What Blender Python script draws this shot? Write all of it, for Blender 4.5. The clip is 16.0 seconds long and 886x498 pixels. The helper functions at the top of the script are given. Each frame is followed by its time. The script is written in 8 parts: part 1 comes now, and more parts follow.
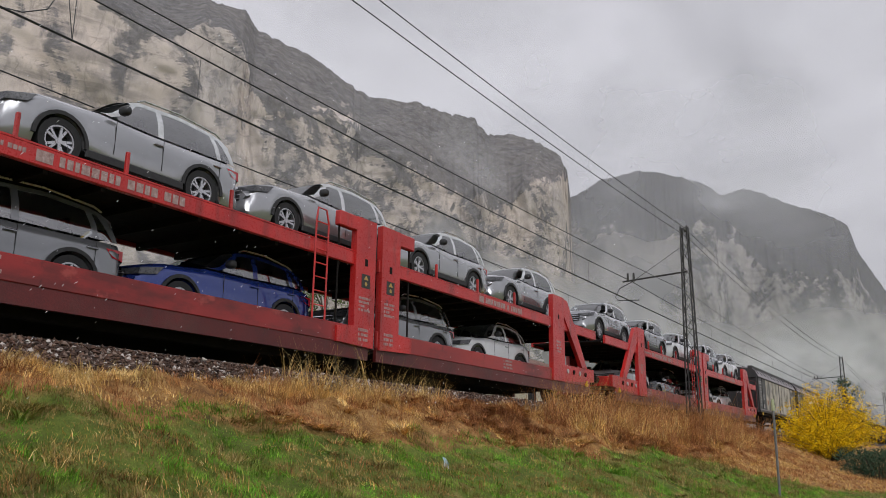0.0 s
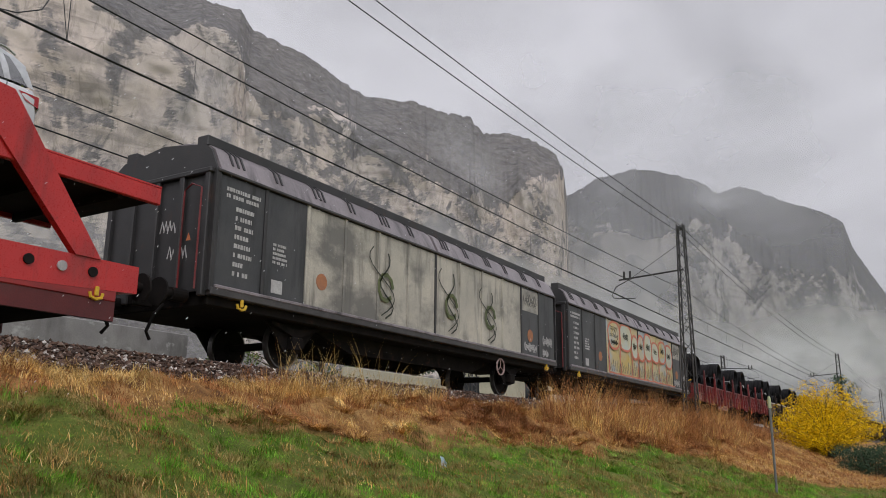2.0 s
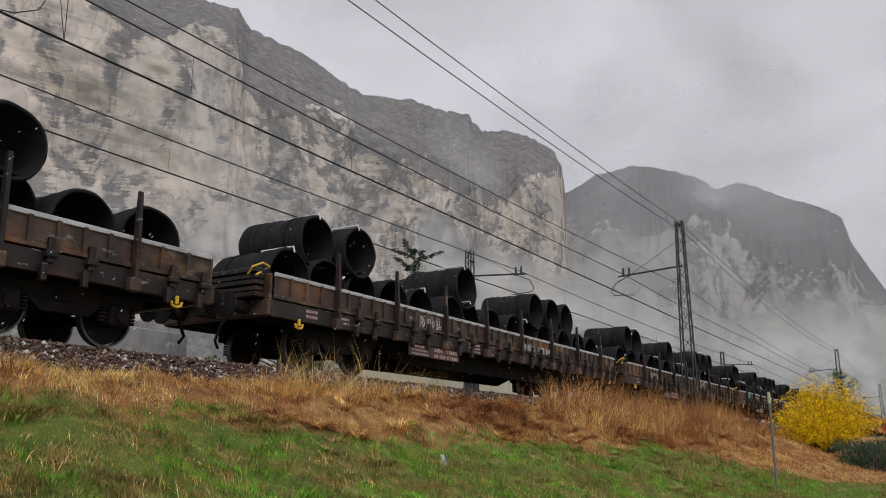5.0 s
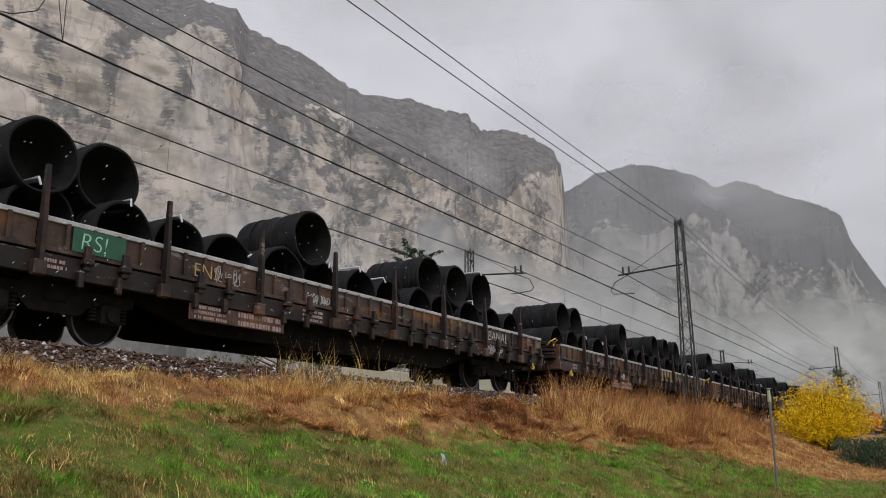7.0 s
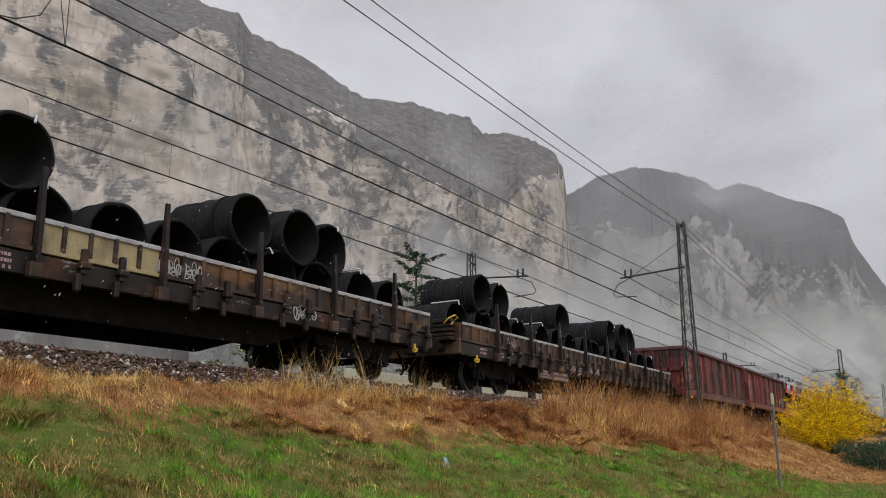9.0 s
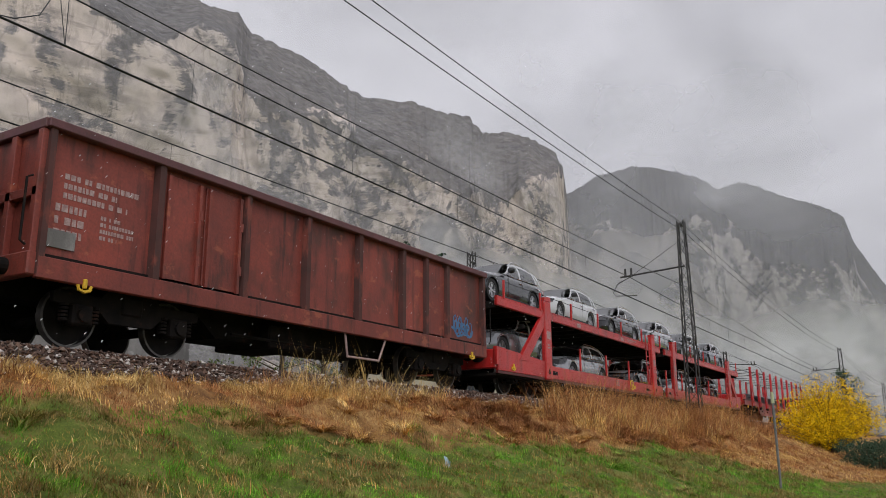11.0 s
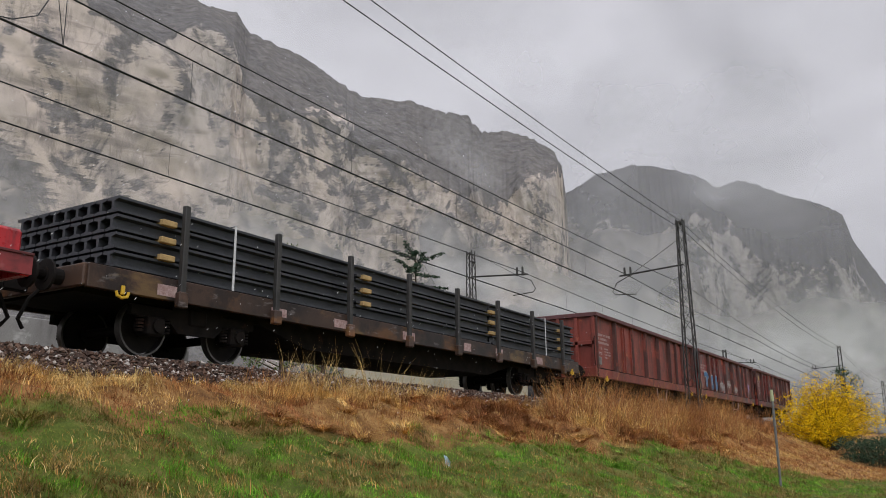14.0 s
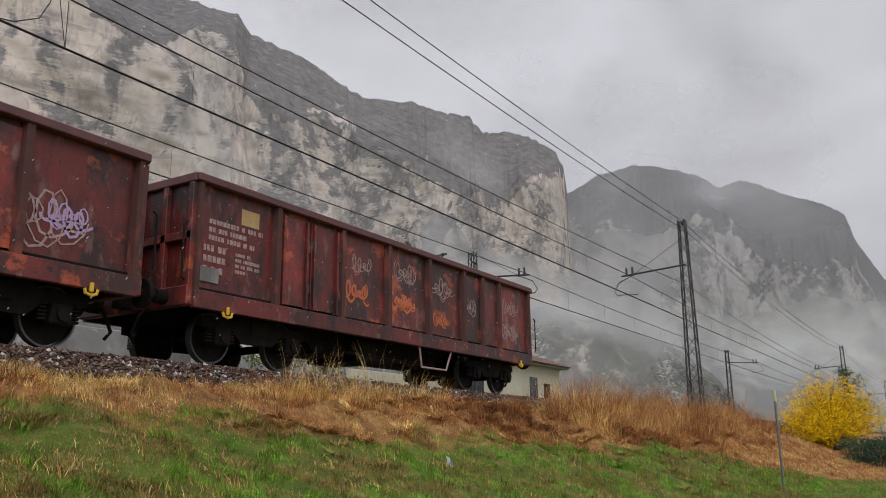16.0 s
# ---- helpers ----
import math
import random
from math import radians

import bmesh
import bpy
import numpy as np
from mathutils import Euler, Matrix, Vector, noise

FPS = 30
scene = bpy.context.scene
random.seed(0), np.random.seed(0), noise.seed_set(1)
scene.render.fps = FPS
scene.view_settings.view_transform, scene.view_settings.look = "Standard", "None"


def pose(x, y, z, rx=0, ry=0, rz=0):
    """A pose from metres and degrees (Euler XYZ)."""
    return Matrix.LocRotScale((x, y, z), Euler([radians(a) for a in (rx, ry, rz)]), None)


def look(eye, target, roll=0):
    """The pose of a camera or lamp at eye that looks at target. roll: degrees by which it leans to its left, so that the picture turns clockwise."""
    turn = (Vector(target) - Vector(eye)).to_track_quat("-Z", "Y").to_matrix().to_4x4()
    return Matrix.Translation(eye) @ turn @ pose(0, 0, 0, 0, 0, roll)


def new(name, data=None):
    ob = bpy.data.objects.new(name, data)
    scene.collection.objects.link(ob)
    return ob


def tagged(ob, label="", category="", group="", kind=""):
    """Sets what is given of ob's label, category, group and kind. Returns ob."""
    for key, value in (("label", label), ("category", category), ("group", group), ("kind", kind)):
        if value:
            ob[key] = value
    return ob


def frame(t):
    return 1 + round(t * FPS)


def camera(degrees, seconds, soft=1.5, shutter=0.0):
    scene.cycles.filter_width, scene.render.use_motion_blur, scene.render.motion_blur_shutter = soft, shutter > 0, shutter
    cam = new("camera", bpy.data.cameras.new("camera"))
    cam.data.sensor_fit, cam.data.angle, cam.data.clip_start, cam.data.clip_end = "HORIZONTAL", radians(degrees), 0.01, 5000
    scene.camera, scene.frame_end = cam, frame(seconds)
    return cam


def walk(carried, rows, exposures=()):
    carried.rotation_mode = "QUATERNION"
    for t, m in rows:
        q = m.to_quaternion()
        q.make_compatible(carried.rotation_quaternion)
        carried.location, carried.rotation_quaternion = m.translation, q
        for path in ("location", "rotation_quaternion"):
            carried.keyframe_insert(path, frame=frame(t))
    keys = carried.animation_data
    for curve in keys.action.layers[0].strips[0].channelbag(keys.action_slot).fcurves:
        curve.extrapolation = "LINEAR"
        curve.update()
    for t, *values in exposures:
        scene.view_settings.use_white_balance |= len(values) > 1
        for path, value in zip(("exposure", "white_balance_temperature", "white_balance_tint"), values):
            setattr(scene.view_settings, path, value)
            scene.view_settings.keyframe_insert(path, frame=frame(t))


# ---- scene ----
# Metres; the near track's rail heads lie at z = 0, the track runs along +Y, the train travels towards -Y.
EYE = -1.44
TX = -11.96            # axis of the near track
FX = -15.96            # axis of the far track
SPEED, START = 23.301, 382.02
RIDERS = []            # (thing, x, place along the train, z)

cam = camera(56.95, 16.0, soft=0.9)
walk(cam, [
    (0.0, pose(0, 0, EYE, 103.584, -0.820, 31.450)),
    (0.5, pose(0, 0, EYE, 103.554, -0.716, 31.446)),
    (1.0, pose(0, 0, EYE, 103.560, -0.668, 31.382)),
    (1.5, pose(0, 0, EYE, 103.533, -0.541, 31.323)),
    (2.0, pose(0, 0, EYE, 103.524, -0.508, 31.271)),
    (2.5, pose(0, 0, EYE, 103.554, -0.469, 31.271)),
    (3.0, pose(0, 0, EYE, 103.557, -0.487, 31.253)),
    (3.5, pose(0, 0, EYE, 103.557, -0.407, 31.270)),
    (4.0, pose(0, 0, EYE, 103.493, -0.297, 31.295)),
    (6.5, pose(0, 0, EYE, 103.314, 0.044, 31.278)),
    (7.0, pose(0, 0, EYE, 103.328, 0.091, 31.311)),
    (7.5, pose(0, 0, EYE, 103.417, 0.068, 31.395)),
    (8.0, pose(0, 0, EYE, 103.524, 0.084, 31.473)),
    (8.5, pose(0, 0, EYE, 103.565, 0.173, 31.501)),
    (9.0, pose(0, 0, EYE, 103.557, 0.178, 31.486)),
    (11.5, pose(0, 0, EYE, 103.504, 0.280, 31.520)),
    (12.0, pose(0, 0, EYE, 103.487, 0.315, 31.528)),
    (12.5, pose(0, 0, EYE, 103.453, 0.324, 31.504)),
    (13.0, pose(0, 0, EYE, 103.469, 0.379, 31.502)),
    (13.5, pose(0, 0, EYE, 103.454, 0.429, 31.503)),
    (14.0, pose(0, 0, EYE, 103.460, 0.453, 31.502)),
    (14.5, pose(0, 0, EYE, 103.453, 0.451, 31.551)),
    (15.0, pose(0, 0, EYE, 103.436, 0.489, 31.589)),
    (15.5, pose(0, 0, EYE, 103.451, 0.572, 31.612)),
    (16.0, pose(0, 0, EYE, 103.523, 0.590, 31.663)),
], exposures=((0.0, 0.0), (16.0, 0.0)))


# ---- world and light ----
def sky():
    w = bpy.data.worlds.new("overcast_sky")
    scene.world = w
    w.use_nodes = True
    n, l = w.node_tree.nodes, w.node_tree.links
    n.clear()
    out = n.new("ShaderNodeOutputWorld")
    blue = n.new("ShaderNodeTexSky")
    blue.sky_type, blue.sun_disc = "NISHITA", False
    blue.sun_elevation, blue.sun_rotation = radians(48), radians(120)
    b1 = n.new("ShaderNodeBackground")
    b1.inputs[1].default_value = 0.06
    l.new(blue.outputs[0], b1.inputs[0])
    co = n.new("ShaderNodeTexCoord")
    mp = n.new("ShaderNodeMapping")
    mp.inputs["Scale"].default_value = (1.0, 1.0, 2.2)
    l.new(co.outputs["Generated"], mp.inputs[0])
    big = n.new("ShaderNodeTexNoise")
    big.inputs["Scale"].default_value, big.inputs["Detail"].default_value = 2.6, 4
    big.inputs["Roughness"].default_value, big.inputs["Distortion"].default_value = 0.5, 0.5
    l.new(mp.outputs[0], big.inputs["Vector"])
    ramp = n.new("ShaderNodeValToRGB")
    ramp.color_ramp.elements[0].position, ramp.color_ramp.elements[0].color = 0.3, (0.355, 0.352, 0.385, 1)
    ramp.color_ramp.elements[1].position, ramp.color_ramp.elements[1].color = 0.62, (0.58, 0.573, 0.625, 1)
    l.new(big.outputs["Fac"], ramp.inputs[0])
    b2 = n.new("ShaderNodeBackground")
    b2.inputs[1].default_value = 1.24
    l.new(ramp.outputs[0], b2.inputs[0])
    mix = n.new("ShaderNodeMixShader")
    mix.inputs[0].default_value = 0.95
    l.new(b1.outputs[0], mix.inputs[1])
    l.new(b2.outputs[0], mix.inputs[2])
    l.new(mix.outputs[0], out.inputs[0])


sky()
sun = new("sun", bpy.data.lights.new("sun", "SUN"))
sun.data.energy, sun.data.angle, sun.data.color = 1.5, radians(40), (0.98, 0.98, 1.0)
sun.matrix_world = look((40, -30, 60), (0, 10, 0))


# ---- materials ----
def rgb(c):
    return (*c, 1.0)


def nodes_of(name):
    m = bpy.data.materials.new(name)
    m.use_nodes = True
    t = m.node_tree
    return m, t.nodes, t.links, t.nodes["Principled BSDF"]


def noise_node(n, l, vec, scale, detail=5, rough=0.55):
    x = n.new("ShaderNodeTexNoise")
    x.inputs["Scale"].default_value, x.inputs["Detail"].default_value, x.inputs["Roughness"].default_value = scale, detail, rough
    l.new(vec, x.inputs["Vector"])
    return x.outputs["Fac"]


def ramp_node(n, l, fac, stops):
    r = n.new("ShaderNodeValToRGB")
    e = r.color_ramp.elements
    while len(e) < len(stops):
        e.new(0.5)
    for k, (p, c) in zip(e, stops):
        k.position, k.color = p, rgb(c) if len(c) == 3 else c
    l.new(fac, r.inputs[0])
    return r.outputs[0]


def mix_node(n, l, fac, a, b, how="MIX"):
    x = n.new("ShaderNodeMix")
    x.data_type, x.blend_type = "RGBA", how
    for sock, v in ((x.inputs[0], fac), (x.inputs[6], a), (x.inputs[7], b)):
        if isinstance(v, (int, float)):
            sock.default_value = v
        elif isinstance(v, tuple):
            sock.default_value = rgb(v)
        else:
            l.new(v, sock)
    return x.outputs[2]


def stretched(n, l, vec, s):
    m = n.new("ShaderNodeMapping")
    m.inputs["Scale"].default_value = s
    l.new(vec, m.inputs[0])
    return m.outputs[0]


def mat(name, c1, c2, scale=2.0, rough=0.6, metal=0.0, bump=0.15, fine=40.0, stains=(), coat=0.0, vary=0.0, islands=False, spec=0.5, speck=0.35):
    """Two-tone noise, fine grain, stains: (colour, scale vector, low, high, strength)."""
    m, n, l, p = nodes_of(name)
    co = n.new("ShaderNodeTexCoord").outputs["Object"]
    col = ramp_node(n, l, noise_node(n, l, co, scale), ((0.32, c1), (0.68, c2)))
    grain = noise_node(n, l, co, fine, 3)
    col = mix_node(n, l, speck, col, ramp_node(n, l, grain, ((0.3, (0.45, 0.45, 0.45)), (0.7, (1.35, 1.35, 1.35)))), "MULTIPLY")
    for c, s, lo, hi, k in stains:
        f = noise_node(n, l, stretched(n, l, co, s), 1.0, 7, 0.62)
        col = mix_node(n, l, ramp_node(n, l, f, ((lo, (0, 0, 0)), (hi, (k, k, k)))), col, c)
    if vary:
        src = n.new("ShaderNodeNewGeometry").outputs["Random Per Island"] if islands else n.new("ShaderNodeObjectInfo").outputs["Random"]
        col = mix_node(n, l, 1.0, col, ramp_node(n, l, src, ((0.0, (1 - vary,) * 3), (1.0, (1 + vary,) * 3))), "MULTIPLY")
    l.new(col, p.inputs["Base Color"])
    r = n.new("ShaderNodeMapRange")
    r.inputs["To Min"].default_value, r.inputs["To Max"].default_value = max(0.02, rough - 0.15), min(1, rough + 0.15)
    l.new(grain, r.inputs["Value"])
    l.new(r.outputs[0], p.inputs["Roughness"])
    p.inputs["Metallic"].default_value = metal
    p.inputs["Coat Weight"].default_value = coat
    p.inputs["Specular IOR Level"].default_value = spec
    if bump:
        b = n.new("ShaderNodeBump")
        b.inputs["Strength"].default_value, b.inputs["Distance"].default_value = bump, 0.02
        l.new(grain, b.inputs["Height"])
        l.new(b.outputs[0], p.inputs["Normal"])
    return m


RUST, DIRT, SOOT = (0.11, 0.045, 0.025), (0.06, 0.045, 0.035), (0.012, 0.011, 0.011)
M = {}
M["rail_red"] = mat("bright_red_wagon_paint", (0.60, 0.032, 0.028), (0.44, 0.024, 0.024), 1.2, 0.3, bump=0.04, speck=0.06, stains=((DIRT, (3, 1.2, 0.6), 0.55, 0.75, 0.45), ((0.66, 0.13, 0.11), (2, 1, 2), 0.6, 0.75, 0.5), ((0.12, 0.02, 0.018), (6, 2.5, 0.5), 0.54, 0.7, 0.6), (SOOT, (3, 2.2, 3), 0.66, 0.72, 0.5)))
# The wagon red with shade put into its base colour; dirt over it.
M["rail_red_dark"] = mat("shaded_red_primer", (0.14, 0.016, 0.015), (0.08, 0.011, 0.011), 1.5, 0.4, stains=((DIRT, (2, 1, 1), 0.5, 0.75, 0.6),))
# Base red dimmed to imitate the dark ground it reflects; blotches are grime.
M["sill_red"] = mat("grime_darkened_red_sill_paint", (0.40, 0.03, 0.027), (0.24, 0.022, 0.022), 0.5, 0.35, bump=0.04, speck=0.06, stains=(((0.09, 0.016, 0.015), (2.5, 0.45, 1.4), 0.48, 0.62, 0.75), ((0.5, 0.10, 0.08), (3, 2, 3), 0.62, 0.7, 0.5), (SOOT, (4, 3, 1.2), 0.62, 0.7, 0.6)))
M["coil_red"] = mat("dull_red_wagon_paint", (0.24, 0.034, 0.034), (0.15, 0.022, 0.023), 1.5, 0.4, stains=(((0.045, 0.016, 0.015), (2.2, 1.8, 0.8), 0.48, 0.62, 0.75), ((0.36, 0.11, 0.09), (3, 3, 3), 0.6, 0.75, 0.5)))
M["stake_red"] = mat("glossy_stanchion_red", (0.56, 0.02, 0.026), (0.42, 0.016, 0.022), 2, 0.3, bump=0.02, fine=18, speck=0.05, stains=(((0.13, 0.014, 0.016), (5, 5, 1.6), 0.5, 0.64, 0.75), ((0.5, 0.12, 0.12), (6, 6, 3), 0.6, 0.7, 0.45), (SOOT, (2.5, 2.5, 2), 0.6, 0.68, 0.8)))
M["strap_yellow"] = mat("worn_yellow_lever", (0.55, 0.36, 0.09), (0.36, 0.24, 0.09), 9, 0.6, bump=0)
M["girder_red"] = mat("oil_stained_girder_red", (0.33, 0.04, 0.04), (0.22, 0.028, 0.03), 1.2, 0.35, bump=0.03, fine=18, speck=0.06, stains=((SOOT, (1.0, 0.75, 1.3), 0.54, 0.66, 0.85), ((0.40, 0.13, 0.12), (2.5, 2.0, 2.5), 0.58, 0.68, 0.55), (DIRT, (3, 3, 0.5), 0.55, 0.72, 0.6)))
M["eaos"] = mat("rusty_brown_red_wagon_paint", (0.24, 0.034, 0.027), (0.12, 0.024, 0.02), 0.9, 0.45, bump=0.3, fine=25, vary=0.35, stains=(((0.035, 0.018, 0.016), (1.9, 1.3, 0.9), 0.45, 0.57, 0.88), ((0.44, 0.09, 0.035), (2.0, 1.6, 1.8), 0.58, 0.63, 0.85), ((0.30, 0.17, 0.15), (5, 4, 2.2), 0.57, 0.66, 0.5), (SOOT, (3, 3, 0.6), 0.54, 0.70, 0.55), (SOOT, (8, 8, 8), 0.62, 0.67, 0.7)))
M["eaos_brown"] = mat("faded_brown_wagon_paint", (0.30, 0.058, 0.038), (0.18, 0.04, 0.03), 0.7, 0.55, bump=0.25, fine=25, vary=0.15, stains=(((0.07, 0.028, 0.02), (2, 1.4, 0.8), 0.5, 0.64, 0.75), (SOOT, (5, 5, 0.5), 0.54, 0.7, 0.7), ((0.42, 0.12, 0.06), (3, 2, 3), 0.6, 0.66, 0.6)))
M["eaos_rib"] = mat("rust_darkened_wagon_rib", (0.10, 0.032, 0.026), (0.06, 0.024, 0.02), 2.5, 0.7, stains=(((0.26, 0.06, 0.04), (3, 3, 1.2), 0.56, 0.66, 0.7),))
M["rim_maroon"] = mat("worn_maroon_rim", (0.15, 0.055, 0.06), (0.10, 0.04, 0.042), 3, 0.6, stains=((RUST, (6, 3, 6), 0.55, 0.7, 0.7),))
# Sooty steel and wheels, base colours lowered further to paint in the under-train shade.
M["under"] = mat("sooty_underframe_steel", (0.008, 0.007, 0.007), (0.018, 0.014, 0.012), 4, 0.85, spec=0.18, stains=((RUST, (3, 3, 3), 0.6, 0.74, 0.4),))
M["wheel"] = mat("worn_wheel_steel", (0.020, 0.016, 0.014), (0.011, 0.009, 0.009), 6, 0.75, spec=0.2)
M["tread"] = mat("polished_wheel_tread", (0.16, 0.15, 0.14), (0.09, 0.085, 0.08), 10, 0.45, metal=0.6, bump=0)
M["black_side"] = mat("weathered_dark_brown_wagon_side", (0.105, 0.058, 0.038), (0.04, 0.027, 0.023), 0.9, 0.45, vary=0.35, spec=0.35, stains=(((0.19, 0.085, 0.03), (1.6, 0.8, 1.6), 0.52, 0.62, 0.75), ((0.015, 0.012, 0.012), (2.2, 1.4, 1.2), 0.5, 0.62, 0.8), ((0.30, 0.27, 0.26), (4, 2, 7), 0.6, 0.68, 0.55), ((0.29, 0.18, 0.07), (1.5, 0.45, 1), 0.6, 0.66, 0.6)))
M["sill_dark"] = mat("oily_dark_sill", (0.032, 0.022, 0.019), (0.013, 0.010, 0.010), 1.5, 0.45, spec=0.3, stains=((RUST, (2, 1.2, 2), 0.54, 0.66, 0.65), ((0.26, 0.24, 0.23), (6, 3, 9), 0.63, 0.68, 0.7)))
M["cream_flap"] = mat("dirty_cream_flap_paint", (0.50, 0.40, 0.22), (0.36, 0.28, 0.15), 1.5, 0.6, stains=((DIRT, (2, 2, 1), 0.55, 0.7, 0.5),))
M["pale_rim"] = mat("rubbed_bare_steel_edge", (0.56, 0.54, 0.55), (0.34, 0.32, 0.32), 3, 0.45)
M["wire"] = mat("dark_wire_rod", (0.008, 0.008, 0.009), (0.018, 0.017, 0.018), 5, 0.75, bump=0.7, fine=60, spec=0.22, speck=0.6)
M["strap"] = mat("white_steel_strap", (0.75, 0.75, 0.76), (0.6, 0.6, 0.62), 8, 0.5)
M["rails_load"] = mat("blue_grey_steel_bars", (0.045, 0.048, 0.055), (0.075, 0.078, 0.088), 2, 0.5, metal=0.4, stains=((RUST, (2, 0.6, 2), 0.6, 0.75, 0.3),))
M["timber"] = mat("pale_sawn_timber", (0.55, 0.38, 0.17), (0.42, 0.28, 0.12), 6, 0.8, bump=0.3)
M["yellow"] = mat("yellow_paint", (0.75, 0.47, 0.03), (0.65, 0.4, 0.03), 4, 0.5)
M["white_mark"] = mat("chalky_white_stencil", (0.5, 0.37, 0.35), (0.3, 0.18, 0.17), 14, 0.8, bump=0)
M["hab_black"] = mat("grimy_black_van_body", (0.028, 0.027, 0.028), (0.045, 0.042, 0.042), 1.5, 0.5, stains=((RUST, (2, 2, 1), 0.6, 0.75, 0.5),))
M["hab_roof"] = mat("grey_brown_van_roof", (0.30, 0.26, 0.275), (0.20, 0.175, 0.185), 1.3, 0.35, stains=((SOOT, (1, 3, 1), 0.5, 0.7, 0.7),))
M["hab_panel"] = mat("dirty_grey_door_panel", (0.62, 0.57, 0.48), (0.40, 0.375, 0.32), 0.7, 0.45, stains=((SOOT, (3, 4, 0.5), 0.52, 0.72, 0.7), ((0.13, 0.125, 0.115), (0.6, 0.35, 0.6), 0.5, 0.62, 0.85)))
M["hab_sill"] = mat("grey_black_sill_steel", (0.07, 0.063, 0.062), (0.035, 0.032, 0.032), 3, 0.45)
M["hab_dark_panel"] = mat("dark_door_panel", (0.05, 0.052, 0.055), (0.08, 0.08, 0.082), 1.2, 0.5, stains=((SOOT, (3, 4, 0.5), 0.5, 0.7, 0.7),))
M["hab_yellow"] = mat("yellow_sprayed_door_panel", (0.62, 0.46, 0.15), (0.56, 0.49, 0.32), 0.9, 0.5, speck=0.1, stains=(((0.42, 0.5, 0.56), (0.5, 0.55, 0.7), 0.5, 0.6, 0.85), ((0.6, 0.2, 0.09), (1.4, 0.9, 1.6), 0.62, 0.68, 0.7), (SOOT, (3, 4, 0.5), 0.6, 0.76, 0.5)))
M["dull_orange"] = mat("faded_orange_disc_paint", (0.48, 0.2, 0.09), (0.36, 0.16, 0.09), 7, 0.7, bump=0)
M["pale_blue_spray"] = mat("pale_blue_spray_fill", (0.50, 0.58, 0.56), (0.60, 0.56, 0.38), 1.1, 0.55, bump=0.03, speck=0.08)
M["coral_spray"] = mat("coral_red_spray_outline", (0.64, 0.17, 0.11), (0.64, 0.25, 0.16), 3, 0.6, bump=0, speck=0.1)
M["grey_spray"] = mat("grey_spray_line", (0.10, 0.10, 0.10), (0.18, 0.17, 0.15), 6, 0.7, bump=0)
M["ballast"] = mat("grey_brown_ballast", (0.07, 0.04, 0.027), (0.03, 0.018, 0.013), 9, 0.9, bump=0.8, fine=22)
def stone_material():
    """Mostly brown dusty stones, some grey, a few freshly broken and pale."""
    m, n, l, p = nodes_of("broken_ballast_stone")
    isl = n.new("ShaderNodeNewGeometry").outputs["Random Per Island"]
    co = n.new("ShaderNodeTexCoord").outputs["Object"]
    col = ramp_node(n, l, isl, ((0.0, (0.03, 0.016, 0.011)), (0.45, (0.085, 0.042, 0.025)), (0.74, (0.16, 0.09, 0.058)), (0.88, (0.24, 0.18, 0.145)), (0.94, (0.52, 0.47, 0.43)), (1.0, (0.66, 0.62, 0.58))))
    fine = noise_node(n, l, co, 45, 4, 0.7)
    col = mix_node(n, l, 0.7, col, ramp_node(n, l, fine, ((0.3, (0.5, 0.48, 0.46)), (0.7, (1.3, 1.3, 1.3)))), "MULTIPLY")
    l.new(col, p.inputs["Base Color"])
    p.inputs["Roughness"].default_value = 0.7
    return m


M["stone"] = stone_material()
M["rail"] = mat("rusty_rail_steel", (0.10, 0.055, 0.035), (0.06, 0.035, 0.026), 8, 0.7)
M["railhead"] = mat("bright_rail_head", (0.5, 0.5, 0.5), (0.4, 0.4, 0.4), 8, 0.25, metal=1.0, bump=0)
M["concrete"] = mat("stained_concrete", (0.36, 0.35, 0.33), (0.27, 0.26, 0.25), 1.3, 0.85, bump=0.2, stains=(((0.09, 0.085, 0.08), (1.2, 0.9, 0.35), 0.5, 0.68, 0.7), ((0.6, 0.59, 0.57), (2, 1.4, 2), 0.6, 0.68, 0.7)))
M["mast"] = mat("dark_galvanised_lattice_steel", (0.07, 0.068, 0.066), (0.045, 0.043, 0.042), 5, 0.6, metal=0.4)
M["cable"] = mat("weathered_copper_cable", (0.022, 0.022, 0.024), (0.03, 0.03, 0.032), 5, 0.6, bump=0)
M["plaster"] = mat("cream_plaster", (0.62, 0.57, 0.44), (0.52, 0.48, 0.37), 1.2, 0.9, stains=(((0.3, 0.28, 0.23), (1.5, 1.5, 0.4), 0.56, 0.75, 0.6),))
M["rooftile"] = mat("brown_clay_roof_tile", (0.22, 0.12, 0.085), (0.14, 0.085, 0.065), 4, 0.85, vary=0.25)
M["tyre"] = mat("black_tyre_rubber", (0.016, 0.016, 0.017), (0.024, 0.024, 0.025), 12, 0.8)
M["alloy"] = mat("silver_alloy_rim", (0.62, 0.62, 0.64), (0.5, 0.5, 0.52), 10, 0.3, metal=0.8, bump=0)
M["cladding"] = mat("black_plastic_cladding", (0.02, 0.02, 0.021), (0.03, 0.03, 0.031), 10, 0.6)
M["film"] = mat("white_protective_film", (0.66, 0.67, 0.69), (0.56, 0.57, 0.60), 3, 0.35, bump=0.1, fine=9)
M["headliner"] = mat("pale_grey_headliner_cloth", (0.62, 0.62, 0.60), (0.55, 0.55, 0.53), 6, 0.9)
M["taillight"] = mat("red_tail_lens", (0.5, 0.012, 0.02), (0.4, 0.01, 0.015), 8, 0.15, bump=0, coat=0.5)
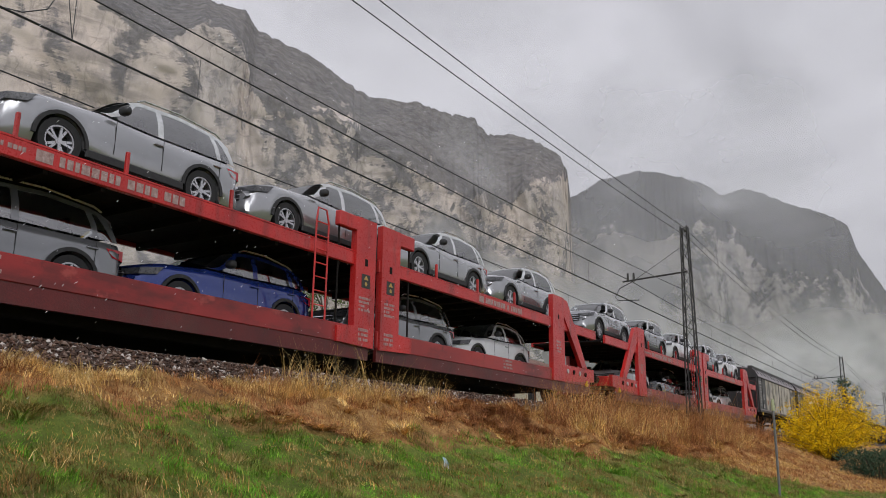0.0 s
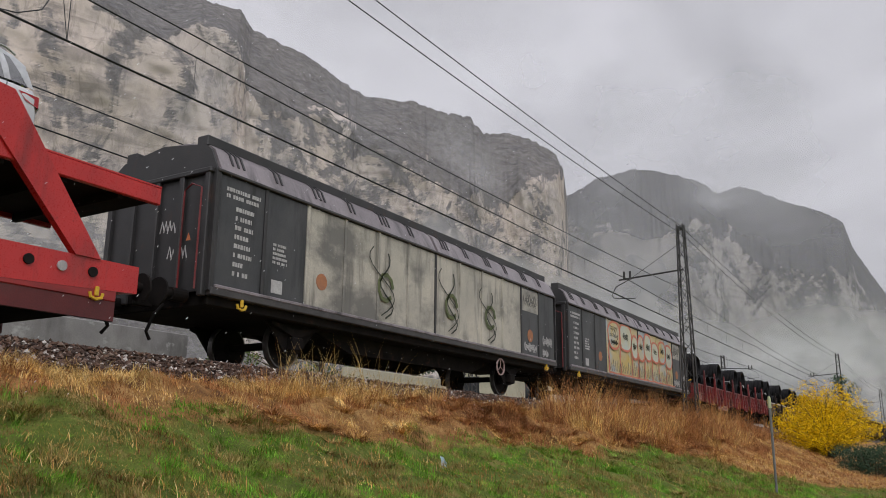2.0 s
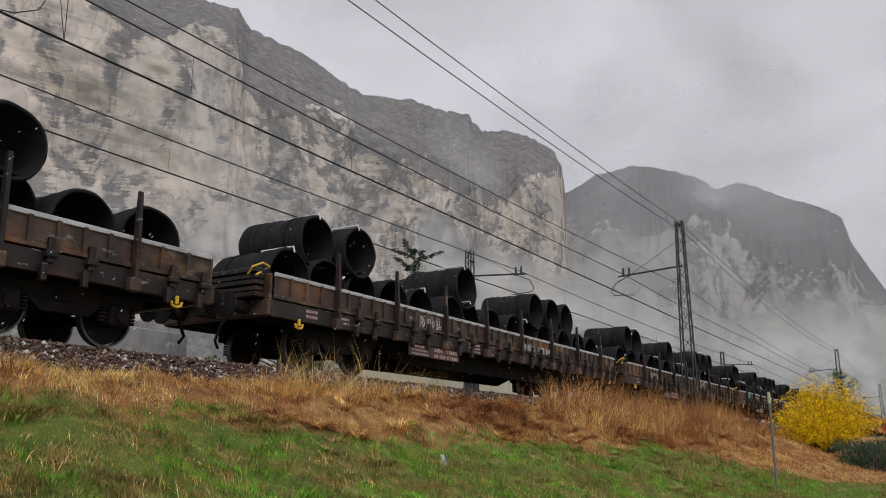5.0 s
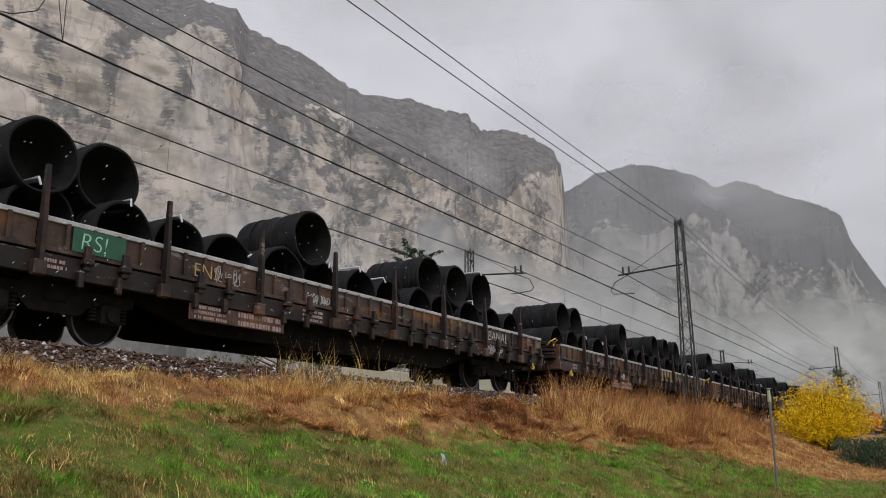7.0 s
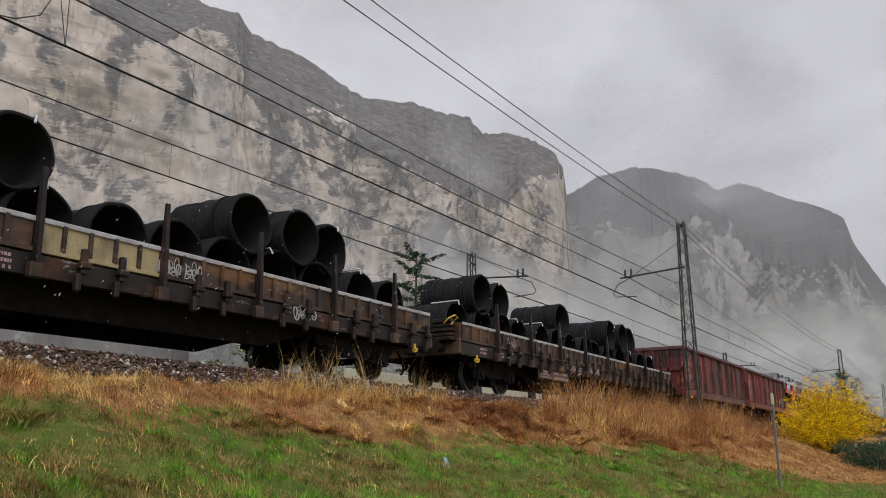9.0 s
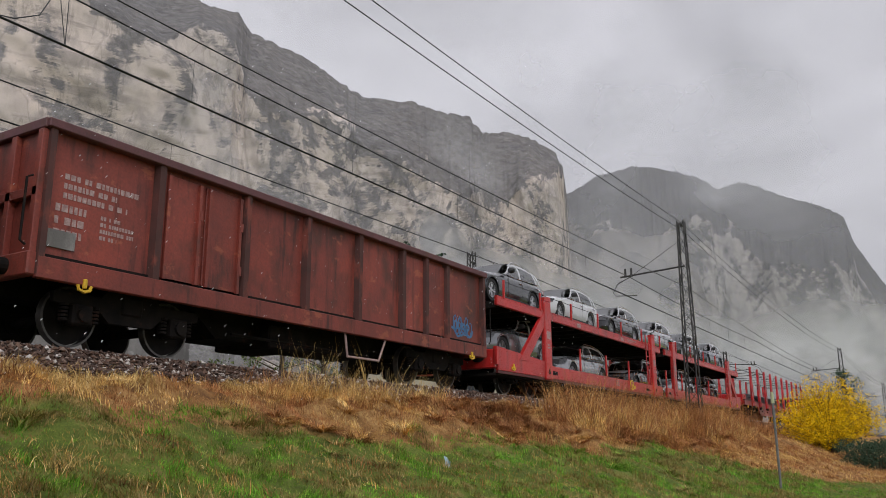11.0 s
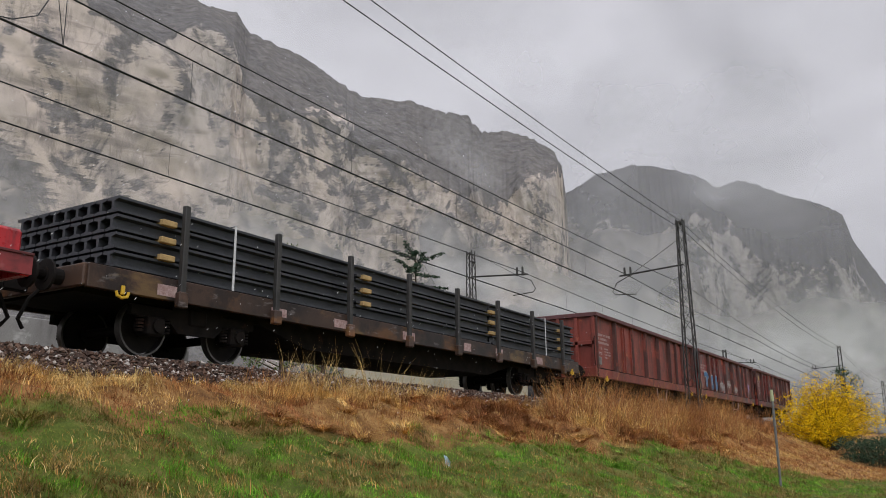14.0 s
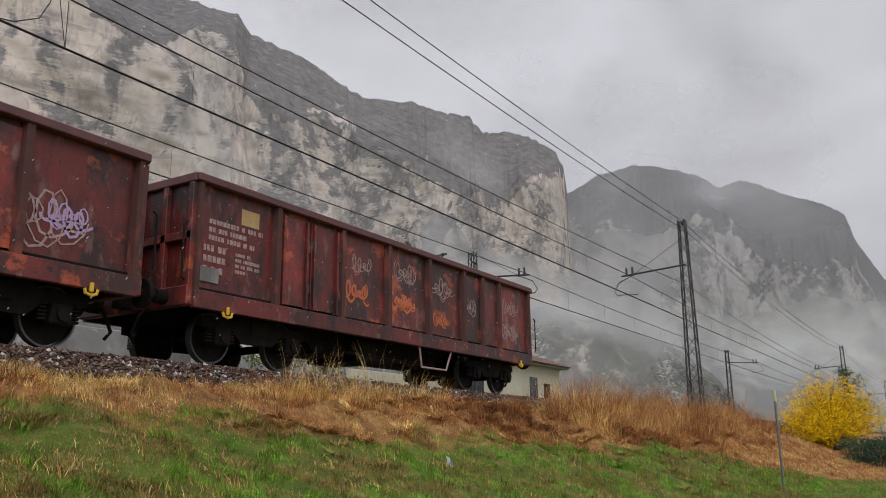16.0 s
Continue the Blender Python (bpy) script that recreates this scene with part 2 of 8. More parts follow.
M["headlight"] = mat("clear_headlamp", (0.03, 0.032, 0.036), (0.11, 0.11, 0.12), 14, 0.3, bump=0, coat=0.3)
M["chrome"] = mat("bright_chrome", (0.8, 0.8, 0.82), (0.7, 0.7, 0.72), 5, 0.15, metal=1, bump=0)
M["blue_spray"] = mat("blue_spray_paint", (0.05, 0.15, 0.32), (0.09, 0.22, 0.40), 5, 0.6, bump=0)
M["white_spray"] = mat("white_spray_paint", (0.58, 0.57, 0.56), (0.42, 0.4, 0.4), 7, 0.7, bump=0)
M["green_spray"] = mat("green_spray_paint", (0.09, 0.11, 0.045), (0.13, 0.15, 0.06), 5, 0.6, bump=0)
M["purple_spray"] = mat("lilac_spray_paint", (0.42, 0.28, 0.5), (0.5, 0.36, 0.55), 7, 0.7, bump=0)
M["black_spray"] = mat("black_spray_paint", (0.02, 0.025, 0.02), (0.04, 0.045, 0.03), 7, 0.6, bump=0)
M["orange_spray"] = mat("orange_spray_paint", (0.62, 0.13, 0.05), (0.55, 0.2, 0.08), 7, 0.6, bump=0)
M["cap"] = mat("pale_lime_plastic", (0.5, 0.52, 0.3), (0.42, 0.45, 0.27), 8, 0.5)
M["green_spray_dark"] = mat("dark_green_spray_paint", (0.02, 0.09, 0.05), (0.03, 0.12, 0.06), 6, 0.6, bump=0)
M["mint_spray"] = mat("mint_spray_paint", (0.3, 0.6, 0.42), (0.4, 0.66, 0.5), 6, 0.6, bump=0)
M["dark_post"] = mat("grey_painted_pole", (0.2, 0.195, 0.19), (0.13, 0.127, 0.12), 8, 0.6)


def paint(name, c, metal=0.35):
    k = tuple(v * 0.88 for v in c)
    return mat(name, c, k, 1.5, 0.2, metal=metal, bump=0.0, coat=1.0, speck=0.04, stains=(((0.5, 0.51, 0.53), (1.5, 1.5, 1.0), 0.62, 0.8, 0.2),))


PAINT = {"silver": paint("silver_car_paint", (0.40, 0.405, 0.42), 0.6), "grey": paint("mid_grey_car_paint", (0.25, 0.255, 0.27), 0.5), "dark": paint("graphite_car_paint", (0.045, 0.047, 0.053)),
         "black": paint("black_car_paint", (0.018, 0.018, 0.021)), "white": paint("white_car_paint", (0.66, 0.67, 0.68), 0.0), "navy": paint("navy_car_paint", (0.03, 0.04, 0.065)), "blue": paint("deep_blue_car_paint", (0.02, 0.045, 0.24))}


def glass():
    """A thin tinted pane: part clear, part mirror by its Fresnel term."""
    m, n, l, p = nodes_of("tinted_car_glass")
    n.remove(p)
    tr, gl, mx, fr = (n.new(k) for k in ("ShaderNodeBsdfTransparent", "ShaderNodeBsdfGlossy", "ShaderNodeMixShader", "ShaderNodeFresnel"))
    tr.inputs["Color"].default_value = (0.80, 0.89, 0.85, 1)
    gl.inputs["Roughness"].default_value = 0.03
    fr.inputs["IOR"].default_value = 4.0
    l.new(fr.outputs[0], mx.inputs[0])
    l.new(tr.outputs[0], mx.inputs[1])
    l.new(gl.outputs[0], mx.inputs[2])
    l.new(mx.outputs[0], n["Material Output"].inputs[0])
    return m


M["glass"] = glass()
M["dark_glass"] = mat("dark_window_glass", (0.02, 0.022, 0.024), (0.03, 0.032, 0.034), 3, 0.15, bump=0)


def leaf(name, stops, other=None, patch=0.8, rough=0.6):
    """Colour by blade, from one of two palettes that change over in patches."""
    m, n, l, p = nodes_of(name)
    g = n.new("ShaderNodeNewGeometry").outputs["Random Per Island"]
    co = n.new("ShaderNodeTexCoord").outputs["Object"]
    col = ramp_node(n, l, g, stops)
    if other:
        f = noise_node(n, l, co, patch, 6, 0.65)
        col = mix_node(n, l, ramp_node(n, l, f, ((0.44, (0, 0, 0)), (0.53, (1, 1, 1)))), col, ramp_node(n, l, g, other))
    big = noise_node(n, l, co, 4.2, 6, 0.7)
    col = mix_node(n, l, 0.9, col, ramp_node(n, l, big, ((0.34, (0.34, 0.31, 0.29)), (0.66, (1.6, 1.6, 1.6)))), "MULTIPLY")
    l.new(col, p.inputs["Base Color"])
    p.inputs["Roughness"].default_value = rough
    p.inputs["Specular IOR Level"].default_value = 0.1
    return m


M["grass"] = leaf("wet_spring_grass", ((0.0, (0.08, 0.21, 0.018)), (0.6, (0.17, 0.39, 0.035)), (1.0, (0.31, 0.48, 0.07))), ((0.0, (0.12, 0.11, 0.028)), (0.5, (0.26, 0.21, 0.055)), (0.8, (0.33, 0.24, 0.095)), (1.0, (0.45, 0.33, 0.15))), 1.3)
M["straw"] = leaf("dead_straw_grass", ((0.0, (0.36, 0.19, 0.06)), (0.4, (0.74, 0.45, 0.13)), (0.8, (0.87, 0.61, 0.23)), (1.0, (0.88, 0.70, 0.37))), ((0.0, (0.14, 0.05, 0.022)), (0.5, (0.38, 0.155, 0.06)), (1.0, (0.58, 0.29, 0.11))), 1.1)
M["rusty_stem"] = leaf("rust_brown_dead_stems", ((0.0, (0.26, 0.10, 0.035)), (0.5, (0.58, 0.26, 0.085)), (1.0, (0.72, 0.43, 0.17))), ((0.0, (0.14, 0.05, 0.025)), (1.0, (0.46, 0.22, 0.09))), 1.0)
M["pale_straw"] = leaf("bleached_straw", ((0.0, (0.42, 0.26, 0.08)), (0.5, (0.72, 0.5, 0.18)), (1.0, (0.88, 0.7, 0.34))))
M["forsythia"] = leaf("forsythia_blossom", ((0.0, (0.5, 0.27, 0.002)), (0.6, (0.82, 0.52, 0.004)), (1.0, (0.9, 0.66, 0.012))))
M["conifer"] = leaf("dark_conifer_needles", ((0.0, (0.025, 0.05, 0.035)), (1.0, (0.06, 0.095, 0.06))))
M["olive"] = leaf("olive_green_leaves", ((0.0, (0.05, 0.075, 0.02)), (1.0, (0.15, 0.19, 0.06))))
M["bark"] = mat("brown_bark", (0.1, 0.07, 0.05), (0.06, 0.045, 0.035), 9, 0.9, bump=0.5)
M["hedge"] = leaf("dark_hedge_leaves", ((0.0, (0.02, 0.045, 0.025)), (1.0, (0.05, 0.085, 0.045))))


# ---- mesh helpers ----
class G:
    """Gathers vertices and faces of one mesh."""

    def __init__(self):
        self.v, self.f = [], []

    def hull(self, pts, faces):
        o = len(self.v)
        self.v += [tuple(p) for p in pts]
        self.f += [tuple(o + i for i in q) for q in faces]
        return self

    def box(self, x0, x1, y0, y1, z0, z1, b=0.0):
        if not b:
            p = [(x, y, z) for x in (x0, x1) for y in (y0, y1) for z in (z0, z1)]
            return self.hull(p, ((0, 1, 3, 2), (4, 6, 7, 5), (0, 4, 5, 1), (2, 3, 7, 6), (0, 2, 6, 4), (1, 5, 7, 3)))
        c, h = ((x0 + x1) / 2, (y0 + y1) / 2, (z0 + z1) / 2), ((x1 - x0) / 2, (y1 - y0) / 2, (z1 - z0) / 2)
        pts, key = [], {}
        for s in [(a, d, e) for a in (-1, 1) for d in (-1, 1) for e in (-1, 1)]:
            for k in range(3):
                key[s, k] = len(pts)
                pts.append(tuple(c[i] + s[i] * (h[i] if i == k else h[i] - b) for i in range(3)))
        fs = []
        for k in range(3):
            i, j = (k + 1) % 3, (k + 2) % 3
            for s in (-1, 1):
                q = []
                for a, d in ((-1, -1), (1, -1), (1, 1), (-1, 1)):
                    t = [0, 0, 0]
                    t[k], t[i], t[j] = s, a, d
                    q.append(key[tuple(t), k])
                fs.append(q if s > 0 else q[::-1])
            for a in (-1, 1):
                for d in (-1, 1):
                    t0, t1 = [0, 0, 0], [0, 0, 0]
                    t0[k], t1[k] = -1, 1
                    t0[i] = t1[i] = a
                    t0[j] = t1[j] = d
                    fs.append((key[tuple(t0), i], key[tuple(t1), i], key[tuple(t1), j], key[tuple(t0), j]))
        fs += [tuple(key[s, k] for k in range(3)) for s in [(a, d, e) for a in (-1, 1) for d in (-1, 1) for e in (-1, 1)]]
        return self.hull(pts, fs)

    def prism(self, poly, axis, a, b):
        """A polygon of the two other axes (in x, y, z order), drawn out along the axis."""
        def at(p, t):
            q = list(p)
            q.insert(axis, t)
            return q
        n = len(poly)
        return self.hull([at(p, a) for p in poly] + [at(p, b) for p in poly],
                         [tuple(range(n)), tuple(range(2 * n - 1, n - 1, -1))] + [(i, (i + 1) % n, n + (i + 1) % n, n + i) for i in range(n)])

    def loft(self, rings, closed=True, caps=True):
        n, o = len(rings[0]), len(self.v)
        for r in rings:
            self.v += [tuple(p) for p in r]
        for k in range(len(rings) - 1):
            for i in range(n if closed else n - 1):
                j = (i + 1) % n
                self.f.append((o + k * n + i, o + k * n + j, o + (k + 1) * n + j, o + (k + 1) * n + i))
        if caps:
            self.f += [tuple(o + i for i in range(n))[::-1], tuple(o + (len(rings) - 1) * n + i for i in range(n))]
        return self

    def tube(self, pts, r, n=6, r2=None, caps=True):
        pts = [Vector(p) for p in pts]
        rings, side = [], None
        for k, p in enumerate(pts):
            d = (pts[min(k + 1, len(pts) - 1)] - pts[max(k - 1, 0)]).normalized()
            if side is None:
                side = d.cross(Vector((0, 0, 1)) if abs(d.z) < 0.9 else Vector((1, 0, 0))).normalized()
            side = (side - d * side.dot(d)).normalized()
            up = d.cross(side)
            q = r if r2 is None else r + (r2 - r) * k / (len(pts) - 1)
            rings.append([p + q * (math.cos(math.tau * i / n) * side + math.sin(math.tau * i / n) * up) for i in range(n)])
        return self.loft(rings, True, caps)

    def pipe(self, x0, x1, y, z, ro, ri, n=24):
        """A hollow cylinder along x."""
        def ring(x, r):
            return [(x, y + r * math.cos(math.tau * i / n), z + r * math.sin(math.tau * i / n)) for i in range(n)]
        return self.loft([ring(x0, ri), ring(x0, ro), ring(x1, ro), ring(x1, ri), ring(x0, ri)], True, False)

    def disc(self, x0, x1, y, z, r, n=24):
        return self.tube([(x0, y, z), (x1, y, z)], r, n)


def mesh_of(name, g, material, smooth=None, tidy=True):
    me = bpy.data.meshes.new(name)
    me.from_pydata(g.v, [], g.f)
    if tidy:
        bm = bmesh.new()
        bm.from_mesh(me)
        bmesh.ops.recalc_face_normals(bm, faces=bm.faces)
        bm.to_mesh(me)
        bm.free()
    me.materials.append(material)
    if smooth:
        me.polygons.foreach_set("use_smooth", [True] * len(me.polygons))
        me.set_sharp_from_angle(angle=radians(smooth))
    return me


def part(name, g, material, parent=None, label="", smooth=None):
    ob = new(name, mesh_of(name, g, material, smooth))
    if parent is not None:
        ob.parent = parent
    if label:
        ob["label"] = label
    return ob


def again(ob, parent, x=0, y=0, z=0, rz=0):
    """The same mesh once more, as an object of its own."""
    o = new(ob.name.split(".")[0], ob.data)
    o.parent = parent
    o.matrix_basis = pose(x, y, z, 0, 0, rz)
    if "label" in ob:
        o["label"] = ob["label"]
    return o


def thing(name, label, category, group=""):
    return tagged(new(name), label, category, group)


def structure(name, g, material, label, category, smooth=None, tidy=True, kind="structure"):
    return tagged(new(name, mesh_of(name, g, material, smooth, tidy)), label, category, "", kind)


def grid_mesh(name, xs, ys, height, material):
    xs, ys = np.asarray(xs, float), np.asarray(ys, float)
    X, Y = np.meshgrid(xs, ys, indexing="ij")
    Z = height(X, Y)
    co = np.stack([X, Y, Z], -1).reshape(-1, 3)
    n, m = len(xs), len(ys)
    i = (np.arange(n - 1)[:, None] * m + np.arange(m - 1)[None, :]).ravel()
    quads = np.stack([i, i + m, i + m + 1, i + 1], 1)
    me = bpy.data.meshes.new(name)
    me.vertices.add(len(co))
    me.vertices.foreach_set("co", co.ravel())
    me.loops.add(quads.size)
    me.loops.foreach_set("vertex_index", quads.ravel())
    me.polygons.add(len(quads))
    me.polygons.foreach_set("loop_start", np.arange(0, quads.size, 4))
    me.update(calc_edges=True)
    me.polygons.foreach_set("use_smooth", [True] * len(quads))
    me.materials.append(material)
    return new(name, me)


# smooth value noise on arrays
RNG = np.random.default_rng(7)
LAT = RNG.random((256, 256))


def vnoise(x, y):
    xi, yi = np.floor(x).astype(int), np.floor(y).astype(int)
    fx, fy = x - xi, y - yi
    fx, fy = fx * fx * (3 - 2 * fx), fy * fy * (3 - 2 * fy)
    a, b = LAT[xi % 256, yi % 256], LAT[(xi + 1) % 256, yi % 256]
    c, d = LAT[xi % 256, (yi + 1) % 256], LAT[(xi + 1) % 256, (yi + 1) % 256]
    return (a * (1 - fx) + b * fx) * (1 - fy) + (c * (1 - fx) + d * fx) * fy - 0.5


def fbm(x, y, octaves=5, gain=0.5):
    s, k = 0, 1.0
    for o in range(octaves):
        s = s + k * vnoise(x * 2 ** o + 17.3 * o, y * 2 ** o + 9.1 * o)
        k *= gain
    return s


# ---- ground ----
def ground_height(x, y):
    """The bank that carries the line, flat fields on both sides."""
    x, y = np.asarray(x, float), np.asarray(y, float)
    z = np.interp(x, [-4000, -400, -60, -24, -19.2, -18.4, -10.45, -10.0, -9.0, -7.6, -4.6, -3.0, 0, 40, 4000],
                  [20, 2, 0.6, 0.3, -0.1, -0.34, -0.34, -0.5, -0.72, -1.32, -2.4, -2.8, -3.04, -3.2, -8])
    bumps = 0.16 * fbm(x * 0.55, y * 0.45, 4) + 0.05 * fbm(x * 3, y * 3, 2) + 0.07 * fbm(x * 7, y * 7, 2) + 0.30 * fbm(x * 1.5, y * 1.1, 3) * np.clip((-5.8 - x) / 1.5, 0, 1)
    return z + bumps * np.clip((x + 10.2) / 0.8, 0, 1) * np.clip((60 - np.abs(x)) / 20, 0.3, 1)


def grass_edge(y):
    """X below which the bank is dead and above which it is green."""
    return np.interp(y, [0, 5, 8, 12.6, 15.5, 21.5, 27, 32, 60], [-8.4, -8.2, -7.95, -7.5, -7.0, -6.8, -5.2, -2.8, 4])


def ground_material():
    m, n, l, p = nodes_of("grassy_bank_soil")
    co = n.new("ShaderNodeTexCoord").outputs["Object"]
    big, mid, fine = noise_node(n, l, co, 0.35, 5), noise_node(n, l, co, 2.2, 6, 0.65), noise_node(n, l, co, 38, 4, 0.7)
    dry = ramp_node(n, l, mid, ((0.32, (0.13, 0.06, 0.03)), (0.5, (0.36, 0.19, 0.07)), (0.68, (0.6, 0.38, 0.15))))
    green = ramp_node(n, l, mid, ((0.3, (0.075, 0.1, 0.022)), (0.55, (0.15, 0.19, 0.036)), (0.72, (0.29, 0.22, 0.08))))
    sep = n.new("ShaderNodeSeparateXYZ")
    l.new(co, sep.inputs[0])
    edge = n.new("ShaderNodeFloatCurve")
    k = n.new("ShaderNodeMapRange")
    k.inputs["From Min"].default_value, k.inputs["From Max"].default_value = 0, 60
    l.new(sep.outputs["Y"], k.inputs["Value"])
    l.new(k.outputs[0], edge.inputs["Value"])
    c = edge.mapping.curves[0]
    pts = [(0, 8.4), (8, 7.95), (15.5, 7.0), (21.5, 6.8), (27, 5.2), (32, 2.8), (60, 0.0)]
    for i, (a, b) in enumerate(pts):
        q = (a / 60, 1 - b / 10)
        if i in (0, len(pts) - 1):
            c.points[0 if i == 0 else -1].location = q
        else:
            c.points.new(*q)
    edge.mapping.update()
    s = n.new("ShaderNodeMath")
    s.operation = "MULTIPLY_ADD"
    s.inputs[1].default_value, s.inputs[2].default_value = 0.1, 1.0
    l.new(sep.outputs["X"], s.inputs[0])
    d = n.new("ShaderNodeMath")
    d.operation = "SUBTRACT"
    l.new(s.outputs[0], d.inputs[0])
    l.new(edge.outputs[0], d.inputs[1])
    e = n.new("ShaderNodeMath")
    e.operation = "MULTIPLY_ADD"
    e.inputs[1].default_value = 0.16
    l.new(big, e.inputs[0])
    l.new(d.outputs[0], e.inputs[2])
    f = ramp_node(n, l, e.outputs[0], ((0.07, (0, 0, 0)), (0.1, (1, 1, 1))))
    col = mix_node(n, l, f, dry, green)
    far = n.new("ShaderNodeMapRange")
    far.inputs["From Min"].default_value, far.inputs["From Max"].default_value = -18.5, -17.5
    far.inputs["To Min"].default_value, far.inputs["To Max"].default_value = 1, 0
    l.new(sep.outputs["X"], far.inputs["Value"])
    col = mix_node(n, l, far.outputs[0], col, green)
    col = mix_node(n, l, 0.6, col, ramp_node(n, l, fine, ((0.3, (0.45, 0.45, 0.45)), (0.7, (1.4, 1.4, 1.4)))), "MULTIPLY")
    l.new(col, p.inputs["Base Color"])
    p.inputs["Roughness"].default_value = 0.9
    p.inputs["Specular IOR Level"].default_value = 0.15
    b = n.new("ShaderNodeBump")
    b.inputs["Strength"].default_value, b.inputs["Distance"].default_value = 0.8, 0.05
    l.new(fine, b.inputs["Height"])
    l.new(b.outputs[0], p.inputs["Normal"])
    return m


gx = np.concatenate([-np.geomspace(4000, 24, 24), np.arange(-23, -10.6, 1.0), np.arange(-10.6, -2, 0.12), np.arange(-2, 8, 0.7), np.geomspace(8, 4000, 26)])
gy = np.concatenate([-np.geomspace(4000, 6, 26), np.arange(-5, 2, 0.6), np.arange(2, 45, 0.14), np.arange(45, 110, 1.0), np.geomspace(110, 4500, 30)])
tagged(grid_mesh("ground", gx, gy, ground_height, ground_material()), "railway bank with dead straw above green grass", "ground", "", "structure")


# ---- two tracks ----
def track(name, x, label):
    g = G()
    g.prism([(x - 2.0, -0.44), (x - 1.55, -0.2), (x + 1.2, -0.2), (x + 1.28, -0.14), (x + 1.46, -0.13), (x + 2.0, -0.5)], 1, -420, 700)
    bed = structure(name, g, M["ballast"], label, "railway track")
    for s in (-1, 1):
        c = x + s * 0.752
        r = G().prism([(c - 0.075, -0.172), (c + 0.075, -0.172), (c + 0.07, -0.155), (c + 0.012, -0.13), (c + 0.012, -0.045), (c + 0.034, -0.035),
                       (c + 0.036, -0.004), (c - 0.036, -0.004), (c - 0.034, -0.035), (c - 0.012, -0.045), (c - 0.012, -0.13), (c - 0.07, -0.155)], 1, -420, 700)
        rail = part("rail", r, M["rail"], bed, "rust-brown steel rail")
        part("rail_head", G().box(c - 0.03, c + 0.03, -420, 700, -0.004, 0.0), M["railhead"], rail, "polished running surface")
    s = G().prism([(-1.2, -0.3), (1.2, -0.3), (1.2, -0.2), (0.95, -0.172), (-0.95, -0.172), (-1.2, -0.2)], 1, -0.12, 0.12)
    first = part("sleeper", s, M["concrete"], bed, "concrete sleeper")
    first.location = (x, -6, 0)
    for i in range(1, 130):
        again(first, bed, x, -6 + 0.6 * i, 0)
    return bed


track("track_near", TX, "ballasted railway track with concrete sleepers")
track("track_far", FX, "second ballasted railway track beside the first")


def stones():
    r = np.random.default_rng(3)
    g = G()
    base = np.array([(1, 0, 0), (-1, 0, 0), (0, 1, 0), (0, -1, 0), (0, 0, 1), (0, 0, -1)], float)
    tri = ((0, 2, 4), (2, 1, 4), (1, 3, 4), (3, 0, 4), (2, 0, 5), (1, 2, 5), (3, 1, 5), (0, 3, 5))
    for i in range(26000):
        y = 3.5 + 34 * r.random() ** 1.4
        x = -10.76 + 0.86 * r.random() ** 0.85
        z = np.interp(x, [-10.76, -10.5, -9.96], [-0.14, -0.125, -0.49]) + r.random() * 0.03
        if x > -9.96:
            z = float(ground_height(x, y)) + 0.01
        s = 0.016 + 0.034 * r.random() ** 2.6
        q = base * (0.6 + 0.8 * r.random((6, 1))) * s * np.array([1, 1.1, 0.8]) + r.normal(0, s * 0.25, (6, 3))
        a = r.random() * 6.28
        c, d = math.cos(a), math.sin(a)
        g.hull([(x + p[0] * c - p[1] * d, y + p[0] * d + p[1] * c, z + p[2]) for p in q], tri)
    return structure("ballast_stones", g, M["stone"], "loose grey and brown broken ballast stones", "gravel", None, False, "stuff")


stones()


# ---- overhead line ----
def lattice_mast(name, x, y, z0, z1, w0, w1, arm, label):
    """A tapered square lattice mast with a bracket arm towards +-x."""
    t = thing(name, label, "catenary mast", "overhead line masts")
    t.location = (x, y, z0)
    h = z1 - z0
    def corner(k, f):
        w = (w0 + (w1 - w0) * f) / 2
        return ((-w, w)[k in (1, 2)], (-w, w)[k > 1], h * f)
    for k in range(4):
        a, b = corner(k, 0), corner(k, 1)
        part("upright", G().tube([a, b], 0.035, 4), M["mast"], t)
    for k in range(4):
        n = 16
        g = G().tube([corner(k if i % 2 else (k + 1) % 4, i / n) for i in range(n + 1)], 0.018, 4)
        part("lacing", g, M["mast"], t, "diagonal steel lacing")
    part("foundation", G().box(-0.4, 0.4, -0.4, 0.4, -0.9, 0.02, 0.03), M["concrete"], t, "concrete footing")
    if arm:
        s = arm
        tip = 2.75
        part("bracket_arm", G().tube([(0, 0, 6.25 - z0), (s * 2.95, 0, 6.05 - z0)], 0.04, 8), M["mast"], t, "tubular bracket arm")
        part("stay_rod", G().tube([(0, 0, 7.5 - z0), (s * 2.35, 0, 6.1 - z0)], 0.012, 6), M["mast"], t, "thin stay rod")
        for q in (2.42, 2.7):
            part("insulator", G().tube([(s * q, 0, 6.02 - z0), (s * q, 0, 6.42 - z0)], 0.06, 8, 0.045), M["mast"], t, "ribbed dark insulator")
        part("steady_arm", G().tube([(s * 2.35, 0, 6.08 - z0), (s * 3.1, 0, 5.75 - z0), (s * 3.32, 0, 5.35 - z0), (s * 3.2, 0, 5.2 - z0), (s * 2.2, 0, 5.14 - z0)], 0.022, 6), M["mast"], t, "bent steady arm")
    for q, zz in ((0.0, z1 - 0.15), (0.12, z1 - 0.55)):
        part("clamp", G().tube([(q, -0.2, zz - z0), (q, 0.2, zz - z0)], 0.05, 6), M["mast"], t, "feeder cable clamp")
    return t


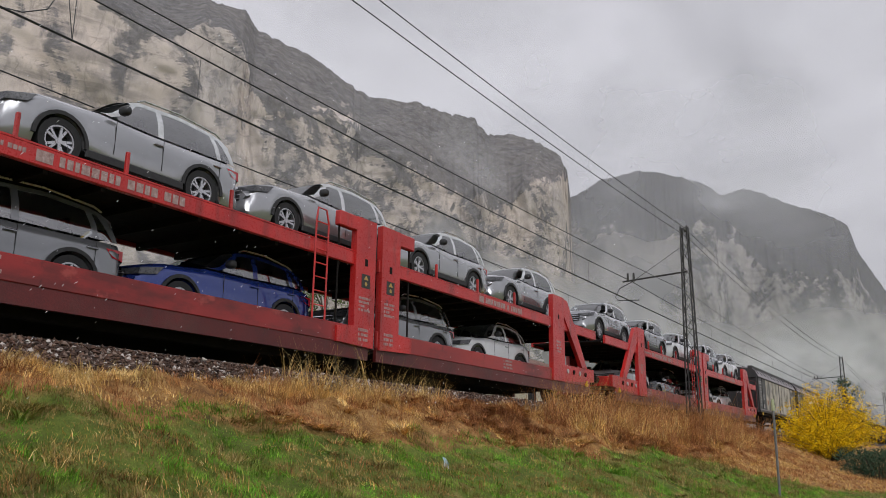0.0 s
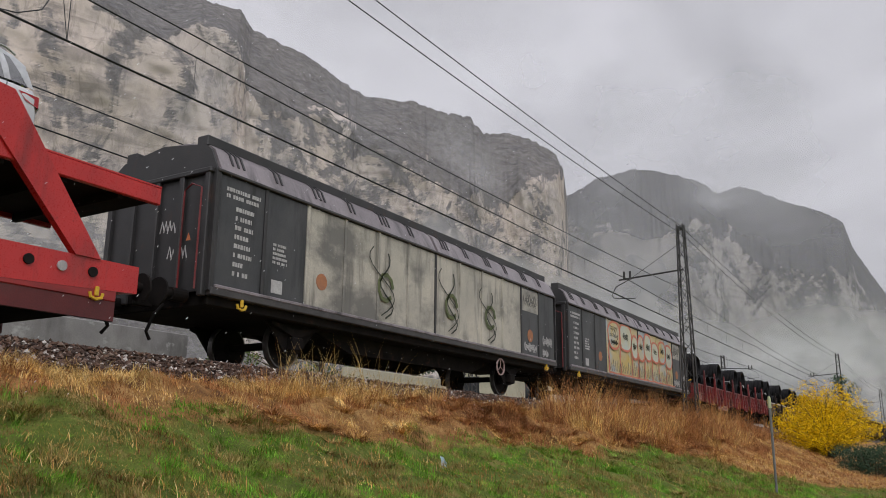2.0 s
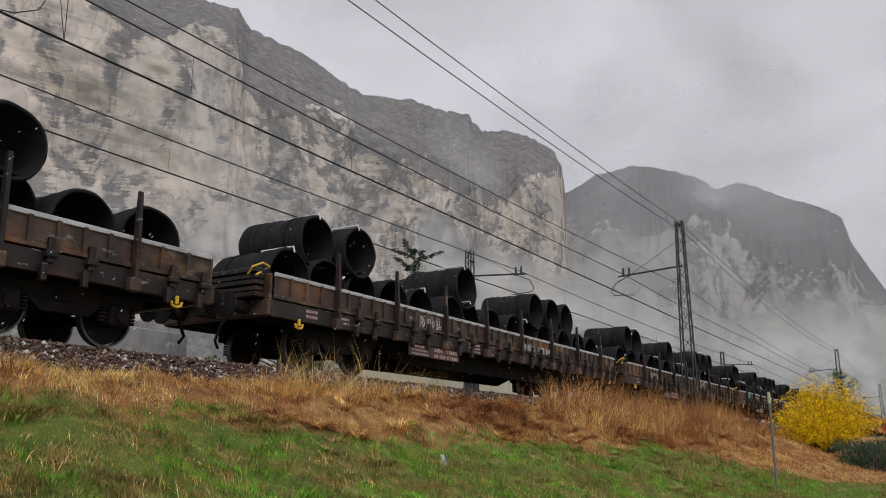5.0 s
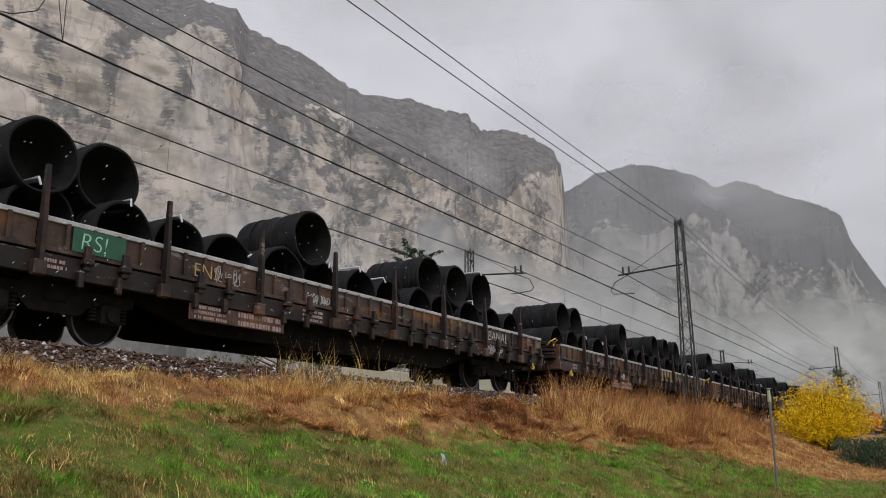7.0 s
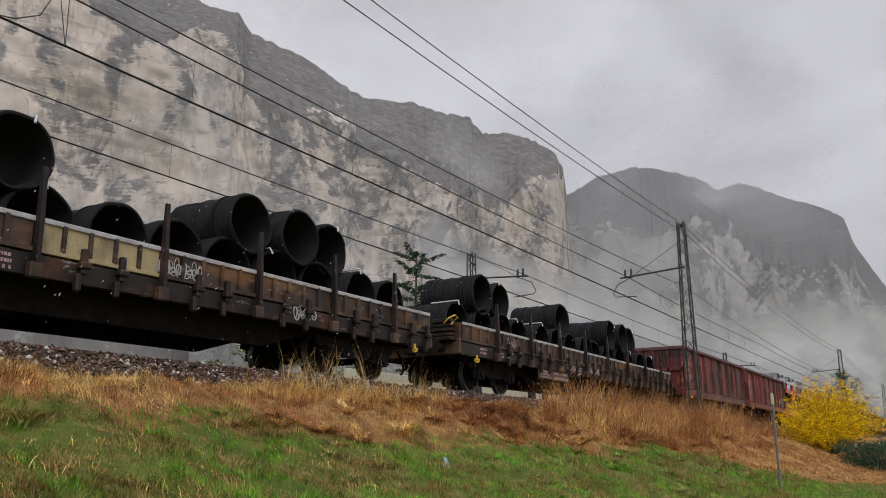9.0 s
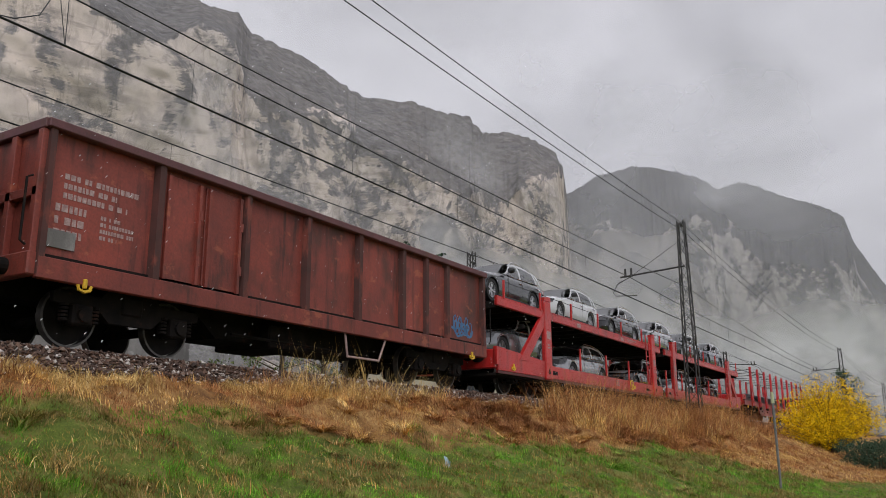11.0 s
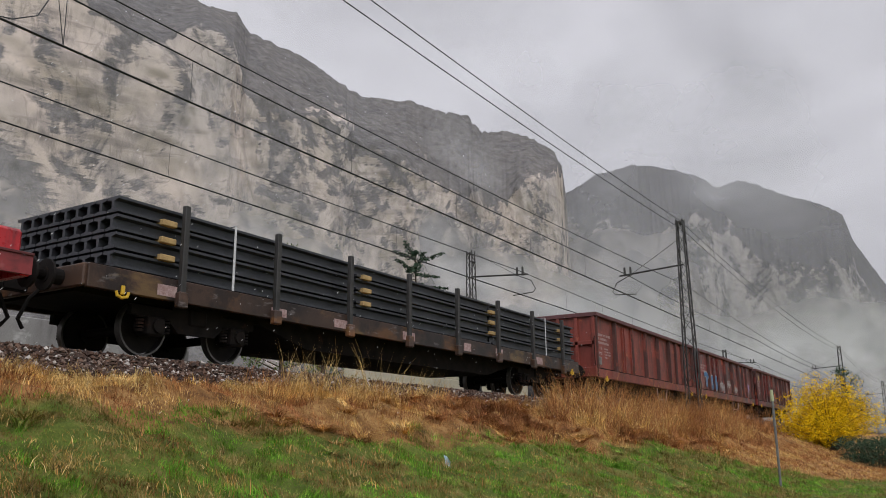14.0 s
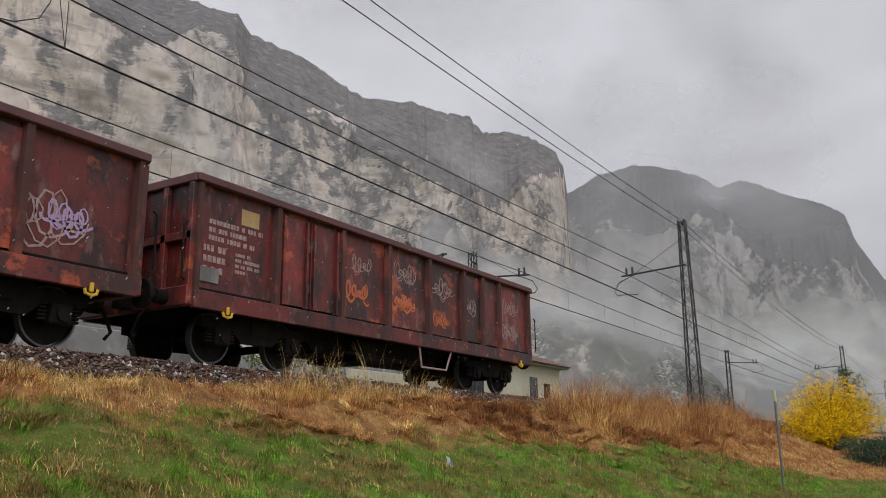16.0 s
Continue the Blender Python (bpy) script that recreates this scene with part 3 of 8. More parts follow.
NEAR_X, FAR_X = -9.36, -18.6
for yy in (-24.2, 35.8, 95.0, 155, 215, 275):
    lattice_mast("catenary_mast", NEAR_X, yy, float(ground_height(NEAR_X, yy)) + 0.0, 8.3, 0.55, 0.28, -1, "dark lattice catenary mast with bracket arm over the track")
for yy in (-27, 33.0, 84.0, 143, 203, 263):
    lattice_mast("catenary_mast", FAR_X, yy, -0.34, 7.5, 0.45, 0.28, 1, "slender lattice catenary mast beyond the far track")


def wire(name, x, z, sag, nodes, r, label, droppers=None):
    n = 14
    pts = [(x, a + (b - a) * i / n, z - 4 * sag * (i / n) * (1 - i / n)) for a, b in zip(nodes[:-1], nodes[1:]) for i in range(n)]
    g = G().tube(pts, r, 5, caps=False)
    return structure(name, g, M["cable"], label, "overhead wire", 60, False, "")


spans_n, spans_f = (-84, -24.2, 35.8, 95.0, 155, 215, 275), (-87, -27, 33.0, 84.0, 143, 203, 263)
for x, spans in ((TX, spans_n), (FX, spans_f)):
    wire("contact_wire", x, 5.11, 0.0, spans, 0.014, "grooved contact wire above the track")
    wire("contact_wire", x + 0.05, 5.11, 0.01, spans, 0.014, "grooved contact wire above the track")
    near = x == TX
    zm, sg = (6.08, 0.14) if near else (6.2, 0.25)
    if near:
        spans = (-84, -54, -24.2, 5.0, 35.8, 65.4, 95.0, 125, 155, 215, 275)
    wire("messenger_wire", x, zm, sg, spans, 0.017, "sagging carrier wire of the overhead line")
    first = None
    for a, b in zip(spans[:-2], spans[1:-1]):
        n = round((b - a) / 5)
        for i in range(1, n):
            f = i / n
            z1 = zm - 4 * sg * f * (1 - f)
            if first is None:
                first = tagged(new("dropper", mesh_of("dropper", G().tube([(0, 0, 0), (0, 0, 1)], 0.006, 4), M["cable"])), "thin dropper wire between contact and carrier wire", "dropper wire", "droppers")
                d = first
            else:
                d = first.copy()
                scene.collection.objects.link(d)
            d.location, d.scale = (x, a + (b - a) * f, 5.11), (1, 1, z1 - 5.11)
tagged(new("jumper_cable", mesh_of("jumper_cable", G().tube([(TX, 6.1, 5.11), (TX, 6.5, 5.2), (TX, 6.9, 5.45), (TX, 7.05, 5.8), (TX, 7.1, 6.02)], 0.011, 5), M["cable"])), "slack jumper cable between contact and carrier wire", "jumper cable")
for dy in (0.0, 0.17):
    tagged(new("hanger_wire", mesh_of("hanger_wire", G().tube([(TX, 7.4, 5.11), (TX, 7.38 - dy, 6.0)], 0.008, 5), M["cable"])), "thin hanger wire on the contact wire", "hanger wire")
wire("return_wire", NEAR_X + 0.05, 5.3, 0.62, spans_n, 0.012, "return cable strung along the masts")
wire("feeder_wire", NEAR_X + 0.12, 7.8, 0.70, spans_n, 0.013, "feeder cable near the mast tops")
wire("feeder_wire", NEAR_X, 8.26, 0.59, spans_n, 0.013, "upper feeder cable along the mast tops")


# ---- mountains ----
def rock_material(name, pale, dark, veg, amount):
    """Pale rock faces with stains, cracks and ledges; scrub in drifting patches and wherever it is less steep."""
    m, n, l, p = nodes_of(name)
    co = n.new("ShaderNodeTexCoord").outputs["Object"]

    def spread(s, detail, rough, twist):
        x = n.new("ShaderNodeTexNoise")
        x.inputs["Scale"].default_value, x.inputs["Detail"].default_value = 1.0, detail
        x.inputs["Roughness"].default_value, x.inputs["Distortion"].default_value = rough, twist
        l.new(stretched(n, l, co, s), x.inputs["Vector"])
        return x.outputs["Fac"]
    crag = spread((0.03, 0.03, 0.022), 9, 0.62, 0.3)
    col = ramp_node(n, l, crag, ((0.33, dark), (0.5, pale), (0.7, tuple(v * 1.12 for v in pale))))
    hue = spread((0.006, 0.006, 0.004), 4, 0.5, 0.4)
    col = mix_node(n, l, ramp_node(n, l, hue, ((0.4, (0, 0, 0)), (0.62, (0.55,) * 3))), col, (0.42, 0.40, 0.385))
    streak = spread((0.05, 0.05, 0.014), 7, 0.65, 0.6)
    col = mix_node(n, l, ramp_node(n, l, streak, ((0.5, (0, 0, 0)), (0.66, (0.38,) * 3))), col, dark)
    crack = spread((0.02, 0.02, 0.006), 7, 0.55, 1.4)
    col = mix_node(n, l, ramp_node(n, l, crack, ((0.48, (0, 0, 0)), (0.5, (0.4,) * 3), (0.52, (0, 0, 0)))), col, tuple(v * 0.6 for v in dark))
    ledge = spread((0.008, 0.008, 0.07), 6, 0.65, 0.3)
    col = mix_node(n, l, ramp_node(n, l, ledge, ((0.55, (0, 0, 0)), (0.63, (0.5,) * 3))), col, tuple(v * 0.75 for v in dark))
    patch = spread((0.012, 0.012, 0.0085), 9, 0.62, 1.1)
    geo = n.new("ShaderNodeNewGeometry")
    sep = n.new("ShaderNodeSeparateXYZ")
    l.new(geo.outputs["True Normal"], sep.inputs[0])
    up = n.new("ShaderNodeMath")
    up.operation = "MULTIPLY_ADD"
    up.inputs[1].default_value = 0.2
    l.new(sep.outputs["Z"], up.inputs[0])
    l.new(patch, up.inputs[2])
    at = n.new("ShaderNodeAttribute")
    at.attribute_name = "woods"
    low_up, up = up, n.new("ShaderNodeMath")
    up.operation = "MULTIPLY_ADD"
    up.inputs[1].default_value = 0.30
    l.new(at.outputs["Fac"], up.inputs[0])
    l.new(low_up.outputs[0], up.inputs[2])
    f = ramp_node(n, l, up.outputs[0], ((amount, (0, 0, 0)), (amount + 0.08, (0.88, 0.88, 0.88))))
    fine = spread((0.09, 0.09, 0.09), 7, 0.78, 0.0)
    green = ramp_node(n, l, fine, ((0.36, tuple(v * 0.4 for v in veg)), (0.5, veg), (0.66, tuple(v * 1.9 for v in veg))))
    col = mix_node(n, l, f, col, green)
    l.new(col, p.inputs["Base Color"])
    p.inputs["Roughness"].default_value = 0.95
    p.inputs["Specular IOR Level"].default_value = 0.1
    b = n.new("ShaderNodeBump")
    b.inputs["Strength"].default_value, b.inputs["Distance"].default_value = 0.6, 5.0
    l.new(crag, b.inputs["Height"])
    l.new(b.outputs[0], p.inputs["Normal"])
    return m


def massif(name, knots, reach, material, label, seed, deep=26.0, rough=1.0, steps=(520, 150)):
    """A cliff seen from below: bearing, rise of the crest, distance and the share of the height where the woods begin."""
    k = np.array(knots)
    s = np.linspace(0, 1, steps[0])
    at = np.linspace(0, 1, len(k))
    bear, rise, dist, line = (np.interp(s, at, k[:, i]) for i in range(4))
    rise = rise + rough * (0.006 * fbm(s * 60 + seed, s * 0 + 1.5, 4) + 0.0022 * vnoise(s * 700, s * 0 + seed))
    w = np.linspace(0, 1, steps[1])
    S, Wv = np.meshgrid(s, w, indexing="ij")
    B, Rr, D, Ln = (np.repeat(a[:, None], steps[1], 1) for a in (np.radians(bear), rise, dist, line))
    brow = np.clip(Ln + 0.10 * fbm(S * 22 + seed, Wv * 0 + 3.3, 4), 0.4, 0.985)
    inw = np.where(Wv < 0.3, -160 * (0.3 - Wv) / 0.3, np.where(Wv < brow, 22 * (Wv - 0.3), 22 * (brow - 0.3) + reach * np.clip((Wv - brow) / (1 - brow + 1e-6), 0, 1) ** 1.1))
    relief = deep * fbm(S * 16 + seed + Wv * 2.2, Wv * 2.5, 5, 0.48) + 9 * fbm(S * 9 + seed, Wv * 9 + S * 10, 5, 0.5) + 6 * fbm(S * 75 + seed, Wv * 22, 3, 0.5)
    R = D + inw + relief * np.clip((1 - Wv) * 6, 0, 1)
    Z = Rr * R * Wv + EYE
    X, Y = -np.sin(B) * R, np.cos(B) * R

    def height(a, b):
        return Z
    ob = grid_mesh(name, np.arange(steps[0]), np.arange(steps[1]), height, material)
    co = np.stack([X, Y, Z], -1).reshape(-1, 3)
    ob.data.vertices.foreach_set("co", co.ravel())
    ob.data.update()
    woods = np.clip((Wv - brow + 0.10 * fbm(S * 60 + seed, Wv * 20, 4, 0.6)) / 0.05, 0, 1)
    ob.data.attributes.new("woods", "FLOAT", "POINT").data.foreach_set("value", woods.ravel().astype(np.float32))
    return tagged(ob, label, "mountain", "", "structure")


LIME = rock_material("pale_limestone_with_scrub", (0.62, 0.52, 0.445), (0.29, 0.25, 0.23), (0.098, 0.095, 0.098), 0.51)
LIME_FAR = rock_material("grey_limestone_with_woods", (0.36, 0.325, 0.30), (0.21, 0.195, 0.19), (0.036, 0.036, 0.041), 0.50)
LIME_LOW = rock_material("mossy_limestone_foot", (0.46, 0.40, 0.35), (0.20, 0.18, 0.165), (0.05, 0.055, 0.045), 0.47)
massif("cliff_near", ((112, 0.5, 760, 0.95), (85, 0.6, 760, 0.96), (66, 0.60, 800, 0.96), (57.6, 0.581, 820, 0.95), (50.4, 0.561, 850, 0.93), (46.9, 0.55, 860, 0.90), (45.8, 0.524, 870, 0.88), (42.2, 0.498, 880, 0.86), (39.0, 0.462, 900, 0.84),
       (37.5, 0.443, 910, 0.85), (34.1, 0.44, 930, 0.80), (32.0, 0.428, 940, 0.77), (29.5, 0.418, 960, 0.72), (28.4, 0.395, 960, 0.76), (26.5, 0.393, 970, 0.82), (24.5, 0.381, 980, 0.86), (23.1, 0.362, 1000, 0.93), (22.65, 0.345, 1030, 0.96),
       (22.45, 0.31, 1200, 0.97), (22.3, 0.22, 1500, 0.97)), 170, LIME, "sheer pale limestone cliff with wooded brow and clinging mist", 2.0, 26.0)
massif("cliff_far", ((27.0, 0.25, 1500, 0.8), (24.0, 0.29, 1500, 0.8), (22.4, 0.308, 1500, 0.84), (20.1, 0.33, 1480, 0.78), (17.7, 0.339, 1480, 0.73), (16.5, 0.335, 1480, 0.74), (14.6, 0.326, 1500, 0.80), (12.8, 0.311, 1520, 0.83), (12.1, 0.298, 1540, 0.84),
       (10.6, 0.306, 1600, 0.74), (9.2, 0.295, 1600, 0.70), (7.8, 0.281, 1620, 0.70), (5.9, 0.266, 1640, 0.72), (4.5, 0.251, 1660, 0.78), (4.1, 0.222, 1700, 0.82), (3.2, 0.188, 1720, 0.80), (2.2, 0.155, 1750, 0.8), (-1, 0.10, 1800, 0.7), (-8, 0.06, 1900, 0.6), (-30, 0.05, 2000, 0.6)),
       260, LIME_FAR, "distant hazy limestone mountain above the valley", 9.0, 34.0, 0.5)
massif("cliff_spur", ((27, 0.17, 930, 0.97), (23.5, 0.165, 930, 0.97), (21, 0.15, 935, 0.95), (18.5, 0.132, 940, 0.93), (16, 0.112, 950, 0.92), (14.2, 0.088, 960, 0.9), (12.8, 0.062, 975, 0.9), (11.6, 0.03, 990, 0.9), (10.5, 0.005, 1000, 0.9)),
       60, LIME_LOW, "low rocky spur at the foot of the cliffs, half hidden by mist", 5.0, 18.0, 0.8, (200, 60))


def mist_material(name, top, base, wisps, low, high, lumps):
    """White droplets that veil what lies behind: an even part, torn wisps, more of both low down."""
    m, n, l, p = nodes_of(name)
    n.remove(p)
    out = n["Material Output"]
    co = n.new("ShaderNodeTexCoord").outputs["Object"]
    f = noise_node(n, l, stretched(n, l, co, (0.0045, 0.0045, 0.006)), 1.0, 4, 0.5)
    w = ramp_node(n, l, f, ((0.5, (0, 0, 0)), (0.7, (wisps,) * 3)))
    sep = n.new("ShaderNodeSeparateXYZ")
    l.new(co, sep.inputs[0])
    g = n.new("ShaderNodeMapRange")
    g.interpolation_type = "SMOOTHSTEP"
    g.inputs["From Min"].default_value, g.inputs["From Max"].default_value = low, high
    g.inputs["To Min"].default_value, g.inputs["To Max"].default_value = lumps, 0.0
    l.new(sep.outputs["Z"], g.inputs["Value"])
    k = n.new("ShaderNodeMath")
    k.operation = "MULTIPLY_ADD"
    l.new(g.outputs[0], k.inputs[0])
    l.new(f, k.inputs[1])
    k.inputs[2].default_value = base
    b = n.new("ShaderNodeMath")
    b.operation, b.use_clamp = "ADD", True
    l.new(k.outputs[0], b.inputs[0])
    l.new(w, b.inputs[1])
    h = n.new("ShaderNodeMapRange")
    h.interpolation_type = "SMOOTHSTEP"
    h.inputs["From Min"].default_value, h.inputs["From Max"].default_value = top * 0.45, top * 0.98
    h.inputs["To Min"].default_value, h.inputs["To Max"].default_value = 1.0, 0.0
    l.new(sep.outputs["Z"], h.inputs["Value"])
    a = n.new("ShaderNodeMath")
    a.operation = "MULTIPLY"
    l.new(b.outputs[0], a.inputs[0])
    l.new(h.outputs[0], a.inputs[1])
    tr, di = n.new("ShaderNodeBsdfTransparent"), n.new("ShaderNodeBsdfTranslucent")
    df = n.new("ShaderNodeBsdfDiffuse")
    for s in (di, df):
        s.inputs["Color"].default_value = (0.92, 0.925, 0.965, 1)
    half = n.new("ShaderNodeMixShader")
    l.new(di.outputs[0], half.inputs[1])
    l.new(df.outputs[0], half.inputs[2])
    mx = n.new("ShaderNodeMixShader")
    l.new(a.outputs[0], mx.inputs[0])
    l.new(tr.outputs[0], mx.inputs[1])
    l.new(half.outputs[0], mx.inputs[2])
    l.new(mx.outputs[0], out.inputs[0])
    return m


def mist(name, b0, b1, dist, top, material, label):
    g = G()
    n = 40
    for i in range(n + 1):
        b = radians(b0 + (b1 - b0) * i / n)
        g.v += [(-math.sin(b) * dist, math.cos(b) * dist, -60), (-math.sin(b) * dist, math.cos(b) * dist, top)]
    g.f = [(2 * i, 2 * i + 2, 2 * i + 3, 2 * i + 1) for i in range(n)]
    ob = structure(name, g, material, label, "mist", None, False)
    return ob


mist("mist_near", 115, -40, 600, 620, mist_material("thin_valley_mist", 620, 0.11, 0.16, 10, 110, 0.06), "thin grey mist drifting before the cliffs")
mist("mist_far", 115, -45, 1250, 1000, mist_material("thick_valley_mist", 1000, 0.21, 0.2, 30, 170, 0.5), "thick low cloud filling the valley behind")


def cloud_material():
    """Torn white droplets, thinning towards the rim of their bank."""
    m, n, l, p = nodes_of("drifting_cloud_bank")
    n.remove(p)
    co = n.new("ShaderNodeTexCoord").outputs["Object"]
    f = noise_node(n, l, stretched(n, l, co, (0.011, 0.011, 0.016)), 1.0, 6, 0.55)
    at = n.new("ShaderNodeAttribute")
    at.attribute_name = "droplets"
    k = n.new("ShaderNodeMapRange")
    k.inputs["From Min"].default_value, k.inputs["From Max"].default_value = 0.3, 0.62
    l.new(f, k.inputs["Value"])
    k.inputs["To Min"].default_value, k.inputs["To Max"].default_value = 0.22, 0.95
    a = n.new("ShaderNodeMath")
    a.operation, a.use_clamp = "MULTIPLY", True
    l.new(k.outputs[0], a.inputs[0])
    l.new(at.outputs["Fac"], a.inputs[1])
    tr, di, df = (n.new(q) for q in ("ShaderNodeBsdfTransparent", "ShaderNodeBsdfTranslucent", "ShaderNodeBsdfDiffuse"))
    for q in (di, df):
        q.inputs["Color"].default_value = (0.95, 0.955, 0.985, 1)
    half, mx = n.new("ShaderNodeMixShader"), n.new("ShaderNodeMixShader")
    l.new(di.outputs[0], half.inputs[1])
    l.new(df.outputs[0], half.inputs[2])
    l.new(a.outputs[0], mx.inputs[0])
    l.new(tr.outputs[0], mx.inputs[1])
    l.new(half.outputs[0], mx.inputs[2])
    l.new(mx.outputs[0], n["Material Output"].inputs[0])
    return m


CLOUD = cloud_material()


def cloud_bank(name, dist, rows, label):
    """A long bank of cloud along the cliffs: bearing, rise of its foot and head, thickness."""
    k = np.array(rows)
    n, m = 90, 14
    b = np.linspace(k[0, 0], k[-1, 0], n)
    o = np.argsort(k[:, 0])
    lo, hi, de = (np.interp(b, k[o, 0], k[o, i]) for i in (1, 2, 3))
    V = np.linspace(0, 1, m)[None, :]
    R = dist + 25 * np.sin(np.pi * V) + 0 * b[:, None]
    Z = EYE + R * (lo[:, None] + (hi - lo)[:, None] * V + 0.012 * fbm(b[:, None] * 0.35, V * 1.5, 3))
    a = np.radians(b)[:, None]
    ob = grid_mesh(name, np.arange(n), np.arange(m), lambda p, q: Z, CLOUD)
    ob.data.vertices.foreach_set("co", np.stack([-np.sin(a) * R, np.cos(a) * R, Z], -1).ravel())
    ob.data.update()
    d = de[:, None] * np.sin(np.pi * V) ** 1.3
    ob.data.attributes.new("droplets", "FLOAT", "POINT").data.foreach_set("value", d.ravel().astype(np.float32))
    return tagged(ob, label, "mist", "", "structure")


cloud_bank("cloud_rising", 800, ((34.0, 0.22, 0.33, 0.0), (32.6, 0.19, 0.33, 0.7), (30.9, 0.14, 0.30, 0.85), (26.9, 0.12, 0.26, 0.8), (23.0, 0.115, 0.23, 0.75), (19.0, 0.10, 0.205, 0.65), (15.4, 0.08, 0.18, 0.65), (12.0, 0.055, 0.17, 0.8),
           (8.3, 0.035, 0.175, 0.95), (5.0, 0.03, 0.175, 0.98), (2.9, 0.03, 0.17, 0.95), (-6.0, 0.03, 0.14, 0.7), (-25.0, 0.03, 0.12, 0.6)), "white cloud trailing down along the foot of the cliffs")
cloud_bank("cloud_low", 690, ((80, 0.08, 0.36, 0.3), (62, 0.14, 0.36, 0.45), (55, 0.16, 0.31, 0.3), (50, 0.18, 0.30, 0.25), (45, 0.18, 0.33, 0.62), (41, 0.15, 0.31, 0.45), (36, 0.16, 0.27, 0.1), (33, 0.15, 0.26, 0.0)), "thin cloud lying against the lower cliff")
cloud_bank("cloud_wisp", 820, ((33.0, 0.36, 0.43, 0.0), (30.5, 0.33, 0.43, 0.32), (28.5, 0.30, 0.40, 0.3), (26.6, 0.28, 0.37, 0.0)), "thin wisp of cloud on the wooded brow")
cloud_bank("cloud_saddle", 1400, ((15.5, 0.29, 0.335, 0.0), (13.6, 0.28, 0.335, 0.35), (12.2, 0.265, 0.325, 0.55), (10.8, 0.27, 0.32, 0.3), (9.0, 0.27, 0.315, 0.0)), "wisp of cloud in the saddle of the far mountain")


# ---- running gear ----
def ride(ob, along, x=0.0, z=0.0):
    RIDERS.append((ob, x, along, z))
    return ob


def wheelset(t, y, r=0.46):
    for s in (-1, 1):
        w = part("wheel", G().disc(s * 0.70 - 0.02, s * 0.70 + 0.02, y, r, r * 0.9, 28).disc(s * 0.70 - 0.05, s * 0.70 + 0.09, y, r, 0.15, 14), M["wheel"], t, "dark steel disc wheel")
        part("tyre_rim", G().pipe(s * 0.752 - 0.07, s * 0.752 + 0.06, y, r, r, r * 0.93, 32), M["tread"], w, "bright worn wheel tread", 40)
    part("axle", G().tube([(-0.9, y, r), (0.9, y, r)], 0.08, 10), M["under"], t)


def bogie(t, y):
    """A two-axle bogie of the common pressed or cast freight type."""
    for d in (-0.9, 0.9):
        wheelset(t, y + d)
    for s in (-1, 1):
        x = s * 1.02
        f = G().prism([(y - 1.35, 0.62), (y - 1.35, 0.78), (y - 0.55, 0.78), (y - 0.45, 0.9), (y + 0.45, 0.9), (y + 0.55, 0.78), (y + 1.35, 0.78), (y + 1.35, 0.62), (y + 0.6, 0.58), (y + 0.4, 0.4), (y - 0.4, 0.4), (y - 0.6, 0.58)], 0, x - 0.05, x + 0.05)
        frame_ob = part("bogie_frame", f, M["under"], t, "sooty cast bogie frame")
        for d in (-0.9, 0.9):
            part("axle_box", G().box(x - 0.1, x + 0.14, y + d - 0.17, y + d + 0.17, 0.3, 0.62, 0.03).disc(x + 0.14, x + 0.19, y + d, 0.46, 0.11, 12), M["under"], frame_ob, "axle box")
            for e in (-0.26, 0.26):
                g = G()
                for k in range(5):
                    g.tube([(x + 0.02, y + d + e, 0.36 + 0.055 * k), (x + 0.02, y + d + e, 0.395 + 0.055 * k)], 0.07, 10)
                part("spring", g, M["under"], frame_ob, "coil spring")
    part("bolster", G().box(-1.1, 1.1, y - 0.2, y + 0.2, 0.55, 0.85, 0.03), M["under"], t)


def buffers(t, y, d, z=1.03):
    """Two buffers and a draw hook at the end y, pointing along d."""
    for s in (-0.875, 0.875):
        b = part("buffer", G().tube([(s, y, z), (s, y + d * 0.32, z)], 0.12, 14).tube([(s, y + d * 0.32, z), (s, y + d * 0.54, z)], 0.08, 12), M["under"], t)
        part("buffer_plate", G().tube([(s, y + d * 0.54, z), (s, y + d * 0.58, z)], 0.24, 20), M["wheel"], b)
    part("draw_hook", G().box(-0.08, 0.08, min(y, y + d * 0.42), max(y, y + d * 0.42), z - 0.14, z + 0.08, 0.02), M["under"], t)
    part("brake_hose", G().tube([(0.35, y, z - 0.1), (0.38, y + d * 0.2, z - 0.3), (0.4, y + d * 0.35, z - 0.62), (0.38, y + d * 0.25, z - 0.75)], 0.03, 6), M["under"], t, "hanging rubber brake hose")


def anchor_mark(t, x, y, z):
    """The yellow tie-down hook by the end of a wagon."""
    part("tie_down_hook", G().box(x - 0.02, x + 0.03, y - 0.03, y + 0.03, z, z + 0.14, 0.01).tube([(x, y - 0.11, z + 0.05), (x, y - 0.09, z - 0.02), (x, y, z - 0.045), (x, y + 0.09, z - 0.02), (x, y + 0.11, z + 0.05)], 0.026, 6), M["yellow"], t, "yellow tie-down hook")


def bars(t, x, y, z, rows, height, material="white_mark", seed=1, gap=1.7):
    """Illegible stencilled lines on a side at x: one mesh a line, with gaps between the words. rows: widths."""
    r = random.Random(seed)
    for k, w in enumerate(rows):
        g, a = G(), y
        while a < y + w:
            b = min(y + w, a + height * r.uniform(0.45, 0.95))
            g.box(x, x + 0.004, a, b, z - k * height * gap - height, z - k * height * gap)
            a = b + height * (0.22 if r.random() < 0.82 else 0.9)
        part("stencil", g, M[material], t, "faded stencilled line")["kind"] = "stuff"


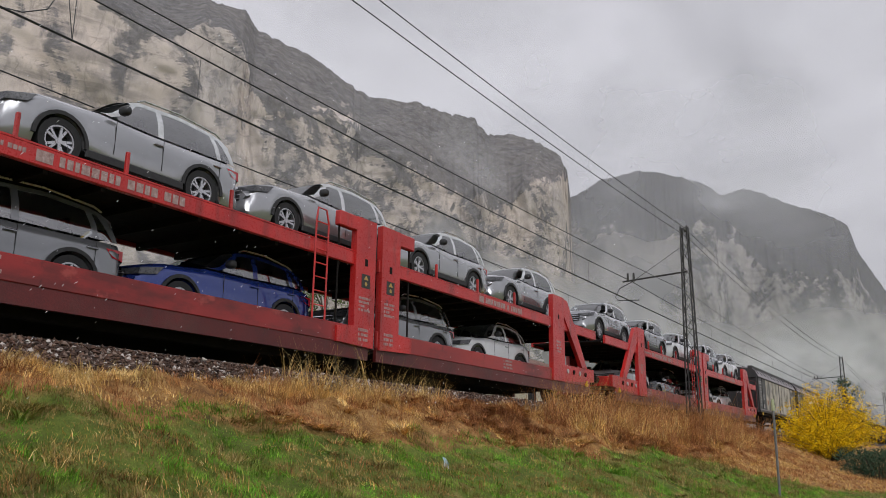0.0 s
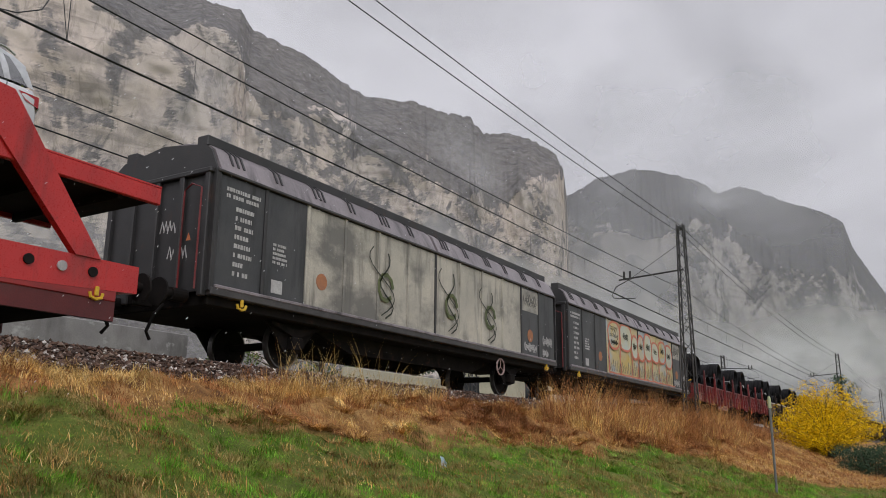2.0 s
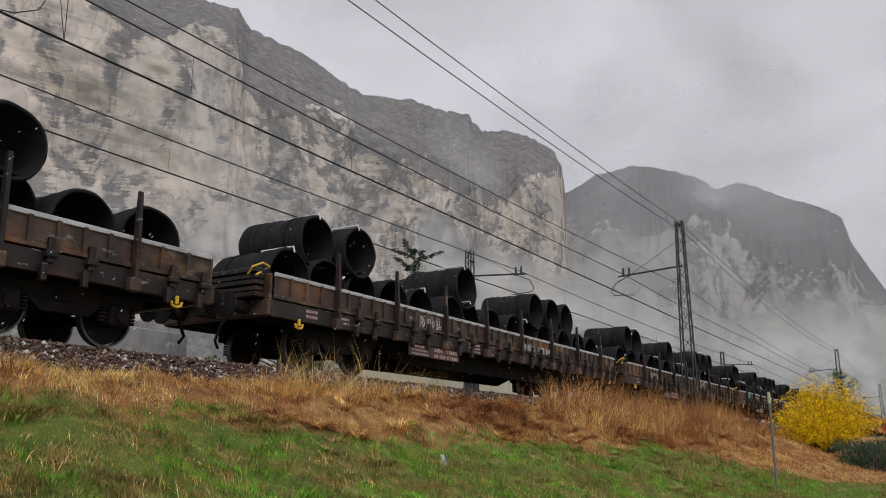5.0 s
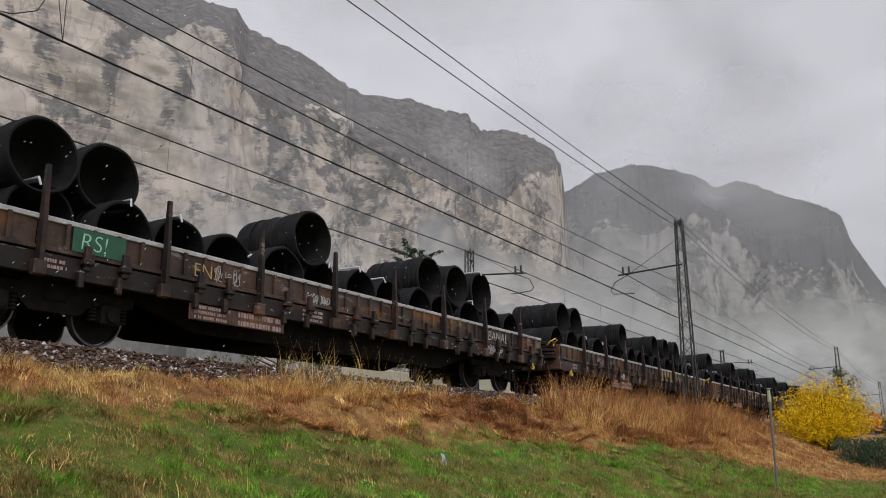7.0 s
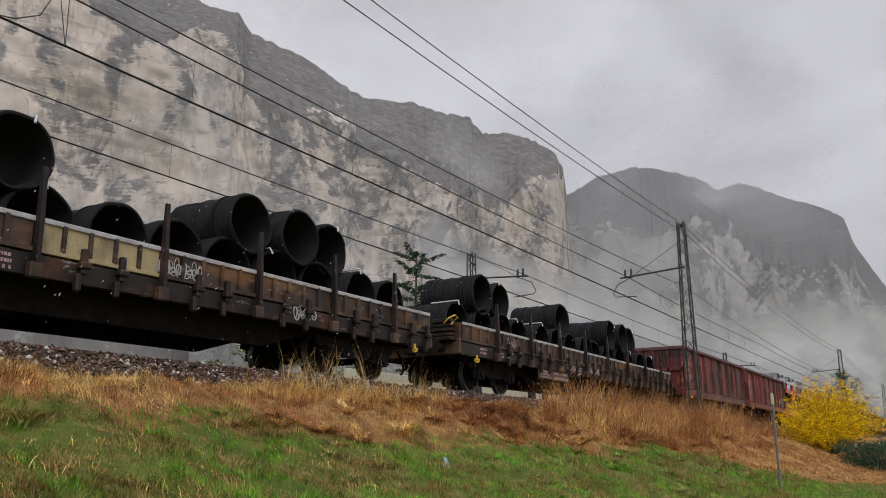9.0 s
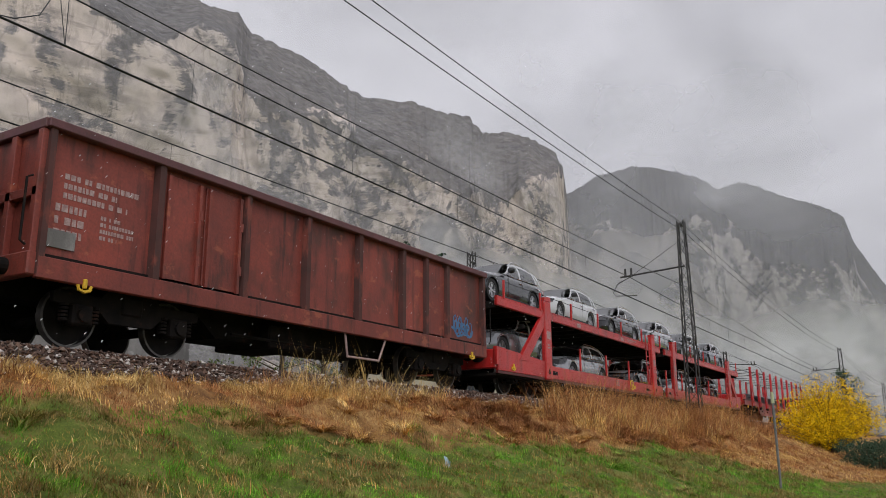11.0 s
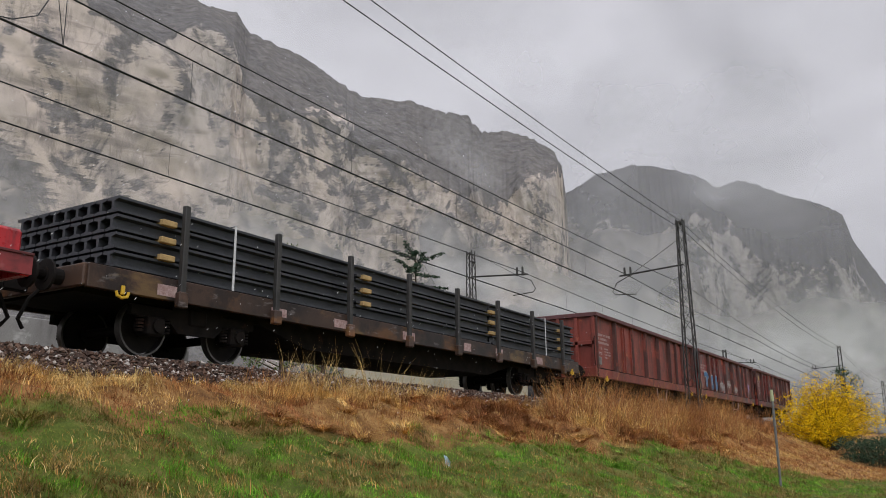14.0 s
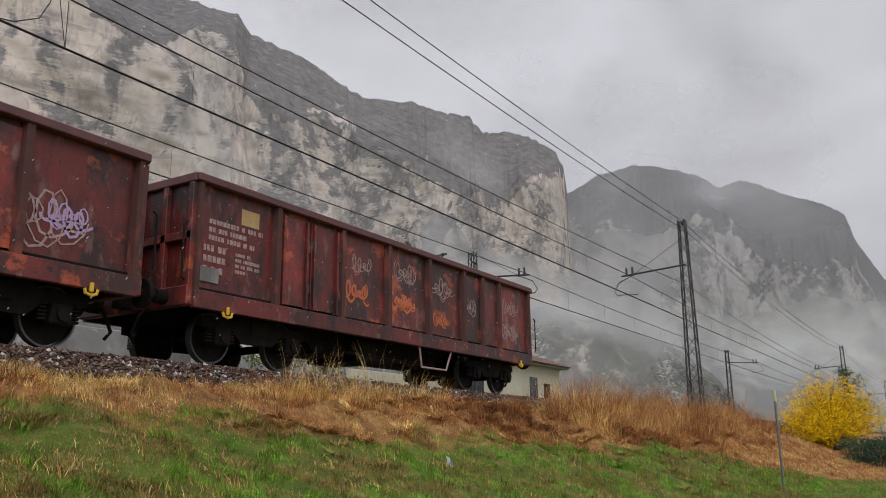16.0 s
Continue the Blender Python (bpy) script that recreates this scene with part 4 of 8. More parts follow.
def scrawl(t, name, x, pts, r, material, label):
    """A sprayed stroke on the side."""
    g = G()
    v = []
    for i, (y, z) in enumerate(pts):
        a, b = pts[max(i - 1, 0)], pts[min(i + 1, len(pts) - 1)]
        dy, dz = b[0] - a[0], b[1] - a[1]
        q = math.hypot(dy, dz) or 1
        v.append(((x, y - dz / q * r, z + dy / q * r), (x, y + dz / q * r, z - dy / q * r)))
    g.loft([[a, b, (b[0] + 0.003, b[1], b[2]), (a[0] + 0.003, a[1], a[2])] for a, b in v])
    part(name, g, M[material], t, label)


def tag_strokes(t, x, y, z, w, h, material, seed, r=0.02, label="sprayed graffiti scrawl"):
    """An illegible signature of looping strokes."""
    rr = random.Random(seed)
    for k in range(2):
        ph, turns, lift = rr.uniform(0, 6), rr.uniform(0.9, 1.3) * max(2.5, w / h * 2.2), rr.uniform(-0.1, 0.15) * h
        n = int(turns * 9)
        pts = []
        for i in range(n + 1):
            f = i / n
            a = ph + math.tau * turns * f
            amp = 0.5 + 0.35 * math.sin(a * 0.31 + ph)
            pts.append((y + w * (f * 0.85 + 0.06) + h * 0.22 * math.cos(a), z + lift + h * (0.45 + amp * 0.55 * math.sin(a))))
        scrawl(t, "graffiti", x + 0.002 * k, pts, r * (1.0 if k == 0 else 0.6), material, label)


def letters(t, text, x, y, z, size, material, label, lean=0.0):
    """Readable letters on the side facing the road, from the built-in font."""
    cu = bpy.data.curves.new("letters", "FONT")
    cu.body, cu.size, cu.extrude, cu.shear, cu.offset = text, size, 0.003, lean, size * -0.014
    ob = new("letters", cu)
    dg = bpy.context.evaluated_depsgraph_get()
    me = bpy.data.meshes.new_from_object(ob.evaluated_get(dg))
    bpy.data.objects.remove(ob)
    me.materials.clear()
    me.materials.append(M[material])
    o = new("letters", me)
    o.parent = t
    o.matrix_basis = pose(x, y, z, 90, 0, 90)
    o["label"] = label
    return o


# ---- open-topped box wagon ----
def gondola(along, skin, label, seed):
    t = ride(thing("gondola_wagon", label, "freight wagon", "open box wagons"), along)
    L, W, zb, zt = 12.92, 1.47, 0.83, 3.16
    s = M[skin]
    stakes = (0.05, 1.99, 3.95, 5.63, 7.33, 9.0, 10.0, 10.97, 12.85)
    for side in (1, -1):
        for a, b in zip(stakes[:-1], stakes[1:]):
            part("side_panel", G().box(side * (W - 0.16) - 0.03, side * (W - 0.16) + 0.03, a + 0.002, b - 0.002, 1.12, zt - 0.12), s, t, "dented painted steel side panel")
        part("side_sill", G().box(side * (W - 0.06) - 0.06, side * (W - 0.06) + 0.06, 0, L, zb, 1.14, 0.012), s, t)
        part("top_rim", G().box(side * (W - 0.05) - 0.085, side * (W - 0.05) + 0.085, -0.06, L + 0.06, zt - 0.14, zt, 0.015), M["rim_maroon"], t, "worn maroon top rim")
        for k, y in enumerate(stakes):
            w = 0.075 if 0 < k < len(stakes) - 1 else 0.06
            g = G().prism([(side * (W - 0.14), y - w * 1.2), (side * (W - 0.14), y + w * 1.2), (side * (W - 0.005), y + w * 0.8), (side * (W - 0.005), y - w * 0.8)], 2, zb + 0.05, zt - 0.14)
            part("side_stake", g, M["eaos_rib"], t, "rust-darkened pressed stake")
        if side == 1:
            for a, b in ((2.12, 2.88), (3.0, 3.83)):
                d = part("door", G().box(W - 0.128, W - 0.09, a, b, 1.16, zt - 0.22, 0.01), s, t, "hinged side door")
                part("door_rib", G().box(W - 0.09, W - 0.03, a + 0.02, a + 0.08, 1.18, zt - 0.24).box(W - 0.09, W - 0.03, b - 0.08, b - 0.02, 1.18, zt - 0.24), s, d)
                for zz in (1.5, 2.3):
                    part("hinge", G().tube([(W - 0.03, b - 0.02, zz), (W - 0.03, b - 0.02, zz + 0.16)], 0.025, 6), s, d)
            for a, b in ((9.08, 9.93), (10.06, 10.9)):
                part("door", G().box(W - 0.128, W - 0.09, a, b, 1.16, zt - 0.22, 0.01), s, t, "hinged side door")
    for y, d in ((0.0, -1), (L, 1)):
        part("end_wall", G().box(-W + 0.04, W - 0.04, min(y, y - d * 0.06), max(y, y - d * 0.06), 1.0, zt - 0.1), s, t, "ribbed end wall")
        part("end_rim", G().box(-W + 0.03, W - 0.03, y - 0.09, y + 0.09, zt - 0.15, zt + 0.005, 0.015), M["rim_maroon"], t)
        for x in (-1.35, -0.7, 0.0, 0.7, 1.35):
            part("end_rib", G().box(x - 0.06, x + 0.06, min(y, y + d * 0.1), max(y, y + d * 0.1), 0.95, zt - 0.16, 0.01), s, t)
        part("end_beam", G().box(-1.42, 1.42, min(y - d * 0.05, y + d * 0.12), max(y - d * 0.05, y + d * 0.12), 0.86, 1.2, 0.02), s, t)
        part("waist_rib", G().box(-1.4, 1.4, min(y, y + d * 0.1), max(y, y + d * 0.1), 2.0, 2.14, 0.01), s, t)
        buffers(t, y + d * 0.02, d)
        x = W - 0.02
        part("step_ladder", G().tube([(x, y + d * 0.2, 1.25), (x, y + d * 0.28, 1.3), (x, y + d * 0.28, 2.2), (x, y + d * 0.2, 2.25)], 0.018, 6), M["under"], t, "thin grab rail")
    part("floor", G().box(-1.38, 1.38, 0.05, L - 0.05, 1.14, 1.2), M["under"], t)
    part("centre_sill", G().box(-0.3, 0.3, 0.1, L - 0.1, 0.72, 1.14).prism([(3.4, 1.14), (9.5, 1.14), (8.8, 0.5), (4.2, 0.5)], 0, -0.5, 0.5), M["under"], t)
    bogie(t, 1.9)
    bogie(t, L - 1.9)
    part("foot_step", G().tube([(1.4, 6.9, 0.84), (1.4, 7.0, 0.36), (1.4, 8.1, 0.36), (1.4, 8.35, 0.84)], 0.025, 6), M["white_mark"], t, "bent pale steel guard")
    part("brake_gear", G().box(-0.6, 0.9, 5.2, 6.3, 0.4, 0.85, 0.03).tube([(0.9, 4.2, 0.55), (0.9, 8.4, 0.5)], 0.03, 6), M["under"], t)
    anchor_mark(t, W + 0.005, 0.75, 0.78)
    anchor_mark(t, W + 0.005, L - 0.8, 0.78)
    x = W - 0.128
    bars(t, x, 0.35, 2.45, (1.3, 0.9, 1.1), 0.085, seed=seed)
    bars(t, x, 0.25, 1.98, (0.5, 0.5, 0.45), 0.11, seed=seed + 1)
    bars(t, x, 1.0, 1.95, (0.35, 0.6, 0.6, 0.3), 0.06, seed=seed + 2)
    part("plate", G().box(W - 0.128, W - 0.10, 0.14, 0.6, 1.32, 1.58), M["concrete"], t, "pale data plate")
    return t


# ---- coil wagon and its load ----
def coil_wagon(along, skin, rim, label, red, seed, cream=-1):
    t = ride(thing("flat_wagon", label, "freight wagon", "drop-side coil wagons"), along)
    L, W = 18.55, 1.45
    s = M[skin]
    sill = s if red else M["sill_dark"]
    r = random.Random(seed)
    part("deck", G().box(-W + 0.06, W - 0.06, 0.02, L - 0.02, 1.14, 1.24), M["under"], t, "plank deck")
    stakes = [1.85 + 2.15 * k for k in range(8)]
    for side in (1, -1):
        x = side * W
        part("side_sill", G().box(min(x, x - side * 0.1), max(x, x - side * 0.1), 0, L, 0.84, 1.16, 0.012), sill, t, "long channel side sill")
        flaps = [0.04] + [v for k, v in enumerate(stakes)] + [L - 0.04]
        for idx, (a, b) in enumerate(zip(flaps[:-1], flaps[1:])):
            f = part("drop_side", G().box(min(x - side * 0.02, x - side * 0.05), max(x - side * 0.02, x - side * 0.05), a + 0.03, b - 0.03, 1.18, 1.66, 0.008).box(min(x - side * 0.02, x + side * 0.02), max(x - side * 0.02, x + side * 0.02), a + 0.03, b - 0.03, 1.18, 1.25, 0.008), M["cream_flap"] if idx == cream else s, t, "hinged drop side")
            n = max(1, int((b - a) / 0.42))
            for k in range(1, n):
                y = a + (b - a) * k / n
                part("rib", G().box(min(x - side * 0.022, x + side * 0.025), max(x - side * 0.022, x + side * 0.025), y - 0.03, y + 0.03, 1.24, 1.63), s, f)
            part("edge", G().box(min(x + side * 0.012, x - side * 0.05), max(x + side * 0.012, x - side * 0.05), a + 0.02, b - 0.02, 1.61, 1.685, 0.008), M[rim], f, "rubbed top edge")
        for k, y in enumerate(stakes):
            st = part("stanchion", G().prism([(x + side * 0.0, 0.82), (x + side * 0.13, 0.82), (x + side * 0.12, 1.6), (x + side * 0.075, 2.4), (x + side * 0.02, 2.4), (x, 1.6)], 1, y - (0.045 if red else 0.034), y + (0.045 if red else 0.034)) if side > 0 else
                      G().box(x - 0.11, x - 0.005, y - 0.05, y + 0.05, 0.82, 2.38, 0.01), M["coil_red"] if red else M["sill_dark"], t, "fold-down steel stanchion")
            part("pocket", G().box(min(x + side * 0.135, x), max(x + side * 0.135, x), y - 0.1, y + 0.1, 0.8, 1.02, 0.02), s, st)
            if side > 0:
                for off in (0.75, 1.4):
                    if y + off < L - 0.2:
                        part("latch", G().box(x, x + 0.09, y + off - 0.05, y + off + 0.05, 0.98, 1.36, 0.015).box(x, x + 0.13, y + off - 0.09, y + off + 0.09, 1.06, 1.16, 0.02).box(x, x + 0.11, y + off - 0.13, y + off - 0.04, 0.72, 0.98, 0.02), sill, t, "drop-side latch")
    for y, d in ((0.0, -1), (L, 1)):
        part("end_board", G().box(-W + 0.05, W - 0.05, y - 0.03, y + 0.03, 1.16, 1.66, 0.01), s, t, "end flap")
        part("end_beam", G().box(-W + 0.02, W - 0.02, min(y - d * 0.1, y + d * 0.08), max(y - d * 0.1, y + d * 0.08), 0.86, 1.16, 0.02), s, t)
        buffers(t, y + d * 0.02, d)
    for k in range(5):
        e = 0.03 * (k % 2)
        part("stacked_board", G().box(-W + 0.12, W - 0.16 - e, -0.30 + e, -0.05, 1.2 + 0.115 * k, 1.29 + 0.115 * k, 0.012), M["sill_dark"], t, "dark board stacked before the end flap")
    part("end_strap", G().tube([(W - 0.35, -0.32, 1.62), (W - 0.2, -0.36, 1.74), (W - 0.1, -0.2, 1.83), (W - 0.14, 0.02, 1.8), (W - 0.2, -0.1, 1.7), (W - 0.12, -0.34, 1.58)], 0.022, 6), M["yellow"], t, "looped yellow lashing strap")
    part("centre_sill", G().prism([(0.1, 1.14), (L - 0.1, 1.14), (L - 0.1, 0.85), (L - 3.9, 0.8), (L - 5.2, 0.42), (5.2, 0.42), (3.9, 0.8), (0.1, 0.85)], 0, -0.95, -0.8).prism([(0.1, 1.14), (L - 0.1, 1.14), (L - 0.1, 0.85), (L - 3.9, 0.8), (L - 5.2, 0.42), (5.2, 0.42), (3.9, 0.8), (0.1, 0.85)], 0, 0.8, 0.95), M["under"], t, "fish-bellied frame girder")
    part("brake_gear", G().box(-0.7, 0.7, 7.2, 8.6, 0.4, 0.9, 0.04), M["under"], t)
    part("air_tank", G().disc(-0.5, 0.5, 10.2, 0.62, 0.2, 14), M["under"], t)
    bogie(t, 2.45)
    bogie(t, L - 2.45)
    anchor_mark(t, W + 0.005, 0.75, 0.74)
    anchor_mark(t, W + 0.005, L - 0.75, 0.74)
    bars(t, W + 0.002, 0.95, 1.1, (0.35, 0.35), 0.06, seed=seed)
    bars(t, W + 0.002, 1.42 + 0.5, 1.08, (0.4, 0.4), 0.05, seed=seed + 3)
    tb = part("data_board", G().box(W - 0.03, W, 4.6, 6.9, 0.55, 0.82, 0.01), s, t, "hanging data board")
    bars(tb, W + 0.002, 4.7, 0.8, (0.8, 0.7, 0.75), 0.05, seed=seed + 4)
    bars(tb, W + 0.002, 5.7, 0.8, (1.1, 1.1), 0.085, seed=seed + 5)
    bars(t, W + 0.002, 7.4, 1.1, (0.6, 0.6, 0.6), 0.05, seed=seed + 6)
    if red:
        hw = part("hand_wheel", G().pipe(W + 0.06, W + 0.09, 12.9, 0.78, 0.2, 0.165, 24).tube([(W + 0.075, 12.9, 0.59), (W + 0.075, 12.9, 0.97)], 0.012, 5).tube([(W + 0.075, 12.71, 0.78), (W + 0.075, 13.09, 0.78)], 0.012, 5), M["orange_spray"], t, "red brake hand wheel")
        part("brake_sign", G().box(W + 0.002, W + 0.012, 12.6, 13.2, 0.9, 1.1), M["yellow"], t, "yellow brake plate")
        bars(t, W + 0.014, 11.55, 1.1, (0.6, 0.6, 0.6, 0.6, 0.6), 0.05, seed=77)
    else:
        cols = ("white_spray", "white_mark", "pale_rim")
        for k in range(3):
            tag_strokes(t, W + 0.008, r.uniform(2.2, 15), r.choice((1.22, 0.9)), r.uniform(0.7, 1.3), r.uniform(0.22, 0.36), r.choice(cols), seed * 7 + k, 0.011)
    return t


def coil_mesh():
    g = G()
    n, R, rr, half = 44, 0.575, 0.505, 0.88
    rnd = random.Random(5)
    rings = []
    prof = []
    m = 40
    for i in range(m + 1):
        x = -half + 2 * half * i / m
        prof.append((x, R + (0.014 if i % 2 else -0.014) + rnd.uniform(-0.016, 0.016)))
    prof += [(half - 0.005, (R + rr) / 2)] + [(half - 2 * half * i / 8, rr + rnd.uniform(-0.015, 0.015)) for i in range(1, 8)] + [(-half + 0.02, rr + 0.02)]
    for k in range(n):
        a = math.tau * k / n
        rings.append([(x + 0.012 * math.sin(3 * a + x * 5), (r + 0.008 * math.sin(a * 7 + x * 9)) * math.cos(a), (r + 0.008 * math.sin(a * 5 + x * 7)) * math.sin(a)) for x, r in prof])
    rings.append(rings[0])
    g.loft(rings, True, False)
    return g


COIL = None


def coil(along, x, z, turn, seed):
    """A coil of wire rod lying on its side across the wagon."""
    global COIL
    r = random.Random(seed)
    if COIL is None:
        COIL = (mesh_of("coil_body", coil_mesh(), M["wire"], 50), mesh_of("strap", G().pipe(-0.02, 0.02, 0, 0, 0.60, 0.585, 40), M["strap"]),
                mesh_of("strap", G().tube([(0.0, 0.29, 0.515), (0.89, 0.29, 0.515), (0.91, 0.24, 0.40)], 0.02, 6), M["strap"]), mesh_of("binding_wire", G().pipe(-0.012, 0.012, 0, 0, 0.605, 0.58, 36), M["wire"]))
    t = ride(thing("wire_coil", "coil of dark wire rod lying on the wagon deck", "wire coil", "wire rod coils"), along, x, z)
    for bx in (-0.45, 0.42):
        b = new("binding_wire", COIL[3])
        b.parent = t
        b.matrix_basis = pose(bx, 0, 0)
    w = new("coil_body", COIL[0])
    w.parent = t
    w.matrix_basis = pose(0, 0, 0, turn, 0, r.uniform(-3, 3))
    if r.random() < 0.45:
        o = new("strap", COIL[2])
        o.parent = t
        o["label"] = "bright binding strap"
        o.matrix_basis = pose(0.0, 0, 0.045, r.uniform(-35, 55), 0, 0)
    return t


# ---- cars ----
def car_meshes(kind):
    """Shared meshes of a car, nose towards -y, standing on z = 0. kind: suv, hatch or estate."""
    if kind == "suv":
        Lc, Wc, wheels, R = 4.70, 0.94, (0.93, 3.72), 0.36
        roof = [(1.48, 1.07), (1.95, 1.43), (2.4, 1.62), (3.3, 1.67), (4.15, 1.60), (4.46, 1.47), (4.65, 1.08)]
        hood = [(0.06, 0.74), (0.15, 0.93), (0.6, 1.03), (1.48, 1.07), (2.6, 1.03), (4.0, 1.05), (4.60, 1.07), (4.68, 0.9)]
    elif kind == "hatch":
        Lc, Wc, wheels, R = 4.38, 0.92, (0.87, 3.5), 0.35
        roof = [(1.45, 1.05), (1.98, 1.43), (2.4, 1.57), (3.1, 1.59), (3.75, 1.50), (4.05, 1.36), (4.27, 1.04)]
        hood = [(0.05, 0.68), (0.14, 0.86), (0.5, 0.96), (1.45, 1.04), (2.5, 1.04), (3.8, 1.07), (4.28, 1.05), (4.36, 0.85)]
    else:
        Lc, Wc, wheels, R = 4.78, 0.915, (0.95, 3.74), 0.335
        roof = [(1.60, 0.94), (2.15, 1.32), (2.6, 1.46), (3.4, 1.48), (4.15, 1.40), (4.45, 1.29), (4.70, 0.97)]
        hood = [(0.05, 0.60), (0.16, 0.74), (0.6, 0.86), (1.60, 0.95), (2.7, 0.95), (4.1, 0.98), (4.68, 0.97), (4.76, 0.8)]
    hy, hz = zip(*hood)
    ry, rz = zip(*roof)
    low = 0.24 if kind != "estate" else 0.19

    def plan(y):
        a = 1 - max(0, (0.75 - y) / 0.75) ** 2.2 * 0.26 - max(0, (y - Lc + 0.6) / 0.6) ** 2.2 * 0.13
        return Wc * a

    out = {}
    # lower body: rings round the section, the wheel arches cut upwards
    ys = sorted(set([0.0, 0.03, 0.08, 0.16, 0.3, 0.45, Lc - 0.3, Lc - 0.14, Lc - 0.05, Lc] + [w + R * 1.16 * math.cos(a * math.pi / 10) for w in wheels for a in range(11)] + list(np.linspace(0.6, Lc - 0.5, 16))))
    rings = []
    for y in ys:
        w = plan(y)
        top = float(np.interp(y, hy, hz))
        nose = min(1.0, 0.55 + y * 3) if y < 0.15 else (min(1.0, 0.6 + (Lc - y) * 3.5) if y > Lc - 0.12 else 1.0)
        b = low + (0.12 * (1 - nose))
        for c in wheels:
            d = (y - c) / (R * 1.16)
            if abs(d) < 1:
                b = max(b, R + R * 1.16 * math.sqrt(max(0, 1 - d * d)) * 0.98)
        top = b + 0.05 if top < b + 0.05 else top
        sh = top - 0.10
        wt = w * (0.9 if y > 1.4 else 0.86)
        mid = b + (sh - b) * 0.55
        half = [(w * 0.93, b), (w * 0.985, b + (sh - b) * 0.18), (w * nose ** 0.3, mid), (w * 0.985 * nose ** 0.3, sh - (sh - mid) * 0.2), (w * 0.95, sh + 0.02), (wt, top - 0.015), (wt * 0.55, top + 0.025), (0, top + 0.035)]
        rings.append([(x, y, z) for x, z in half] + [(-x, y, z) for x, z in half[-2::-1]])
    out["body"] = (G().loft(rings), "paint", 38)
    # cabin
    cy = np.linspace(ry[0], ry[-1], 22)
    cab = []
    for y in cy:
        zt, zb = float(np.interp(y, ry, rz)), float(np.interp(y, hy, hz)) - 0.03
        zt = max(zt, zb + 0.02)
        w = plan(y) * 0.9
        f = (zt - zb) / 0.58
        wr = w - 0.17 * min(f, 1)
        half = [(w, zb), (w - 0.05 * f, zb + (zt - zb) * 0.5), (wr, zt - 0.06 * f), (wr * 0.86, zt - 0.012), (wr * 0.4, zt + 0.012), (0, zt + 0.016)]
        cab.append([(x, y, z) for x, z in half] + [(-x, y, z) for x, z in half[-2::-1]])
    roof_rows = [[(x * 1.012, y, z + 0.006) for x, y, z in r[2:9]] for r, y0 in zip(cab, cy) if roof[2][0] - 0.2 < y0 < roof[5][0] + 0.1]
    cabin = G().loft(roof_rows, False, False)
    out["headliner"] = (G().loft([[(x * 0.96, y, z - 0.035) for x, y, z in r] for r in roof_rows], False, False), "headliner", 40)

    def side_x(y, z, lift=0.006):
        zt, zb = float(np.interp(y, ry, rz)), float(np.interp(y, hy, hz)) - 0.03
        f = (zt - zb) / 0.58
        w = plan(y) * 0.9
        k = np.interp(z, [zb, zb + (zt - zb) * 0.5, zt - 0.06 * f], [w, w - 0.05 * f, w - 0.17 * min(f, 1)])
        return float(k) + lift

    def window(a0, a1, b0, b1, s):
        """Side pane between y a0..a1 below and b0..b1 above."""
        g = G()
        rows = []
        for i in range(5):
            f = i / 4
            col = []
            for j in range(7):
                e = j / 6
                y = (a0 + (a1 - a0) * e) * (1 - f) + (b0 + (b1 - b0) * e) * f
                zb, zt = float(np.interp(y, hy, hz)) + 0.02, float(np.interp(y, ry, rz)) - 0.085
                z = zb + max(0.0, zt - zb) * f
                col.append((s * side_x(y, z), y, z))
            rows.append(col)
        return g.loft(rows, False, False)
    q = roof
    A = q[0][0] + 0.42
    Bp = (q[2][0] + q[3][0]) / 2 - 0.05
    Cp = q[4][0] - 0.05
    E = q[5][0] + 0.08
    for s in (1, -1):
        for a0, a1, b0, b1 in ((q[0][0] + 0.02, A - 0.1, q[2][0] - 0.3, A + 0.45), (Bp - 0.06, Bp + 0.06, Bp - 0.06, Bp + 0.06), (Cp - 0.02, Cp + 0.08, Cp - 0.14, Cp - 0.02), (E - 0.08, q[6][0] - 0.06, E - 0.38, q[5][0] + 0.02)):
            w = window(a0, a1, b0, b1, s)
            cabin.hull([(x + s * 0.003, y, z) for x, y, z in w.v], w.f)
        strip_ = []
        for i in range(12):
            y = A + 0.3 + (q[5][0] - A - 0.3) * i / 11
            zt = float(np.interp(y, ry, rz))
            strip_.append([(s * side_x(y, zt - 0.1, 0.009), y, zt - 0.1), (s * side_x(y, zt - 0.03, 0.009), y, zt - 0.03)])
        cabin.loft(strip_, False, False)
        out["front_side_window", s] = (window(A - 0.12, Bp - 0.05, A + 0.42, Bp - 0.05, s), "glass", 60)
        out["rear_side_window", s] = (window(Bp + 0.05, Cp, Bp + 0.05, Cp - 0.12, s), "glass", 60)
        out["quarter_window", s] = (window(Cp + 0.06, E - 0.05, Cp - 0.04, E - 0.35, s), "glass", 60)

    out["cabin"] = (cabin, "paint", 40)
    yb0, yb1 = q[0][0] + 0.1, q[6][0] - 0.1
    zi = float(np.interp(2.6, hy, hz))
    out["dashboard"] = (G().box(-Wc * 0.78, Wc * 0.78, yb0, yb0 + 0.55, zi + 0.035, zi + 0.06, 0.01), "cladding", None)
